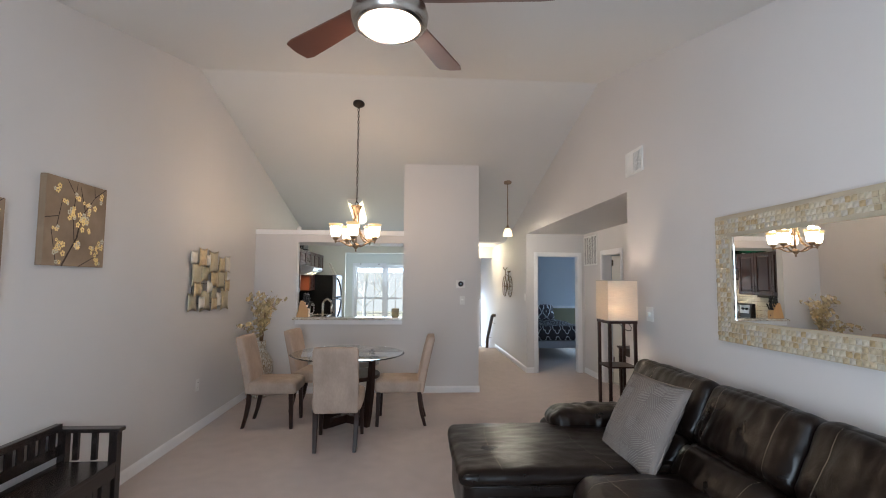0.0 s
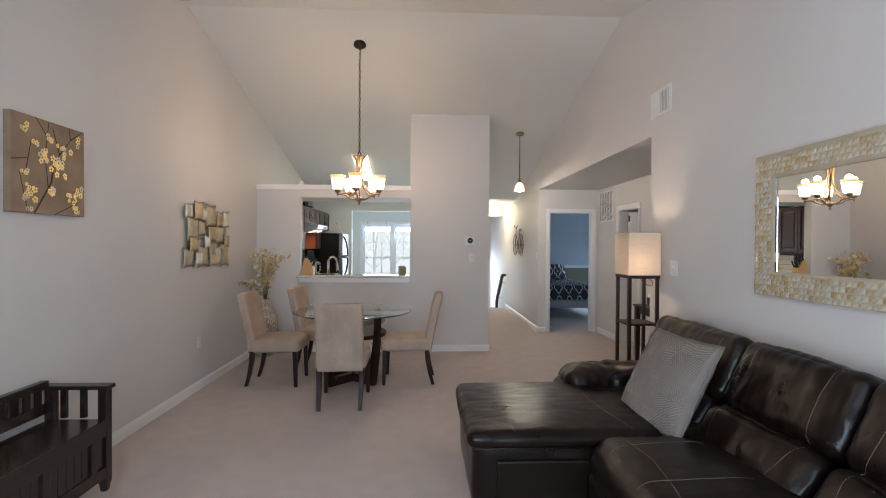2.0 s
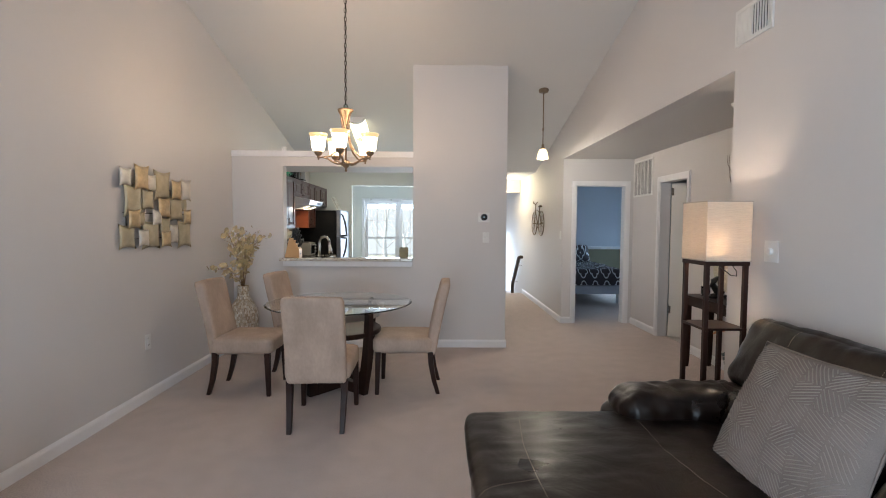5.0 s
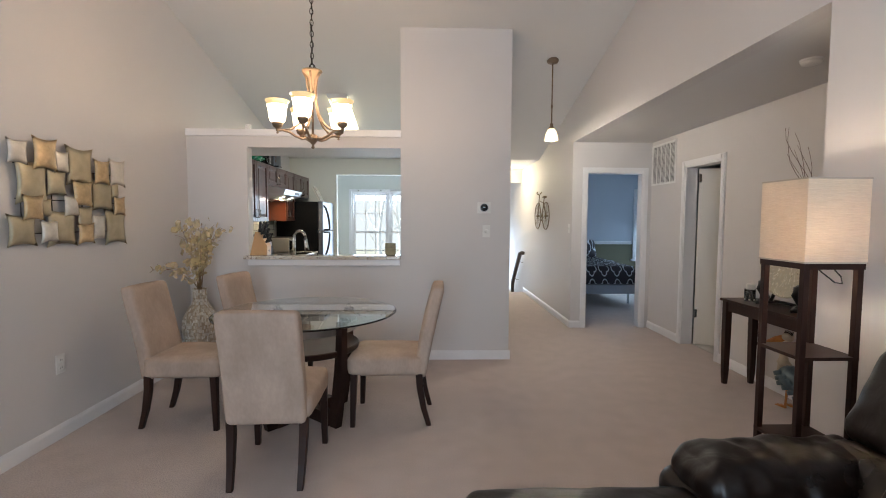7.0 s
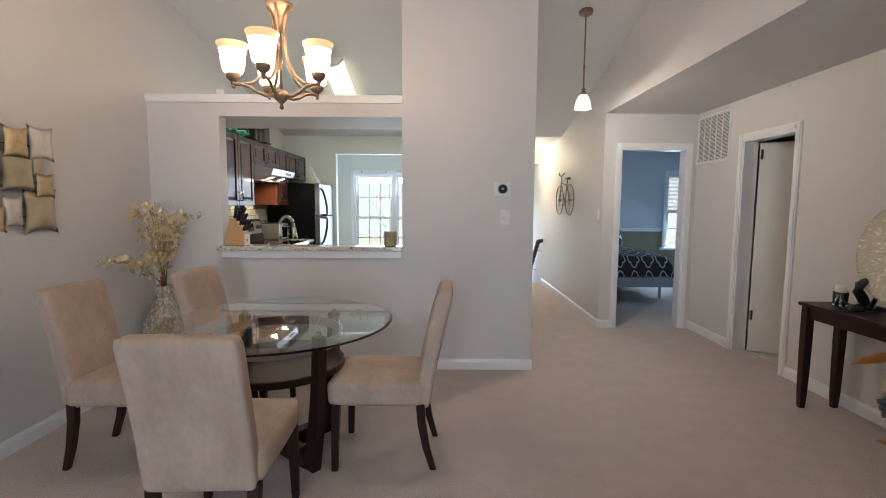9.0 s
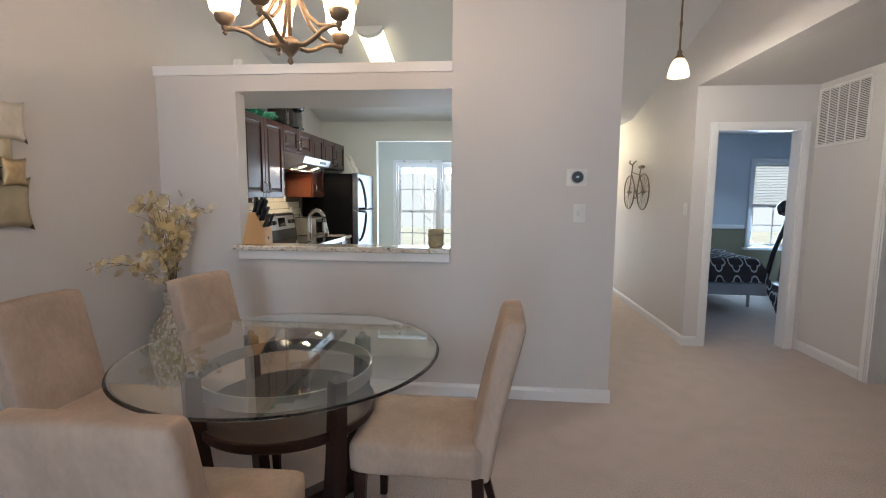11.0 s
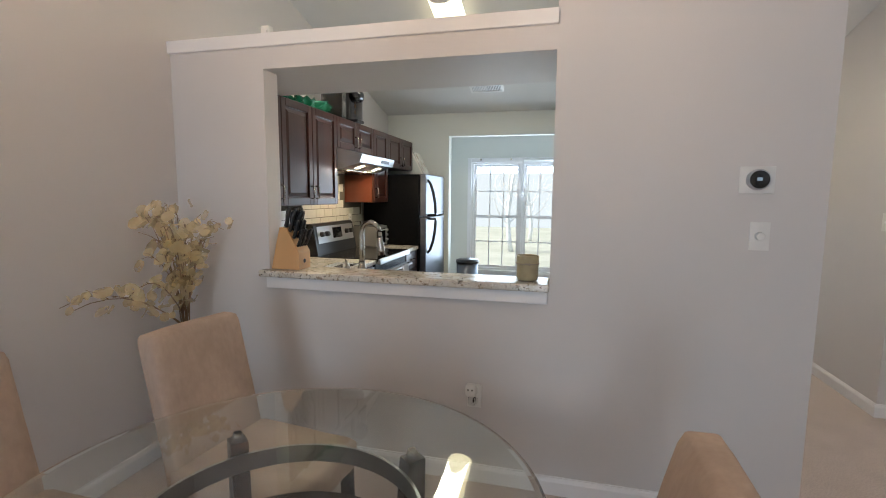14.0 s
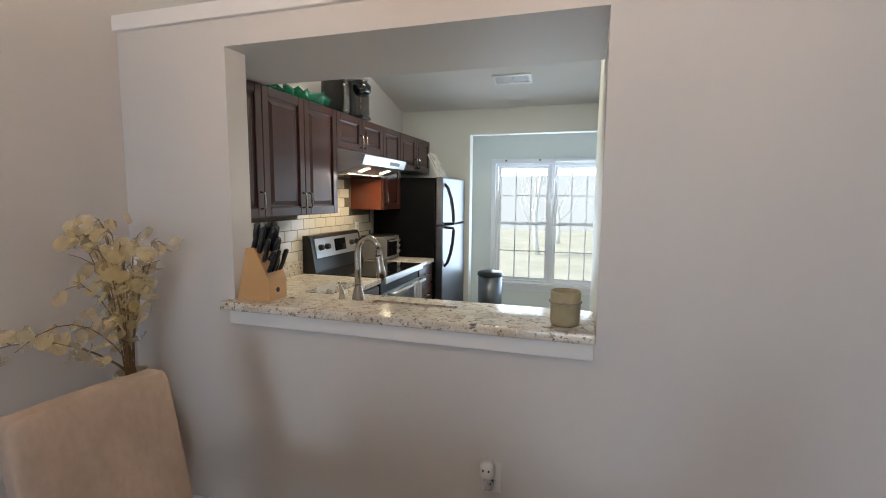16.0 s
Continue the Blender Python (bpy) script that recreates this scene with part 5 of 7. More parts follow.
part("cord", tube([(LX, LY, 1.222), (LX + 0.02, LY - 0.04, 1.18), (LX + 0.06, LY - 0.06, 1.14), (LX + 0.10, LY - 0.05, 1.135), (LX + 0.12, LY - 0.02, 1.16), (LX + 0.11, LY + 0.02, 1.20), (LX + 0.08, LY + 0.05, 1.222)], 0.003, 6), BLACK, fl)
lamp("floor_lamp_bulb", "POINT", (LX, LY, 1.335), 12, (1.0, 0.82, 0.64), 0.035)

# mirror with shell mosaic frame
MY0, MY1, MZ0, MZ1, MW = 1.45, 2.885, 1.185, 1.965, 0.135
mi = thing("wall_mirror", (XR, 2.1, 1.2), "large wall mirror in a cream shell mosaic frame", "mirror")
bm = box(XR - 0.03, XR, MY0, MY0 + MW, MZ0, MZ1)
box(XR - 0.03, XR, MY1 - MW, MY1, MZ0, MZ1, bm=bm)
box(XR - 0.03, XR, MY0 + MW, MY1 - MW, MZ0, MZ0 + MW, bm=bm)
box(XR - 0.03, XR, MY0 + MW, MY1 - MW, MZ1 - MW, MZ1, bm=bm)
fr = part("frame", bm, material("mosaic_grout", (0.45, 0.38, 0.28), rough=0.8), mi)
part("mirror_glass", box(XR - 0.02, XR - 0.012, MY0 + MW, MY1 - MW, MZ0 + MW, MZ1 - MW), MIRROR, mi, "clear mirror glass")
part("bevel_strip", box(XR - 0.0235, XR - 0.02, MY1 - MW - 0.02, MY1 - MW - 0.003, MZ0 + MW, MZ1 - MW, 0.001), MIRROR, mi)
CAPIZ = island_tones("capiz_tile", [(0.56, 0.48, 0.35), (0.50, 0.40, 0.26), (0.60, 0.54, 0.43), (0.54, 0.45, 0.32), (0.47, 0.35, 0.20), (0.57, 0.51, 0.40), (0.54, 0.49, 0.42)], 0.25, 0.1, 0.15, 30, per_object=True, coat=0.3)
rnd = random.Random(4)
tile_me = []
for k in range(6):
    bm = puff((0.008, 0.028, 0.026), 0.003, (0.001, 0, 0), 1)
    for v in bm.verts:
        v.co += Vector((0, rnd.uniform(-1, 1), rnd.uniform(-1, 1))) * 0.0022
    me = bpy.data.meshes.new("tile")
    bmesh.ops.recalc_face_normals(bm, faces=bm.faces[:])
    bm.to_mesh(me)
    bm.free()
    me.materials.append(CAPIZ)
    tile_me.append(me)
TILES = []
for ring in range(int((MZ1 - MZ0) / 0.031) + 1):
    z = MZ0 + 0.016 + ring * 0.0302
    if z > MZ1 - 0.01:
        break
    y = MY1 - 0.016
    while y > MY0 + 0.01:
        inside = MY0 + MW - 0.008 < y < MY1 - MW + 0.008 and MZ0 + MW - 0.008 < z < MZ1 - MW + 0.008
        if not inside:
            TILES.append((y + rnd.uniform(-0.003, 0.003), z + rnd.uniform(-0.002, 0.002)))
        y -= rnd.uniform(0.027, 0.036)

# ---- kitchen ----


def granite(name):
    m = bpy.data.materials.new(name)
    m.use_nodes = True
    t = m.node_tree
    b = t.nodes["Principled BSDF"]
    b.inputs["Roughness"].default_value = 0.1
    co = t.nodes.new("ShaderNodeTexCoord")
    base = (0.72, 0.68, 0.61, 1)
    prev = None
    for scale, lo, hi, colour, detail in ((9, 0.40, 0.62, (0.56, 0.49, 0.40, 1), 4), (38, 0.56, 0.62, (0.32, 0.25, 0.18, 1), 5), (70, 0.60, 0.64, (0.055, 0.045, 0.04, 1), 4), (24, 0.63, 0.67, (0.09, 0.07, 0.06, 1), 6), (120, 0.58, 0.66, (0.78, 0.74, 0.68, 1), 2)):
        n = t.nodes.new("ShaderNodeTexNoise")
        n.inputs["Scale"].default_value = scale
        n.inputs["Detail"].default_value = detail
        n.inputs["Roughness"].default_value = 0.65
        t.links.new(co.outputs["Object"], n.inputs[0])
        mr = t.nodes.new("ShaderNodeMapRange")
        mr.inputs[1].default_value, mr.inputs[2].default_value = lo, hi
        t.links.new(n.outputs[0], mr.inputs[0])
        mx = t.nodes.new("ShaderNodeMix")
        mx.data_type = "RGBA"
        t.links.new(mr.outputs[0], mx.inputs[0])
        if prev is None:
            mx.inputs[6].default_value = base
        else:
            t.links.new(prev, mx.inputs[6])
        mx.inputs[7].default_value = colour
        prev = mx.outputs[2]
    t.links.new(prev, b.inputs["Base Color"])
    return m


GRANITE = granite("speckled_granite")
led = tagged(part("pass_through_counter", box(-1.645, -0.132, 6.598, 6.815, 1.0, 1.036, 0.010, seg=3), GRANITE), "cream speckled granite ledge on the half wall", "counter")
structure("trim_ledge_apron", box(-1.612, -0.138, 6.622, 6.65, 0.94, 1.0, 0.004), TRIM, "white apron board under the granite ledge")
cab = thing("base_cabinet", (-1.0, 7.15, 0), "cherry base cabinets under the sink counter", "cabinet")
part("body", box(-1.53, -0.14, 6.78, 7.42, 0.02, 0.878), CHERRY, cab)
cab = thing("base_cabinet", (-1.86, 7.3, 0), "cherry corner base cabinet beside the range", "cabinet")
part("body", box(-2.175, -1.56, 6.78, 7.965, 0.02, 0.878), CHERRY, cab)
for y0, y1 in ((7.47, 7.955),):
    part("drawer", box(-1.56, -1.542, y0, y1, 0.72, 0.86, 0.004), CHERRY, cab)
    part("door", box(-1.56, -1.542, y0, y1, 0.13, 0.7, 0.004), CHERRY, cab)
cab = thing("drawer_cabinet", (-1.86, 8.92, 0), "cherry drawer cabinet between range and refrigerator", "cabinet")
part("body", box(-2.175, -1.56, 8.745, 9.115, 0.02, 0.878), CHERRY, cab)
for i in range(4):
    z = 0.705 - 0.185 * i
    dr = part("drawer", box(-1.56, -1.542, 8.755, 9.105, z, z + 0.165, 0.004), CHERRY, cab)
    part("handle", tube([(-1.542, 8.885, z + 0.09), (-1.515, 8.89, z + 0.09), (-1.512, 8.93, z + 0.09), (-1.515, 8.97, z + 0.09), (-1.542, 8.975, z + 0.09)], 0.0045, 7), NICKEL, dr, "brushed nickel handle", smooth=True)
ct = thing("kitchen_counter", (-1.6, 7.2, 0.88), "speckled granite counter with sink cut-out", "counter")
bm = box(-2.178, -1.53, 6.78, 7.968, 0.88, 0.915, 0.006)
part("side_slab", bm, GRANITE, ct)
bm = box(-1.53, -1.27, 6.78, 7.46, 0.88, 0.9151)
box(-0.80, -0.134, 6.78, 7.46, 0.88, 0.9151, bm=bm)
box(-1.27, -0.80, 6.78, 6.93, 0.88, 0.9151, bm=bm)
box(-1.27, -0.80, 7.335, 7.46, 0.88, 0.9151, bm=bm)
part("sink_slab", bm, GRANITE, ct)
part("splash", box(-2.178, -2.158, 6.8, 7.968, 0.916, 1.015, 0.003), GRANITE, ct)
ct2 = tagged(part("kitchen_counter", box(-2.178, -1.53, 8.742, 9.118, 0.88, 0.915, 0.006), GRANITE), "short granite counter beside the refrigerator", "counter")
sk = thing("kitchen_sink", (-1.03, 7.13, 0.7), "stainless undermount kitchen sink", "sink")
bm = box(-1.285, -1.27, 6.915, 7.35, 0.7, 0.879)
box(-0.80, -0.785, 6.915, 7.35, 0.7, 0.879, bm=bm)
box(-1.27, -0.80, 6.915, 6.93, 0.7, 0.879, bm=bm)
box(-1.27, -0.80, 7.335, 7.35, 0.7, 0.879, bm=bm)
part("bowl", bm, STEEL, sk)
part("bottom", box(-1.27, -0.80, 6.93, 7.335, 0.69, 0.7), STEEL, sk)
fc = thing("kitchen_faucet", (-1.36, 7.3, 0.915), "brushed nickel gooseneck pull-down faucet", "faucet")
FXK, FYK = -1.36, 7.3
part("base", lathe([(0.034, 0.915), (0.034, 0.922), (0.03, 0.95), (0.022, 0.985), (0.02, 1.0)], (FXK, FYK, 0), 24), NICKEL, fc, smooth=True)
part("neck", tube([(FXK, FYK, 0.98), (FXK, FYK, 1.1), (FXK, FYK, 1.18)] + [(FXK + 0.065 - 0.065 * math.cos(math.pi * k / 10), FYK - 0.01 * k / 10, 1.18 + 0.082 * math.sin(math.pi * k / 10)) for k in range(1, 10)], [0.018] * 3 + [0.016] * 9, 14), NICKEL, fc, smooth=True)
part("spray_head", tube([(FXK + 0.128, FYK - 0.01, 1.20), (FXK + 0.132, FYK - 0.01, 1.15), (FXK + 0.14, FYK - 0.01, 1.09), (FXK + 0.145, FYK - 0.01, 1.05)], [0.017, 0.0185, 0.024, 0.027], 16), NICKEL, fc, smooth=True)
part("joint_ring", tube([(FXK + 0.1285, FYK - 0.01, 1.172), (FXK + 0.129, FYK - 0.01, 1.165)], 0.0195, 16), BLACK, fc)
part("handle", tube([(FXK - 0.10, FYK + 0.0, 0.915), (FXK - 0.10, FYK, 0.955), (FXK - 0.112, FYK, 0.985), (FXK - 0.115, FYK, 1.01)], [0.018, 0.015, 0.010, 0.007], 12), NICKEL, fc, smooth=True)
cb = thing("glass_cutting_board", (-1.62, 7.55, 0.916), "clear glass cutting board with grip holes", "board")
part("board", box(-1.75, -1.57, 7.38, 7.72, 0.917, 0.921), CLEAR, cb).visible_shadow = False

# wall cabinets


def panel_door(parent, y0, y1, z0, z1, hand, short=False):
    """A raised-panel door on the face at x = XF; hand: the side of its pull along y."""
    XF = -1.862
    bm = bmesh.new()
    w = 0.052
    for a, b, c, d in ((y0, y0 + w, z0, z1), (y1 - w, y1, z0, z1), (y0 + w, y1 - w, z0, z0 + w), (y0 + w, y1 - w, z1 - w, z1)):
        box(XF - 0.02, XF, a, b, c, d, 0.003, bm=bm, seg=1)
    dr = part("door", bm, CHERRY, parent)
    bm = bmesh.new()
    rows = []
    for inset, x in ((0.0, XF - 0.012), (0.008, XF - 0.014), (0.012, XF - 0.014), (0.034, XF - 0.003), (0.036, XF - 0.003)):
        a, b, c, d = y0 + w + inset, y1 - w - inset, z0 + w + inset, z1 - w - inset
        rows.append([bm.verts.new((x, u, v)) for u, v in ((a, c), (b, c), (b, d), (a, d))])
    for p, q in zip(rows, rows[1:]):
        for k in range(4):
            bm.faces.new((p[k], p[(k + 1) % 4], q[(k + 1) % 4], q[k]))
    bm.faces.new(rows[-1])
    part("raised_panel", bm, CHERRY, dr)
    yh = y1 - 0.03 if hand > 0 else y0 + 0.03
    zh = z0 + 0.09 if not short else z0 + 0.075
    part("handle", tube([(XF, yh, zh - 0.045), (XF + 0.026, yh, zh - 0.042), (XF + 0.03, yh, zh), (XF + 0.026, yh, zh + 0.042), (XF, yh, zh + 0.045)], [0.006, 0.0045, 0.0045, 0.0045, 0.006], 8), NICKEL, dr, "brushed nickel pull", smooth=True)


def wall_cabinet(y0, y1, z0, z1, doors, label, short=False, side=None, stay=0):
    c = thing("wall_cabinet", (-2.02, (y0 + y1) / 2, z0), label, "cabinet", "kitchen wall cabinets")
    part("body", box(-2.178, -1.884, y0 + 0.001, y1 - 0.001, z0, z1, 0.001), CHERRY, c)
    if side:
        # lighter, redder cherry tone on the near side, up to z 1.63
        part("side_panel", box(-2.178, -1.884, y0 - 0.003, y0, z0 + 0.002, 1.63), side, c, "cabinet side in a lighter, redder cherry tone")
    n = doors
    w = (y1 - y0) / n
    for i in range(n):
        hand = (1 if i == 0 else -1) if n == 2 else stay
        panel_door(c, y0 + w * i + 0.002, y0 + w * (i + 1) - 0.002, z0 + 0.004, z1 - 0.004, hand, short)


wall_cabinet(6.8, 7.195, 1.36, 2.072, 1, "cherry wall cabinet with one raised-panel door", stay=1)
wall_cabinet(7.195, 7.972, 1.36, 2.072, 2, "cherry wall cabinet with two raised-panel doors")
wall_cabinet(7.972, 8.732, 1.815, 2.072, 2, "short cherry cabinet over the range hood", True)
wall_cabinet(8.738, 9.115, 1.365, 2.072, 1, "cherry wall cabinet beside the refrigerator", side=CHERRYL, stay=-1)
wall_cabinet(9.118, 9.94, 1.73, 2.072, 2, "short cherry cabinet over the refrigerator", True)

hd = thing("range_hood", (-1.92, 8.35, 1.64), "stainless range hood with two lit lamps", "hood")
part("canopy", prism([(-2.178, 1.645), (-1.84, 1.645), (-1.672, 1.70), (-1.648, 1.765), (-1.665, 1.772), (-1.85, 1.812), (-2.178, 1.812)], "y", 7.978, 8.728), STEEL, hd)
bm = prism([(-1.664, 1.7195), (-1.6605, 1.7185), (-1.6515, 1.7435), (-1.655, 1.7445)], "y", 8.42, 8.60)
part("control_strip", bm, BLACK, hd, "black control strip")
for y in (8.17, 8.53):
    part("lamp_lens", prism([(-1.79, 1.6605), (-1.72, 1.6835), (-1.721, 1.680), (-1.791, 1.657)], "y", y - 0.028, y + 0.028), HOODGLOW, hd, "lit lens")
    lamp("hood_lamp", "AREA", (-1.76, y, 1.655), 2.0, (1.0, 0.78, 0.5), 0.04, target=(-1.85, y, 0.9))
part("filter", box(-2.12, -1.82, 8.05, 8.66, 1.638, 1.644), NICKEL, hd)

rg = thing("kitchen_range", (-1.83, 8.355, 0), "stainless electric range with black glass top", "range")
part("body", box(-2.165, -1.545, 7.98, 8.735, 0.03, 0.895, 0.004), FRIDGEBLACK, rg)
part("cooktop", box(-2.12, -1.515, 7.977, 8.738, 0.895, 0.92, 0.006), GLOSSBLACK, rg, "black glass cooktop")
part("front_trim", box(-1.53, -1.5, 7.978, 8.737, 0.872, 0.918, 0.008), STEEL, rg)
part("oven_door", box(-1.545, -1.51, 7.985, 8.73, 0.22, 0.80, 0.006), STEEL, rg)
part("door_window", box(-1.512, -1.507, 8.1, 8.61, 0.35, 0.68, 0.002), GLOSSBLACK, rg, "dark oven window")
part("drawer_front", box(-1.545, -1.512, 7.985, 8.73, 0.05, 0.2, 0.006), STEEL, rg)
part("oven_handle", tube([(-1.51, 8.03, 0.79), (-1.465, 8.035, 0.795), (-1.46, 8.36, 0.795), (-1.465, 8.68, 0.795), (-1.51, 8.685, 0.79)], 0.013, 10), STEEL, rg, smooth=True)
part("backguard", prism([(-2.165, 0.9), (-2.06, 0.9), (-2.06, 0.93), (-2.10, 1.17), (-2.115, 1.19), (-2.165, 1.19)], "y", 7.98, 8.735), BLACK, rg)
part("control_panel", prism([(-2.074, 1.02), (-2.07, 1.022), (-2.092, 1.165), (-2.096, 1.163)], "y", 8.02, 8.7), STEEL, rg, "brushed steel control panel")
part("display", prism([(-2.0745, 1.05), (-2.0705, 1.052), (-2.086, 1.145), (-2.09, 1.143)], "y", 8.29, 8.46), GLOSSBLACK, rg, "dark digital display")
for y in (8.08, 8.17, 8.55, 8.64):
    part("knob", tube([(-2.083, y, 1.097), (-2.055, y, 1.101), (-2.05, y, 1.102)], [0.024, 0.021, 0.017], 16), BLACK, rg, "black control knob")
tw = thing("dish_towel", (-1.46, 8.45, 0.6), "white dish towel hung over oven handle", "towel")
bm = bmesh.new()
cols = []
for i in range(9):
    y = 8.37 + 0.14 * i / 8
    fold = 0.010 * math.sin(i * 1.9)
    cols.append([bm.verts.new((x + fold, y, z)) for x, z in ((-1.43, 0.48), (-1.435, 0.62), (-1.44, 0.74), (-1.443, 0.795), (-1.455, 0.813), (-1.468, 0.813), (-1.482, 0.795), (-1.484, 0.7), (-1.484, 0.56))])
for a, b in zip(cols, cols[1:]):
    for k in range(8):
        bm.faces.new((a[k], a[k + 1], b[k + 1], b[k]))
bmesh.ops.solidify(bm, geom=bm.faces[:], thickness=0.004)
part("cloth", bm, material("white_cotton", (0.68, 0.68, 0.70), (0.58, 0.58, 0.6), 20, 0.95, bump=0.2, bscale=200), tw, smooth=True)

fg = thing("refrigerator", (-1.8, 9.52, 0), "top-freezer refrigerator, black sides, stainless doors", "refrigerator")
part("body", box(-2.15, -1.53, 9.135, 9.92, 0.02, 1.655, 0.008), FRIDGEBLACK, fg, "black textured cabinet")
d1 = part("freezer_door", box(-1.525, -1.455, 9.135, 9.92, 1.22, 1.66, 0.012, seg=3), DARKSTEEL, fg, "stainless freezer door")
d2 = part("fresh_food_door", box(-1.525, -1.455, 9.135, 9.92, 0.06, 1.208, 0.012, seg=3), DARKSTEEL, fg, "stainless door")
part("handle", tube([(-1.456, 9.20, 1.60), (-1.425, 9.20, 1.56), (-1.395, 9.2, 1.47), (-1.375, 9.2, 1.36), (-1.368, 9.2, 1.26), (-1.372, 9.2, 1.235), (-1.456, 9.2, 1.232)], [0.012, 0.015, 0.016, 0.016, 0.015, 0.013, 0.011], 10), BLACK, d1, "curved black handle", smooth=True)
part("handle", tube([(-1.456, 9.20, 1.196), (-1.372, 9.20, 1.193), (-1.368, 9.2, 1.17), (-1.375, 9.2, 1.07), (-1.395, 9.2, 0.96), (-1.425, 9.2, 0.87), (-1.456, 9.2, 0.83)], [0.011, 0.013, 0.015, 0.016, 0.016, 0.015, 0.012], 10), BLACK, d2, "curved black handle", smooth=True)
part("kick_grille", box(-1.56, -1.53, 9.15, 9.91, 0.0, 0.055), BLACK, fg)
bk = thing("recipe_book", (-1.6, 9.3, 1.66), "white illustrated recipe book leaning on the refrigerator", "book")
lean_m = Matrix.Translation((-1.50, 9.30, 1.662)) @ Matrix.Rotation(radians(-27), 4, "Y")
part("cover", box(-0.006, 0.006, -0.105, 0.105, 0, 0.25, 0.002), material("printed_card", (0.55, 0.54, 0.50), (0.47, 0.46, 0.42), 30, 0.4), bk).matrix_basis = lean_m
PICT = island_tones("printed_photos", [(0.42, 0.36, 0.30), (0.5, 0.47, 0.40), (0.30, 0.24, 0.18), (0.45, 0.42, 0.38)], 0.4, bump=0.0)
bm = bmesh.new()
for cy, c_z, r in ((-0.06, 0.20, 0.035), (0.05, 0.21, 0.04), (-0.02, 0.12, 0.04), (0.07, 0.11, 0.03), (-0.07, 0.06, 0.03)):
    bm.faces.new([bm.verts.new((0.0075, cy + r * math.cos(k * 0.6283), c_z + r * math.sin(k * 0.6283))) for k in range(10)])
part("cover_pictures", bm, PICT, bk, "round food pictures").matrix_basis = lean_m
part("pages", box(-0.022, -0.006, -0.10, 0.10, 0.004, 0.242), CREAM, bk).matrix_basis = lean_m

tc = thing("trash_can", (-1.22, 10.2, 0), "stainless step trash can with black lid", "trash can")
part("body", lathe([(0.135, 0.02), (0.135, 0.61)], (-1.22, 10.2, 0), 36), DARKSTEEL, tc, smooth=True)
part("base_ring", lathe([(0.14, 0.0), (0.14, 0.03)], (-1.22, 10.2, 0), 36), BLACK, tc)
part("lid", lathe([(0.142, 0.60), (0.146, 0.615), (0.14, 0.64), (0.10, 0.652), (0.01, 0.655)], (-1.22, 10.2, 0), 36), BLACK, tc, "black plastic lid", smooth=True)

to = thing("toaster_oven", (-1.98, 8.93, 0.915), "stainless and black toaster oven on the counter", "toaster")
part("body", box(-2.12, -1.86, 8.79, 9.08, 0.925, 1.125, 0.012), material("toaster_enamel", (0.30, 0.29, 0.27), rough=0.35, metal=0.6), to)
part("top_cover", box(-2.115, -1.9, 8.8, 9.07, 1.125, 1.132, 0.003), BLACK, to)
part("front_glass", box(-1.862, -1.852, 8.8, 9.0, 0.95, 1.1, 0.003), GLOSSBLACK, to, "dark glass door")
for z in (0.98, 1.03, 1.08):
    part("knob", tube([(-1.86, 9.04, z), (-1.84, 9.04, z)], 0.013, 12), STEEL, to)
part("handle", tube([(-1.852, 8.82, 1.09), (-1.83, 8.825, 1.09), (-1.83, 8.975, 1.09), (-1.852, 8.98, 1.09)], 0.006, 8), STEEL, to, smooth=True)
for x in (-2.1, -1.88):
    for y in (8.81, 9.06):
        part("foot", lathe([(0.01, 0.915), (0.01, 0.926)], (x, y, 0), 10), BLACK, to)
outlet("wall_outlet", (-2.172, 8.83, 1.19), "x", 1, "white outlet on the tiled backsplash")
outlet("wall_outlet", (-2.172, 6.98, 1.19), "x", 1, "white outlet on the tiled backsplash")

cm = thing("coffee_maker", (-2.0, 8.36, 2.072), "black and silver pod coffee maker above the cabinets", "coffee maker")
part("water_tank", puff((0.20, 0.12, 0.27), 0.03, n=5, m=Matrix.Translation((-2.02, 8.235, 2.21))), glass("smoky_tank", (0.25, 0.26, 0.27), 0.1), cm, "smoky water tank", smooth=True)
part("body", puff((0.22, 0.17, 0.28), 0.03, (0, 0, 0.005), 6, m=Matrix.Translation((-2.02, 8.39, 2.214))), BLACK, cm, smooth=True)
part("brew_head", puff((0.14, 0.15, 0.10), 0.035, (0.01, 0, 0.01), 6, m=Matrix.Translation((-1.90, 8.39, 2.305))), GLOSSBLACK, cm, smooth=True)
part("silver_band", box(-2.0, -1.86, 8.472, 8.482, 2.09, 2.34, 0.003), STEEL, cm, "silver side band")
part("lid_handle", tube([(-1.98, 8.33, 2.362), (-1.86, 8.345, 2.368), (-1.83, 8.39, 2.366), (-1.86, 8.435, 2.368), (-1.98, 8.45, 2.362)], 0.010, 8), STEEL, cm, "silver lid handle", smooth=True)
for z in (2.17, 2.225):
    part("button", tube([(-1.912, 8.42, z), (-1.905, 8.42, z)], 0.018, 16), BRONZE, cm, "round lit button")
part("drip_tray", box(-1.92, -1.84, 8.32, 8.46, 2.072, 2.095, 0.004), BLACK, cm)

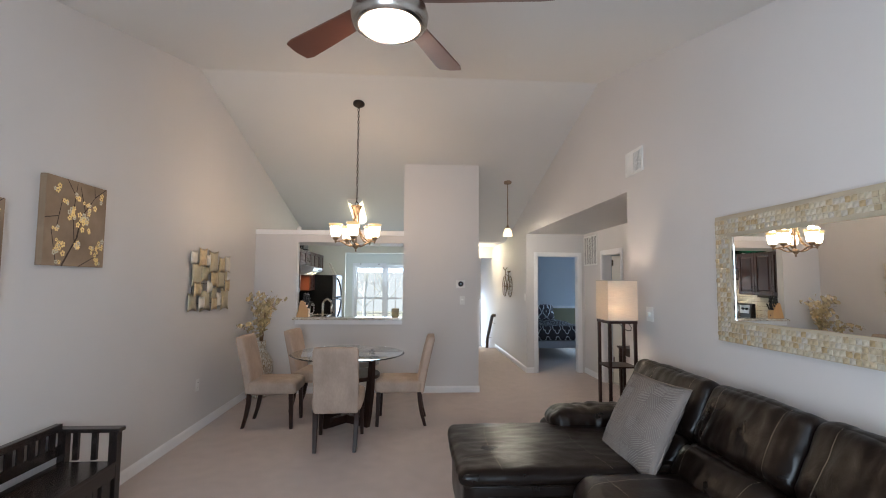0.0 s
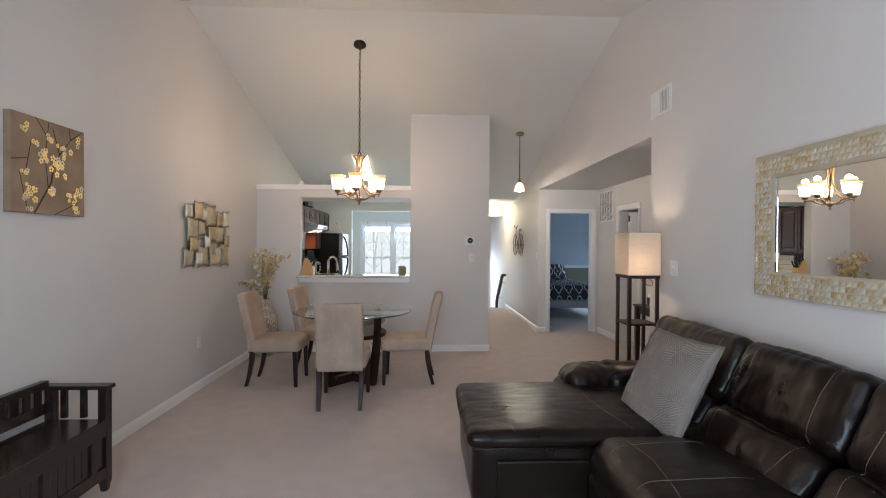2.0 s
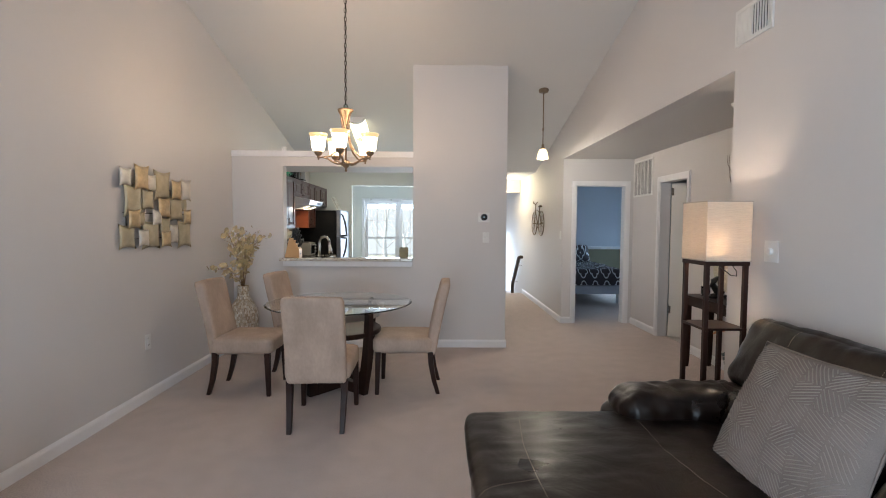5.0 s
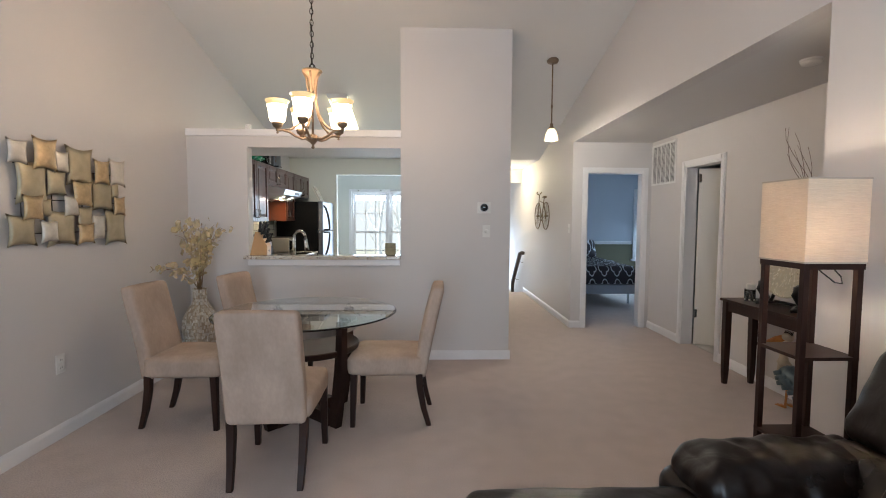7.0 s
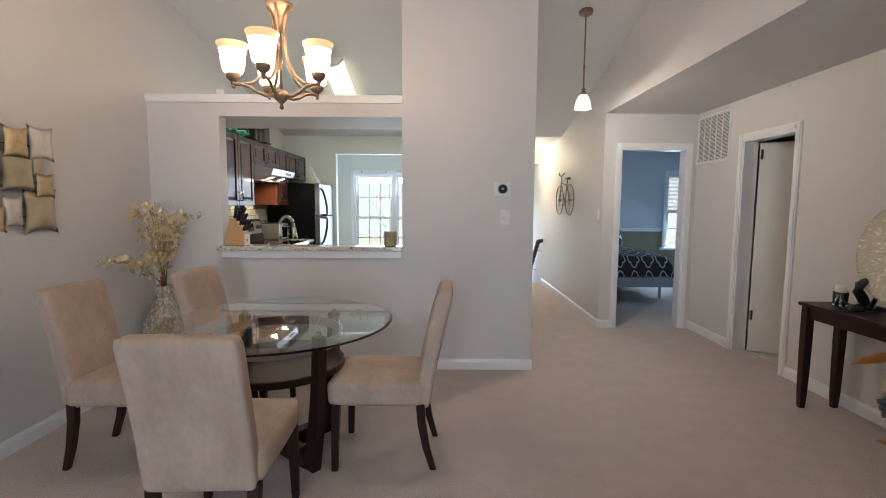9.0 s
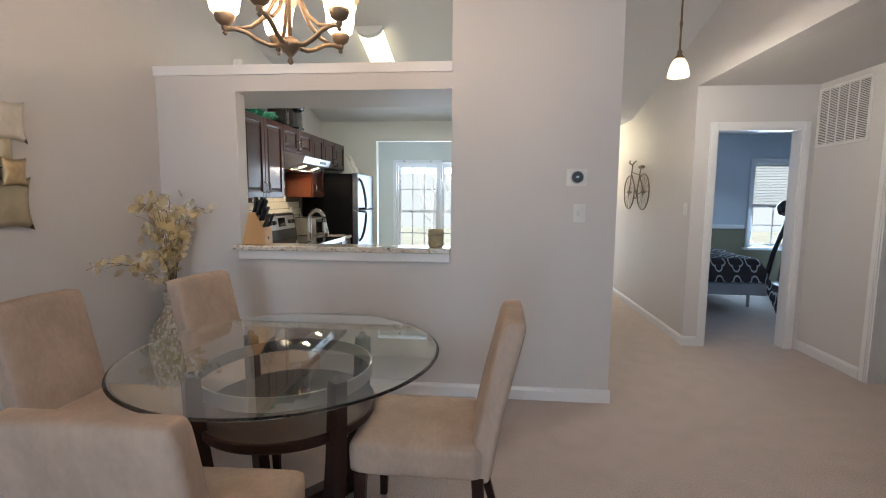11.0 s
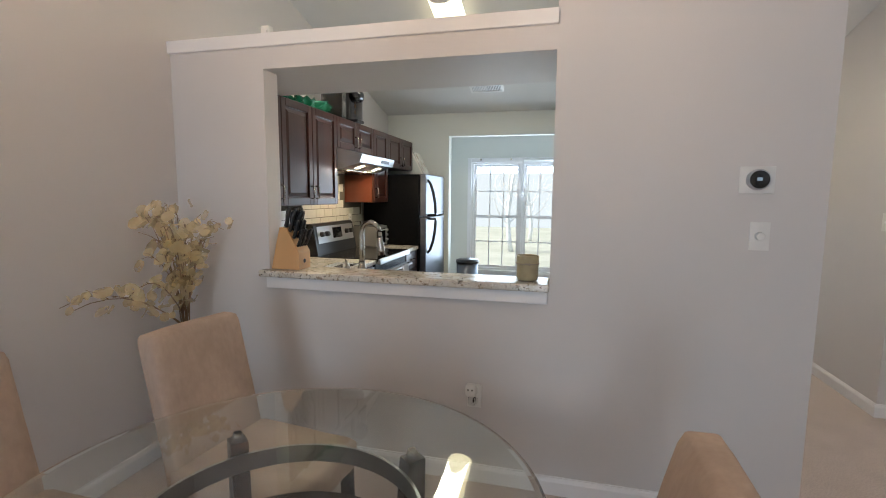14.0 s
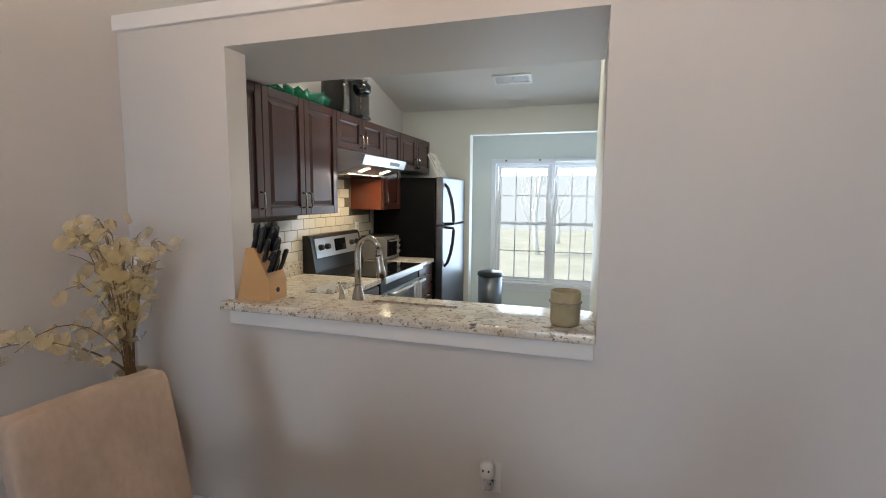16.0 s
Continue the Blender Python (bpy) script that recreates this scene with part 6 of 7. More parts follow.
gb = thing("green_glass_dish", (-2.0, 7.75, 2.072), "crumpled green glass dish on the cabinets", "dish")
bm = bmesh.new()
rings = []
for i, (r, h) in enumerate(((0.03, 0.006), (0.09, 0.01), (0.13, 0.045), (0.155, 0.085), (0.165, 0.115))):
    ring = []
    for k in range(40):
        a = 6.2832 * k / 40
        f = 1 + 0.22 * math.sin(k * 1.9) * i / 4 + 0.08 * math.sin(k * 0.8)
        ring.append(bm.verts.new((-2.0 + 0.75 * r * f * math.cos(a), 7.75 + 1.7 * r * f * math.sin(a), 2.074 + h * 0.58 + 0.018 * i / 4 * math.sin(k * 2.5))))
    rings.append(ring)
for a, b in zip(rings, rings[1:]):
    for k in range(40):
        bm.faces.new((a[k], a[(k + 1) % 40], b[(k + 1) % 40], b[k]))
bm.faces.new(rings[0])
bmesh.ops.solidify(bm, geom=bm.faces[:], thickness=0.005)
GREENG = material("green_art_glass", (0.02, 0.40, 0.20), (0.01, 0.28, 0.13), 12, 0.15)
GREENG.node_tree.nodes["Principled BSDF"].inputs["Transmission Weight"].default_value = 0.5
part("dish", bm, GREENG, gb, smooth=True)

# knife block on the ledge
kb = thing("knife_block", (-1.56, 6.76, 1.036), "blonde wooden knife block full of black knives", "knife block")
KY0, KY1 = 6.66, 6.775
part("block", prism([(-1.602, 1.0375), (-1.436, 1.0375), (-1.436, 1.128), (-1.508, 1.262), (-1.548, 1.262)], "y", KY0, KY1), BLONDE, kb)
part("badge", tube([(-1.436, KY0 + 0.055, 1.08), (-1.4345, KY0 + 0.055, 1.08)], 0.011, 16), BLACK, kb, "small oval maker's badge")
rows = [(-1.526, 1.258, 3, 0.125, 1.5), (-1.502, 1.244, 3, 0.12, 1.5), (-1.482, 1.208, 3, 0.105, 1.35), (-1.458, 1.164, 4, 0.10, 1.2)]
for x, z, n, ln, s in rows:
    for i in range(n):
        y = KY0 + 0.018 + (KY1 - KY0 - 0.036) * i / (n - 1) + 0.004 * math.sin(7 * i + x * 50)
        dx, dz = 0.42 + 0.13 * math.sin(i * 2.3 + x * 30), 0.90
        pts = [(x + dx * ln * s_, y, z - 0.004 + dz * ln * s_) for s_ in (0.0, 0.12, 0.4, 0.7, 0.92, 1.0)]
        pts = [(p[0] + 0.006 * math.sin(k * 1.2), p[1], p[2]) for k, p in enumerate(pts)]
        kn = part("knife", tube(pts, [0.0065 * s, 0.008 * s, 0.0075 * s, 0.009 * s, 0.0095 * s, 0.005 * s], 8), BLACK, kb, "black knife handle", smooth=True)
        for j in (1, 2, 3):
            part("rivet", tube([(pts[j][0], y - 0.0098 * s, pts[j][2]), (pts[j][0], y + 0.0098 * s, pts[j][2])], 0.0022, 6), NICKEL, kn)

cn = thing("candle_jar", (-0.237, 6.71, 1.036), "beige ribbed ceramic candle jar on the ledge", "candle")
part("jar", lathe([(0.042, 0.0005), (0.05, 0.006), (0.052, 0.02), (0.052, 0.075), (0.0545, 0.08), (0.0545, 0.086), (0.052, 0.09), (0.053, 0.118), (0.05, 0.121), (0.0465, 0.117), (0.046, 0.09), (0.045, 0.075)], (-0.237, 6.71, 1.036), 36), material("olive_ceramic", (0.40, 0.35, 0.22), (0.34, 0.29, 0.18), 30, 0.4, bump=0.25, bscale=130), cn, smooth=True)
part("wax", lathe([(0.046, 1.036 + 0.07), (0.005, 1.036 + 0.072)], (-0.237, 6.71, 0), 28), CREAM, cn, "pale wax")
part("twine", tube([(-0.237 + 0.0555 * math.cos(6.2832 * k / 30), 6.71 + 0.0555 * math.sin(6.2832 * k / 30), 1.036 + 0.083) for k in range(30)], 0.0022, 5, closed=True), STITCH, cn, "tan twine")
part("twine_bow", tube([(-0.237 + 0.018 * math.sin(k * 0.9), 6.71 - 0.058, 1.119 + 0.006 * math.sin(k * 2.1)) for k in range(9)], 0.002, 5), STITCH, cn)

# ceiling tube fixture in the kitchen, along the slope
ft = thing("kitchen_ceiling_light", (-0.985, 8.45, cz(8.45)), "long lit fluorescent fixture on the sloped ceiling", "light")
sl = math.atan(0.2516)
fm = Matrix.Translation((-0.985, 7.87, cz(7.87))) @ Matrix.Rotation(-sl, 4, "X")
arc = [(0.12 * math.cos(math.pi * k / 12), -0.085 * math.sin(math.pi * k / 12) - 0.004) for k in range(13)]
part("diffuser", prism(arc, "y", 0.05, 0.93), TUBEGLOW, ft, "lit ribbed diffuser", smooth=False).matrix_basis = fm
for a, b in ((0.0, 0.05), (0.93, 0.98)):
    part("end_cap", prism([(x * 1.04, z * 1.04) for x, z in arc], "y", a, b), PLASTIC, ft, "white end cap").matrix_basis = fm
part("pan", prism([(-0.125, -0.0005), (0.125, -0.0005), (0.125, -0.006), (-0.125, -0.006)], "y", 0.0, 0.98), PLASTIC, ft).matrix_basis = fm
lamp("kitchen_tube", "AREA", (-0.985, 8.34, cz(8.34) - 0.125), 13, (1.0, 0.95, 0.80), 0.2, 0.85, target=(-0.985, 8.2, 0))

# ---- hall ----
PX, PY = 1.465, 7.145
pz = cz(PY)
pn_ = thing("pendant_lamp", (PX, PY, 2.25), "bronze rod pendant with lit white glass shade", "lamp")
part("canopy", lathe([(0.012, pz - 0.035), (0.05, pz - 0.03), (0.062, pz - 0.012), (0.062, pz + 0.015)], (PX, PY, 0), 24), BRONZE, pn_, smooth=True)
part("rod", lathe([(0.007, 2.42), (0.007, pz - 0.02)], (PX, PY, 0), 10), BRONZE, pn_)
part("coupling", lathe([(0.011, 2.60), (0.011, 2.63)], (PX, PY, 0), 12), BRONZE, pn_)
part("holder", lathe([(0.03, 2.375), (0.034, 2.385), (0.02, 2.40), (0.014, 2.415), (0.02, 2.425), (0.008, 2.44)], (PX, PY, 0), 20), BRONZE, pn_, smooth=True)
part("glass_shade", lathe([(0.072, 2.25), (0.0735, 2.256), (0.07, 2.29), (0.058, 2.335), (0.042, 2.365), (0.028, 2.38), (0.024, 2.378), (0.038, 2.36), (0.054, 2.332), (0.066, 2.29), (0.069, 2.252)], (PX, PY, 0), 28), PENDGLOW, pn_, "lit white glass shade", smooth=True)
lamp("pendant_bulb", "POINT", (PX, PY, 2.235), 21, (1.0, 0.90, 0.76), 0.03)

BIKE = material("bronzed_bike_metal", (0.23, 0.17, 0.11), (0.14, 0.10, 0.065), 20, 0.45, 0.4)
bi = thing("bicycle_wall_art", (XR, 9.55, 1.25), "bronzed metal bicycle sculpture hung on hall wall", "sculpture")
bx = XR - 0.03
for yc in (9.28, 9.82):
    part("wheel_rim", tube([(bx, yc + 0.21 * math.cos(6.2832 * k / 32), 1.46 + 0.21 * math.sin(6.2832 * k / 32)) for k in range(32)], 0.007, 6, closed=True), BIKE, bi)
    part("hub", tube([(bx - 0.02, yc, 1.46), (bx + 0.028, yc, 1.46)], 0.016, 10), BIKE, bi)
    for k in range(14):
        a = 6.2832 * k / 14
        part("spoke", tube([(bx, yc, 1.46), (bx, yc + 0.205 * math.cos(a), 1.46 + 0.205 * math.sin(a))], 0.0022, 4), BIKE, bi)
for a, b in (((9.28, 1.46), (9.52, 1.43)), ((9.28, 1.46), (9.42, 1.66)), ((9.52, 1.43), (9.40, 1.74)), ((9.52, 1.43), (9.74, 1.68)), ((9.42, 1.66), (9.72, 1.71)), ((9.82, 1.46), (9.72, 1.80))):
    part("frame_bar", tube([(bx, *a), (bx, *b)], 0.0075, 7), BIKE, bi)
part("saddle", puff((0.05, 0.13, 0.028), 0.012, (0, 0, 0.006), 4, m=Matrix.Translation((bx, 9.38, 1.755))), BIKE, bi, smooth=True)
part("handlebar", tube([(bx - 0.05, 9.66, 1.845), (bx - 0.04, 9.74, 1.83), (bx, 9.73, 1.80), (bx + 0.02, 9.74, 1.83), (bx + 0.02, 9.66, 1.845)], 0.009, 7), BIKE, bi)
part("chainring", tube([(bx - 0.012, 9.52 + 0.05 * math.cos(6.2832 * k / 18), 1.43 + 0.05 * math.sin(6.2832 * k / 18)) for k in range(18)], 0.006, 6, closed=True), BIKE, bi)

hr = thing("handrail", (1.93, 11.3, 0.3), "dark wooden stair handrail on metal brackets", "handrail")
RAILW = material("handrail_wood", (0.085, 0.058, 0.042), (0.05, 0.034, 0.025), 8, 0.35)
part("rail", tube([(1.955, 10.93, 0.765), (1.90, 10.95, 0.765), (1.885, 11.0, 0.75), (1.885, 11.72, 0.16), (1.885, 11.78, 0.06), (1.885, 11.78, -0.25)], [0.030, 0.036, 0.040, 0.040, 0.040, 0.036], 12), RAILW, hr, smooth=True)
for y, z in ((11.12, 0.62), (11.6, 0.22)):
    part("bracket", tube([(XR, y, z - 0.05), (1.93, y, z - 0.05), (1.887, y, z)], 0.007, 8), NICKEL, hr)

hl = thing("hall_ceiling_light", (1.45, 10.9, 2.4), "small hall ceiling lamp with a dark fitting", "light")
part("fitting", lathe([(0.05, 2.35), (0.06, 2.40)], (1.42, 10.9, 0), 20), BRONZE, hl)
part("shade", lathe([(0.01, 2.24), (0.055, 2.26), (0.07, 2.30), (0.05, 2.35)], (1.42, 10.9, 0), 24), PENDGLOW, hl, "lit glass bowl", smooth=True)
lamp("hall_bulb", "POINT", (1.42, 10.9, 2.2), 21, (1.0, 0.88, 0.60), 0.05)

# ---- alcove ----
co_ = thing("console_table", (2.82, 5.4, 0), "espresso wooden console table with tapered legs", "table")
TX0, TX1, TY0, TY1, TZ = 2.65, 2.96, 4.80, 5.975, 0.735
part("top", box(TX0, TX1, TY0, TY1, TZ - 0.022, TZ, 0.004), WOOD, co_)
part("front_apron", box(TX0 + 0.03, TX0 + 0.048, TY0 + 0.06, TY1 - 0.06, TZ - 0.105, TZ - 0.022), WOOD, co_)
part("back_apron", box(TX1 - 0.048, TX1 - 0.03, TY0 + 0.06, TY1 - 0.06, TZ - 0.105, TZ - 0.022), WOOD, co_)
for y in (TY0 + 0.035, TY1 - 0.05):
    part("side_apron", box(TX0 + 0.05, TX1 - 0.05, y, y + 0.018, TZ - 0.105, TZ - 0.022), WOOD, co_)
for x in (TX0 + 0.04, TX1 - 0.04):
    for y in (TY0 + 0.045, TY1 - 0.045):
        part("leg", square_leg([(x, y, 0), (x, y, 0.09), (x, y, 0.45), (x, y, TZ - 0.022)], [0.036, 0.046, 0.052, 0.055]), WOOD, co_)

pl = thing("decorative_plate", (2.86, 5.45, 0.80), "round pearly shell charger plate on black stand", "plate")
PEARL = island_tones("pearl_shell", [(0.74, 0.68, 0.52), (0.82, 0.77, 0.64), (0.66, 0.58, 0.42), (0.78, 0.74, 0.63), (0.88, 0.84, 0.74)], 0.28, 0.1, 0.05, coat=0.3)
pm = Matrix.Translation((2.87, 5.45, 1.135)) @ Matrix.Rotation(radians(11), 4, "Y") @ Matrix.Rotation(radians(-90), 4, "Y")
part("dish", lathe([(0.01, 0.0), (0.2, 0.003), (0.31, 0.014), (0.325, 0.02), (0.31, 0.008), (0.2, -0.004), (0.01, -0.006)], (0, 0, 0), 64), material("plate_base", (0.6, 0.55, 0.42), rough=0.4), pl, smooth=True).matrix_basis = pm
bm = bmesh.new()
rnd2 = random.Random(9)
for k in range(900):
    a = rnd2.uniform(0, 6.2832)
    r = 0.318 * math.sqrt(rnd2.random())
    ln, wd = rnd2.uniform(0.012, 0.028), rnd2.uniform(0.002, 0.005)
    h = 0.0045 + 0.0155 * max(0, (r - 0.19) / 0.135) ** 1.4 + rnd2.uniform(0, 0.0015)
    r0, r1 = r, min(0.322, r + ln)
    h1 = 0.0045 + 0.0155 * max(0, (r1 - 0.19) / 0.135) ** 1.4 + rnd2.uniform(0, 0.003)
    da = wd / max(r, 0.02)
    bm.faces.new([bm.verts.new((q * math.cos(b), q * math.sin(b), hh)) for q, b, hh in ((r0, a - da, h), (r1, a - da * 0.8, h1), (r1, a + da * 0.8, h1), (r0, a + da, h))])
o = part("shell_chips", bm, PEARL, pl, "radial pearl shell chips")
o.matrix_basis = pm
tagged(o, kind="stuff")
st = thing("plate_stand", (2.86, 5.45, TZ), "black scrolled wooden plate stand", "stand")
for y in (5.30, 5.66):
    scroll = [(2.76, y, 0.757), (2.80, y, 0.76), (2.822, y, 0.79), (2.80, y, 0.83), (2.775, y, 0.865), (2.782, y, 0.905), (2.81, y, 0.922), (2.828, y, 0.90)]
    part("scroll", tube(scroll, [0.022, 0.030, 0.032, 0.030, 0.029, 0.028, 0.027, 0.018], 12), BLACK, st, smooth=True)
    part("foot", tube([(2.74, y, 0.748), (2.80, y, 0.756), (2.93, y, 0.748)], [0.012, 0.015, 0.012], 8), BLACK, st, smooth=True)
    part("back_arm", tube([(2.86, y, 0.76), (2.93, y, 0.9), (2.95, y, 1.05)], [0.014, 0.012, 0.010], 8), BLACK, st)
part("crossbar", tube([(2.90, 5.30, 0.76), (2.90, 5.66, 0.76)], 0.012, 8), BLACK, st)

cj = thing("glass_candle_holder", (2.79, 5.80, TZ), "clear glass holder with a cream candle and shells", "candle")
part("glass", lathe([(0.036, 0.0005), (0.04, 0.004), (0.042, 0.1), (0.0405, 0.1), (0.038, 0.008), (0.005, 0.006)], (2.79, 5.80, TZ), 28), CLEAR, cj, smooth=True)
part("candle", lathe([(0.031, 0.01), (0.031, 0.135), (0.026, 0.142), (0.004, 0.139)], (2.79, 5.80, TZ), 24), CREAM, cj, "cream pillar candle", smooth=True)
for k in range(6):
    part("shell", puff((0.016, 0.02, 0.014), 0.006, n=2, m=Matrix.Translation((2.79 + 0.033 * math.cos(k), 5.80 + 0.033 * math.sin(k), TZ + 0.016))), SHELL, cj)

# pelican figure under the table: one plain mesh
def pelican():
    pieces = []
    BODY = material("blue_grey_metal", (0.085, 0.13, 0.155), (0.045, 0.07, 0.09), 18, 0.4, 0.3, bump=0.3, bscale=30)
    NECK = material("cream_metal", (0.58, 0.50, 0.38), (0.46, 0.38, 0.28), 18, 0.45, 0.1)
    BILL = material("orange_metal", (0.55, 0.22, 0.05), (0.42, 0.15, 0.03), 14, 0.45, 0.1)
    px = 2.84
    pieces.append((tube([(px, 5.47, 0.27), (px, 5.44, 0.25), (px, 5.38, 0.235), (px, 5.30, 0.205), (px, 5.22, 0.165), (px, 5.14, 0.12)], [0.03, 0.075, 0.095, 0.085, 0.055, 0.015], 16), BODY))
    pieces.append((tube([(px, 5.44, 0.28), (px, 5.475, 0.33), (px, 5.47, 0.39), (px, 5.44, 0.44), (px, 5.425, 0.49), (px, 5.44, 0.525)], [0.06, 0.04, 0.03, 0.026, 0.027, 0.02], 12), NECK))
    pieces.append((puff((0.062, 0.085, 0.06), 0.028, n=5, m=Matrix.Translation((px, 5.435, 0.525))), NECK))
    pieces.append((tube([(px, 5.47, 0.515), (px, 5.55, 0.475), (px, 5.64, 0.43), (px, 5.735, 0.375)], [0.022, 0.030, 0.022, 0.004], 10), BILL))
    for k in range(7):
        pieces.append((tube([(px, 5.40 + 0.012 * k, 0.545), (px, 5.385 + 0.012 * k, 0.575)], [0.006, 0.002], 5), IRON))
    for sx in (-1, 1):
        for row in range(3):
            for k in range(6):
                y = 5.41 - 0.045 * k - 0.012 * row
                z = 0.265 - 0.022 * k - 0.035 * row
                pieces.append((puff((0.012, 0.075, 0.032), 0.005, (0.003, 0, 0), 2, m=Matrix.Translation((px + sx * (0.088 - 0.006 * k - 0.004 * row), y, z)) @ Matrix.Rotation(radians(-24), 4, "X")), BODY))
        pieces.append((tube([(px + sx * 0.035, 5.37, 0.16), (px + sx * 0.035, 5.38, 0.08), (px + sx * 0.035, 5.385, 0.008)], [0.012, 0.008, 0.009], 8), BILL))
        for a in (-0.5, 0, 0.5):
            pieces.append((tube([(px + sx * 0.035, 5.38, 0.010), (px + sx * 0.035 + 0.05 * math.sin(a), 5.38 + 0.085 * math.cos(a), 0.006)], [0.009, 0.005], 6), BILL))
    me = bpy.data.meshes.new("pelican_figure")
    mats = []
    whole = bmesh.new()
    for bm_, mt in pieces:
        if mt not in mats:
            mats.append(mt)
        bmesh.ops.recalc_face_normals(bm_, faces=bm_.faces[:])
        base = [whole.verts.new(v.co) for v in bm_.verts]
        bm_.verts.index_update()
        for f_ in bm_.faces:
            nf = whole.faces.new([base[v.index] for v in f_.verts])
            nf.material_index = mats.index(mt)
            nf.smooth = True
        bm_.free()
    whole.to_mesh(me)
    whole.free()
    for mt in mats:
        me.materials.append(mt)
    return tagged(new("pelican_figure", me), "painted metal pelican with an orange bill", "figurine")


pelican()

tv = thing("twig_vase", (2.85, 5.02, TZ), "dark vase of curly twigs on the console", "vase")
part("vase", lathe([(0.045, 0.0), (0.06, 0.02), (0.07, 0.12), (0.05, 0.24), (0.035, 0.3), (0.04, 0.33), (0.03, 0.325), (0.025, 0.28)], (2.85, 5.02, TZ), 24), IRON, tv, smooth=True)
rnd = random.Random(21)
CURLY = material("red_brown_twig", (0.10, 0.045, 0.028), (0.06, 0.03, 0.02), 30, 0.7)
for k in range(7):
    dy = 0.17 + 0.028 * k
    top = rnd.uniform(1.86, 2.06)
    pts = []
    for i in range(14):
        s = i / 13
        pts.append((2.85 - 0.17 * s + 0.03 * math.sin(s * 9 + k * 1.7) + rnd.uniform(-0.006, 0.006), 5.02 + dy * s ** 0.9 + 0.028 * math.sin(s * 11 + k) * s, TZ + 0.25 + (top - TZ - 0.25) * s))
    part("twig", tube(pts, [0.0038 - 0.0002 * i for i in range(14)], 5), CURLY, tv)

# ---- bedroom ----


def trellis(name):
    m = bpy.data.materials.new(name)
    m.use_nodes = True
    t = m.node_tree
    b = t.nodes["Principled BSDF"]
    b.inputs["Roughness"].default_value = 0.85
    co = t.nodes.new("ShaderNodeTexCoord")
    sp = t.nodes.new("ShaderNodeSeparateXYZ")
    t.links.new(co.outputs["Object"], sp.inputs[0])

    def math_(op, a, c=None):
        n = t.nodes.new("ShaderNodeMath")
        n.operation = op
        for i, v in enumerate((a, c)):
            if v is None:
                continue
            if isinstance(v, (int, float)):
                n.inputs[i].default_value = v
            else:
                t.links.new(v, n.inputs[i])
        return n.outputs[0]
    run = math_("SUBTRACT", sp.outputs[1], sp.outputs[2])
    size = 0.205
    u, v = math_("DIVIDE", sp.outputs[0], size), math_("DIVIDE", run, size)
    ds = []
    for off in (0.0,):
        a = math_("ABSOLUTE", math_("SUBTRACT", math_("FRACT", math_("ADD", u, off)), 0.5))
        c = math_("ABSOLUTE", math_("SUBTRACT", math_("FRACT", math_("ADD", v, off)), 0.5))
        h1 = math_("SQRT", math_("ADD", math_("POWER", math_("SUBTRACT", a, 0.21), 2), math_("POWER", c, 2)))
        h2 = math_("SQRT", math_("ADD", math_("POWER", a, 2), math_("POWER", math_("SUBTRACT", c, 0.21), 2)))
        ds.append(math_("MINIMUM", h1, h2))
    d = ds[0]
    r = t.nodes.new("ShaderNodeValToRGB")
    r.color_ramp.interpolation = "CONSTANT"
    for i, (p, c) in enumerate(((0.0, (0.075, 0.065, 0.075)), (0.165, (0.72, 0.75, 0.80)), (0.19, (0.72, 0.75, 0.80)), (0.20, (0.72, 0.75, 0.80)), (0.235, (0.075, 0.065, 0.075)))):
        e = r.color_ramp.elements[i] if i < 2 else r.color_ramp.elements.new(p)
        e.position, e.color = p, (*c, 1)
    t.links.new(d, r.inputs[0])
    t.links.new(r.outputs[0], b.inputs["Base Color"])
    return m


TRELLIS = trellis("trellis_print_cotton")
bd = thing("bed", (2.85, 10.4, 0), "made bed on a pale platform base", "bed")
BASE = material("pale_blue_grey_base", (0.30, 0.32, 0.36), (0.26, 0.28, 0.32), 4, 0.6)
part("platform", box(2.13, 3.52, 9.45, 11.36, 0.215, 0.36, 0.01), BASE, bd)
part("mattress", puff((1.34, 1.76, 0.22), 0.05, (0, 0, 0.01), 6, m=Matrix.Translation((2.81, 10.47, 0.47))), PLASTIC, bd, smooth=True)
for x in (2.3, 3.49):
    for y in (9.79, 11.1):
        part("leg", lathe([(0.02, 0), (0.022, 0.215)], (x, y, 0), 12), STEEL, bd)
cf = thing("comforter", (2.83, 10.3, 0.6), "charcoal and white trellis print comforter", "comforter")
bm = bmesh.new()
NX, NY = 30, 30
grid = {}
for i in range(NX + 1):
    for j in range(NY + 1):
        s, q = i / NX, j / NY
        x = 2.14 + 1.6 * s
        y = 9.40 + 1.95 * q
        over = max(0.0, x - 3.48)
        z = 0.655 + 0.02 * noise.noise(Vector((x * 3, y * 3, 0))) - 0.06 * max(0, 0.25 - q)
        if over > 0:
            z -= over * 1.55
            x = 3.48 + over * 0.75 + 0.02 * math.sin(y * 14)
        if q < 0.08:
            z -= (0.08 - q) / 0.08 * 0.27 + (0.05 * over)
            y = 9.40 + 1.95 * 0.08 * (q / 0.08) * 0.6 + 0.06
        grid[i, j] = bm.verts.new((x, y, z))
for i in range(NX):
    for j in range(NY):
        bm.faces.new([grid[a] for a in ((i, j), (i + 1, j), (i + 1, j + 1), (i, j + 1))])
bmesh.ops.solidify(bm, geom=bm.faces[:], thickness=0.02)
part("cover", bm, TRELLIS, cf, smooth=True)
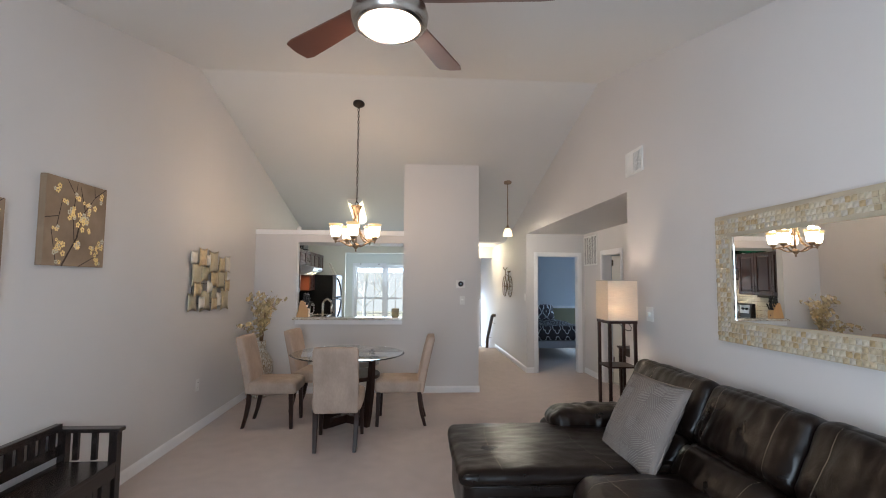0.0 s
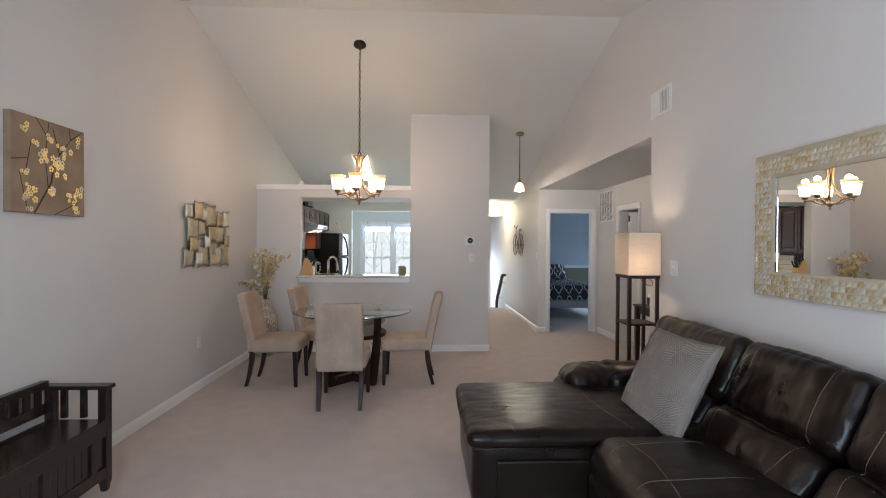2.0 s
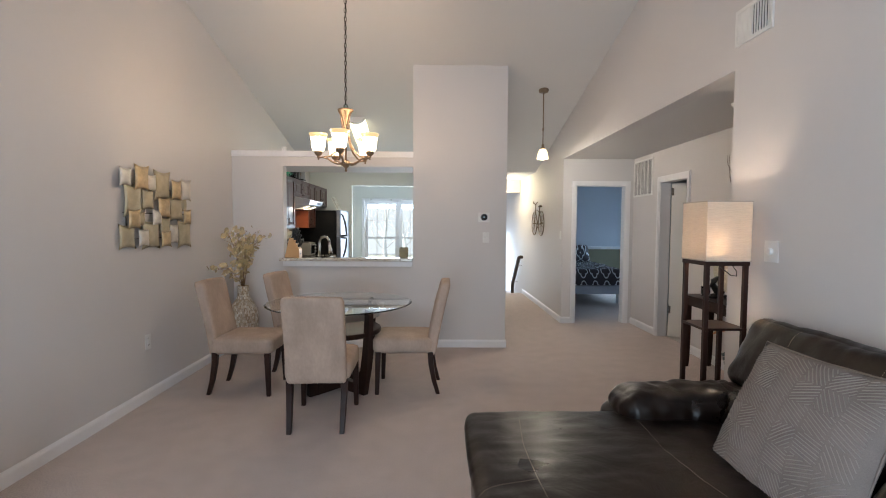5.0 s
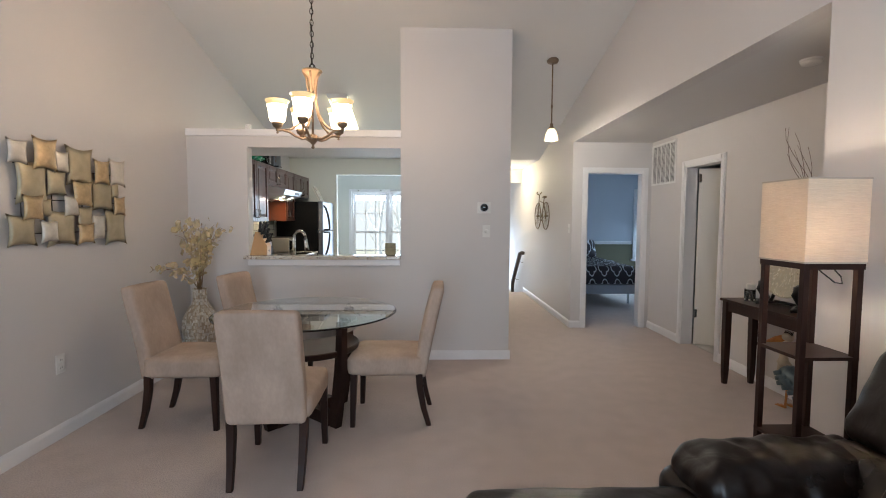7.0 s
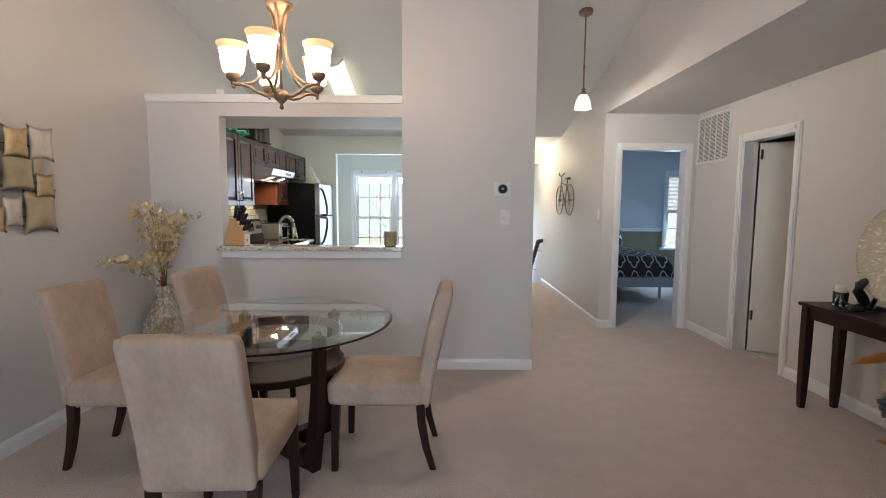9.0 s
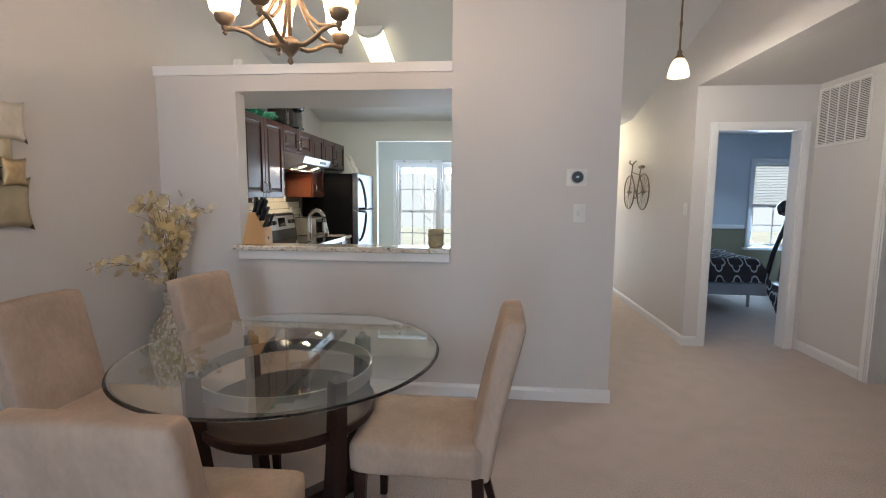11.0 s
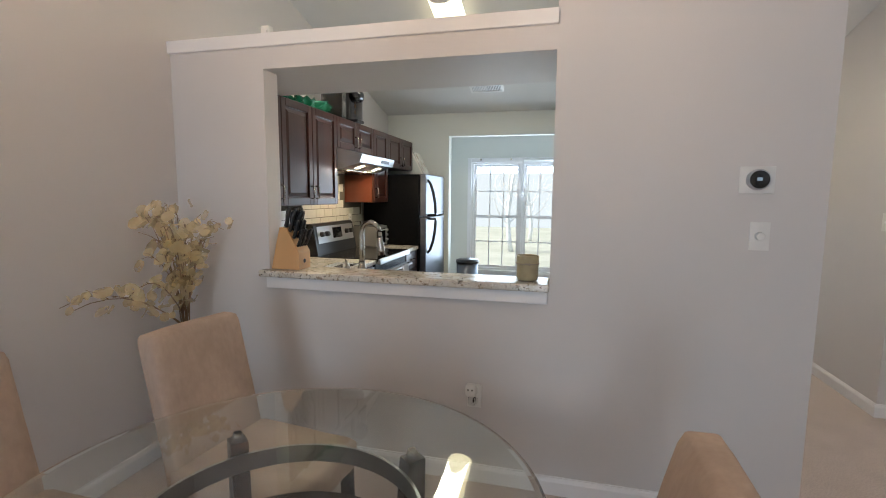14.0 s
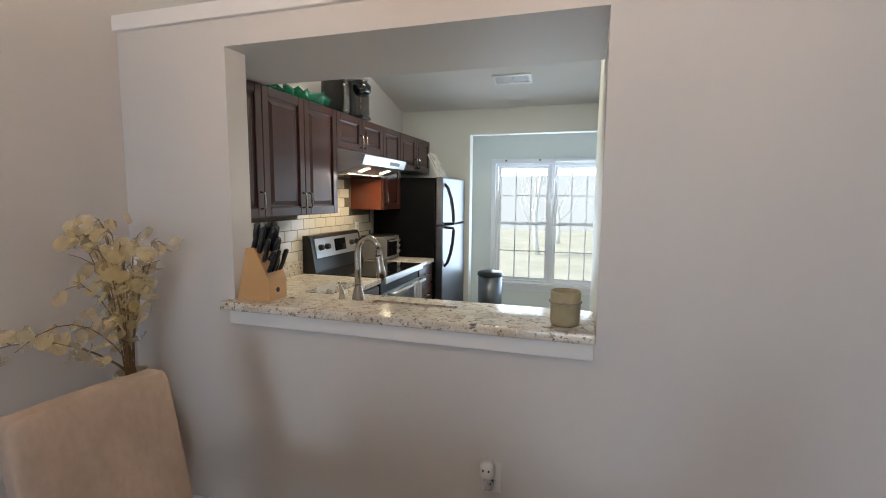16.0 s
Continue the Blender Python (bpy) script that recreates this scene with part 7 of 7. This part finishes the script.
for x in (2.55, 3.1):
    pw = thing("bed_pillow", (x, 11.15, 0.7), "trellis print pillow leaning on bedroom wall", "pillow", "bed pillows")
    part("pillowcase", puff((0.56, 0.16, 0.38), 0.06, (0, 0.04, 0), 8, 0.006, Matrix.Translation((x, 11.12, 0.83)) @ Matrix.Rotation(radians(-28), 4, "X"), x), TRELLIS, pw, smooth=True)

TMX = -0.09
tm = thing("treadmill", (4.5, 10.4, 0), "black folding treadmill by the bedroom window", "treadmill")
part("deck", puff((0.62, 0.9, 0.12), 0.03, n=4, m=Matrix.Translation((TMX + 4.62, 10.35, 0.12))), BLACK, tm, smooth=True)
part("folded_deck", puff((0.5, 0.12, 0.75), 0.03, n=4, m=Matrix.Translation((TMX + 4.68, 10.55, 0.55)) @ Matrix.Rotation(radians(14), 4, "X")), BLACK, tm, smooth=True)
for x in (TMX + 4.36, TMX + 4.88):
    part("upright", tube([(x - 0.08, 10.72, 0.08), (x - 0.04, 10.62, 0.6), (x + 0.06, 10.5, 1.15)], [0.035, 0.032, 0.028], 10), BLACK, tm, smooth=True)
    part("hand_grip", tube([(x + 0.04, 10.55, 1.08), (x + 0.02, 10.35, 1.1), (x, 10.2, 1.06)], 0.02, 10), BLACK, tm, smooth=True)
part("console", puff((0.66, 0.22, 0.2), 0.07, (0, 0.02, 0.02), 7, m=Matrix.Translation((TMX + 4.64, 10.55, 1.26)) @ Matrix.Rotation(radians(-30), 4, "X")), GLOSSBLACK, tm, smooth=True)
part("display", box(-0.16, 0.16, -0.055, 0.055, 0, 0.004), BASE, tm, "grey display").matrix_basis = Matrix.Translation((TMX + 4.64, 10.46, 1.345)) @ Matrix.Rotation(radians(50), 4, "X")
part("trim_line", tube([(TMX + 4.32, 10.43, 1.27), (TMX + 4.40, 10.41, 1.22), (TMX + 4.64, 10.40, 1.20), (TMX + 4.88, 10.41, 1.22)], 0.008, 6), STEEL, tm)

# ---- outdoors ----
GROUND = material("pale_dry_lawn", (0.46, 0.47, 0.40), (0.36, 0.37, 0.30), 0.4, 0.95)
bm = bmesh.new()
bm.faces.new([bm.verts.new(p) for p in ((-900, -900, -3.2), (900, -900, -3.2), (900, 900, -3.2), (-900, 900, -3.2))])
structure("ground", bm, GROUND, "pale dry lawn below the windows")
HAZE = bpy.data.materials.new("bright_haze")
HAZE.use_nodes = True
hb = HAZE.node_tree.nodes["Principled BSDF"]
hb.inputs["Base Color"].default_value = (0.03, 0.03, 0.03, 1)
hb.inputs["Emission Color"].default_value = (0.88, 0.95, 1.0, 1)
hb.inputs["Emission Strength"].default_value = 0.62
structure("backdrop", box(-120, 130, 75, 75.5, -3.2, 70), HAZE, "bright hazy sky beyond the trees")
BARK = material("pale_bark", (0.88, 0.88, 0.88), (0.80, 0.80, 0.80), 8, 0.9, bump=0.3, bscale=12)


def bare_tree(x, y, h, seed):
    """A leafless tree: tapered trunk, limbs and many thin twigs."""
    rn = random.Random(seed)
    tr = thing("bare_tree", (x, y, -3.2), "leafless pale-barked tree on the lawn", "tree", "trees outside")
    trunk = [Vector((x + 0.25 * math.sin(i * 0.7 + seed), y, -3.2 + h * 0.62 * i / 6)) for i in range(7)]
    part("trunk", tube(trunk, [0.22 - 0.02 * i for i in range(7)], 10), BARK, tr, smooth=True)
    twigs = bmesh.new()
    for k in range(11):
        p = trunk[2 + k % 5].copy()
        a = rn.uniform(0, 6.28)
        d = Vector((math.cos(a), 0.6 * math.sin(a), rn.uniform(0.5, 1.3))).normalized()
        pts = [p]
        for i in range(5):
            d = (d + Vector((rn.uniform(-0.3, 0.3), rn.uniform(-0.3, 0.3), rn.uniform(-0.1, 0.25)))).normalized()
            pts.append(pts[-1] + d * h * 0.075)
        part("limb", tube(pts, [0.08, 0.065, 0.05, 0.038, 0.026, 0.014], 6), BARK, tr)
        for i in range(1, 6):
            for _ in range(3):
                q = [pts[i]]
                e = (d + Vector((rn.uniform(-1, 1), rn.uniform(-1, 1), rn.uniform(-0.4, 0.8)))).normalized()
                for _ in range(3):
                    e = (e + Vector((rn.uniform(-0.4, 0.4), rn.uniform(-0.4, 0.4), rn.uniform(-0.3, 0.3)))).normalized()
                    q.append(q[-1] + e * h * 0.045)
                tube(q, [0.02, 0.014, 0.009, 0.004], 4, bm=twigs)
    tagged(part("twigs", twigs, BARK, tr), kind="stuff")


bare_tree(-4.2, 44, 11, 3)
bare_tree(-3.4, 54, 11, 7)
bare_tree(2.2, 52, 11, 12)
bare_tree(15.5, 38, 10, 15)

# ---- pieces in walls and frames ----
# mirror frame tiles: the part nearest the walk as pieces, the rest joined
TILES.sort(key=lambda p: -p[0])
for i, (y, z) in enumerate(TILES[:300]):
    o = bpy.data.objects.new("tile", tile_me[i % 6])
    scene.collection.objects.link(o)
    o.parent = fr
    o.location = (XR - 0.031, y, z)
    o.rotation_euler = (radians(4 * math.sin(i * 3.1)), radians(3 * math.sin(i * 1.7)), radians(4 * math.cos(i * 2.3)))
bm = bmesh.new()
for y, z in TILES[300:]:
    box(XR - 0.036, XR - 0.028, y - 0.013, y + 0.013, z - 0.012, z + 0.012, bm=bm)
CAPIZ2 = island_tones("capiz_tile_far", [(0.56, 0.48, 0.35), (0.50, 0.40, 0.26), (0.60, 0.54, 0.43), (0.54, 0.45, 0.32)], 0.25, 0.1, 0.15, 30, coat=0.3)
tagged(part("far_tiles", bm, CAPIZ2, fr), kind="stuff")
# subway tiles of the backsplash
SUB = material("white_subway_tile", (0.68, 0.65, 0.58), (0.62, 0.59, 0.52), 6, 0.12)
bs = thing("backsplash", (-2.175, 7.95, 0.92), "cream subway tile backsplash with dark grout", "backsplash", kind="structure")
part("grout", box(-2.1795, -2.176, 6.79, 9.12, 0.915, 1.64), material("grey_grout", (0.13, 0.11, 0.09), rough=0.9), bs)
TW, TH = 0.152, 0.0765
tile_full = box(-2.176, -2.169, 0.002, TW - 0.002, 0.002, TH - 0.002, 0.0015, seg=1)
me = bpy.data.meshes.new("tile")
bmesh.ops.recalc_face_normals(tile_full, faces=tile_full.faces[:])
tile_full.to_mesh(me)
tile_full.free()
me.materials.append(SUB)
for r in range(9):
    z = 0.93 + TH * r
    y = 6.79 - (TW / 2 if r % 2 else 0)
    while y < 9.0:
        top = z + TH
        if (top < 1.362 or 7.975 <= y and y + TW < 8.735 or 7.9 < y < 8.6 and top < 1.64) and y > 6.78:
            o = bpy.data.objects.new("tile", me)
            scene.collection.objects.link(o)
            o.parent = bs
            o.matrix_parent_inverse = Matrix.Translation(bs.matrix_basis.translation).inverted()
            o.location = (0, y, z)
        y += TW
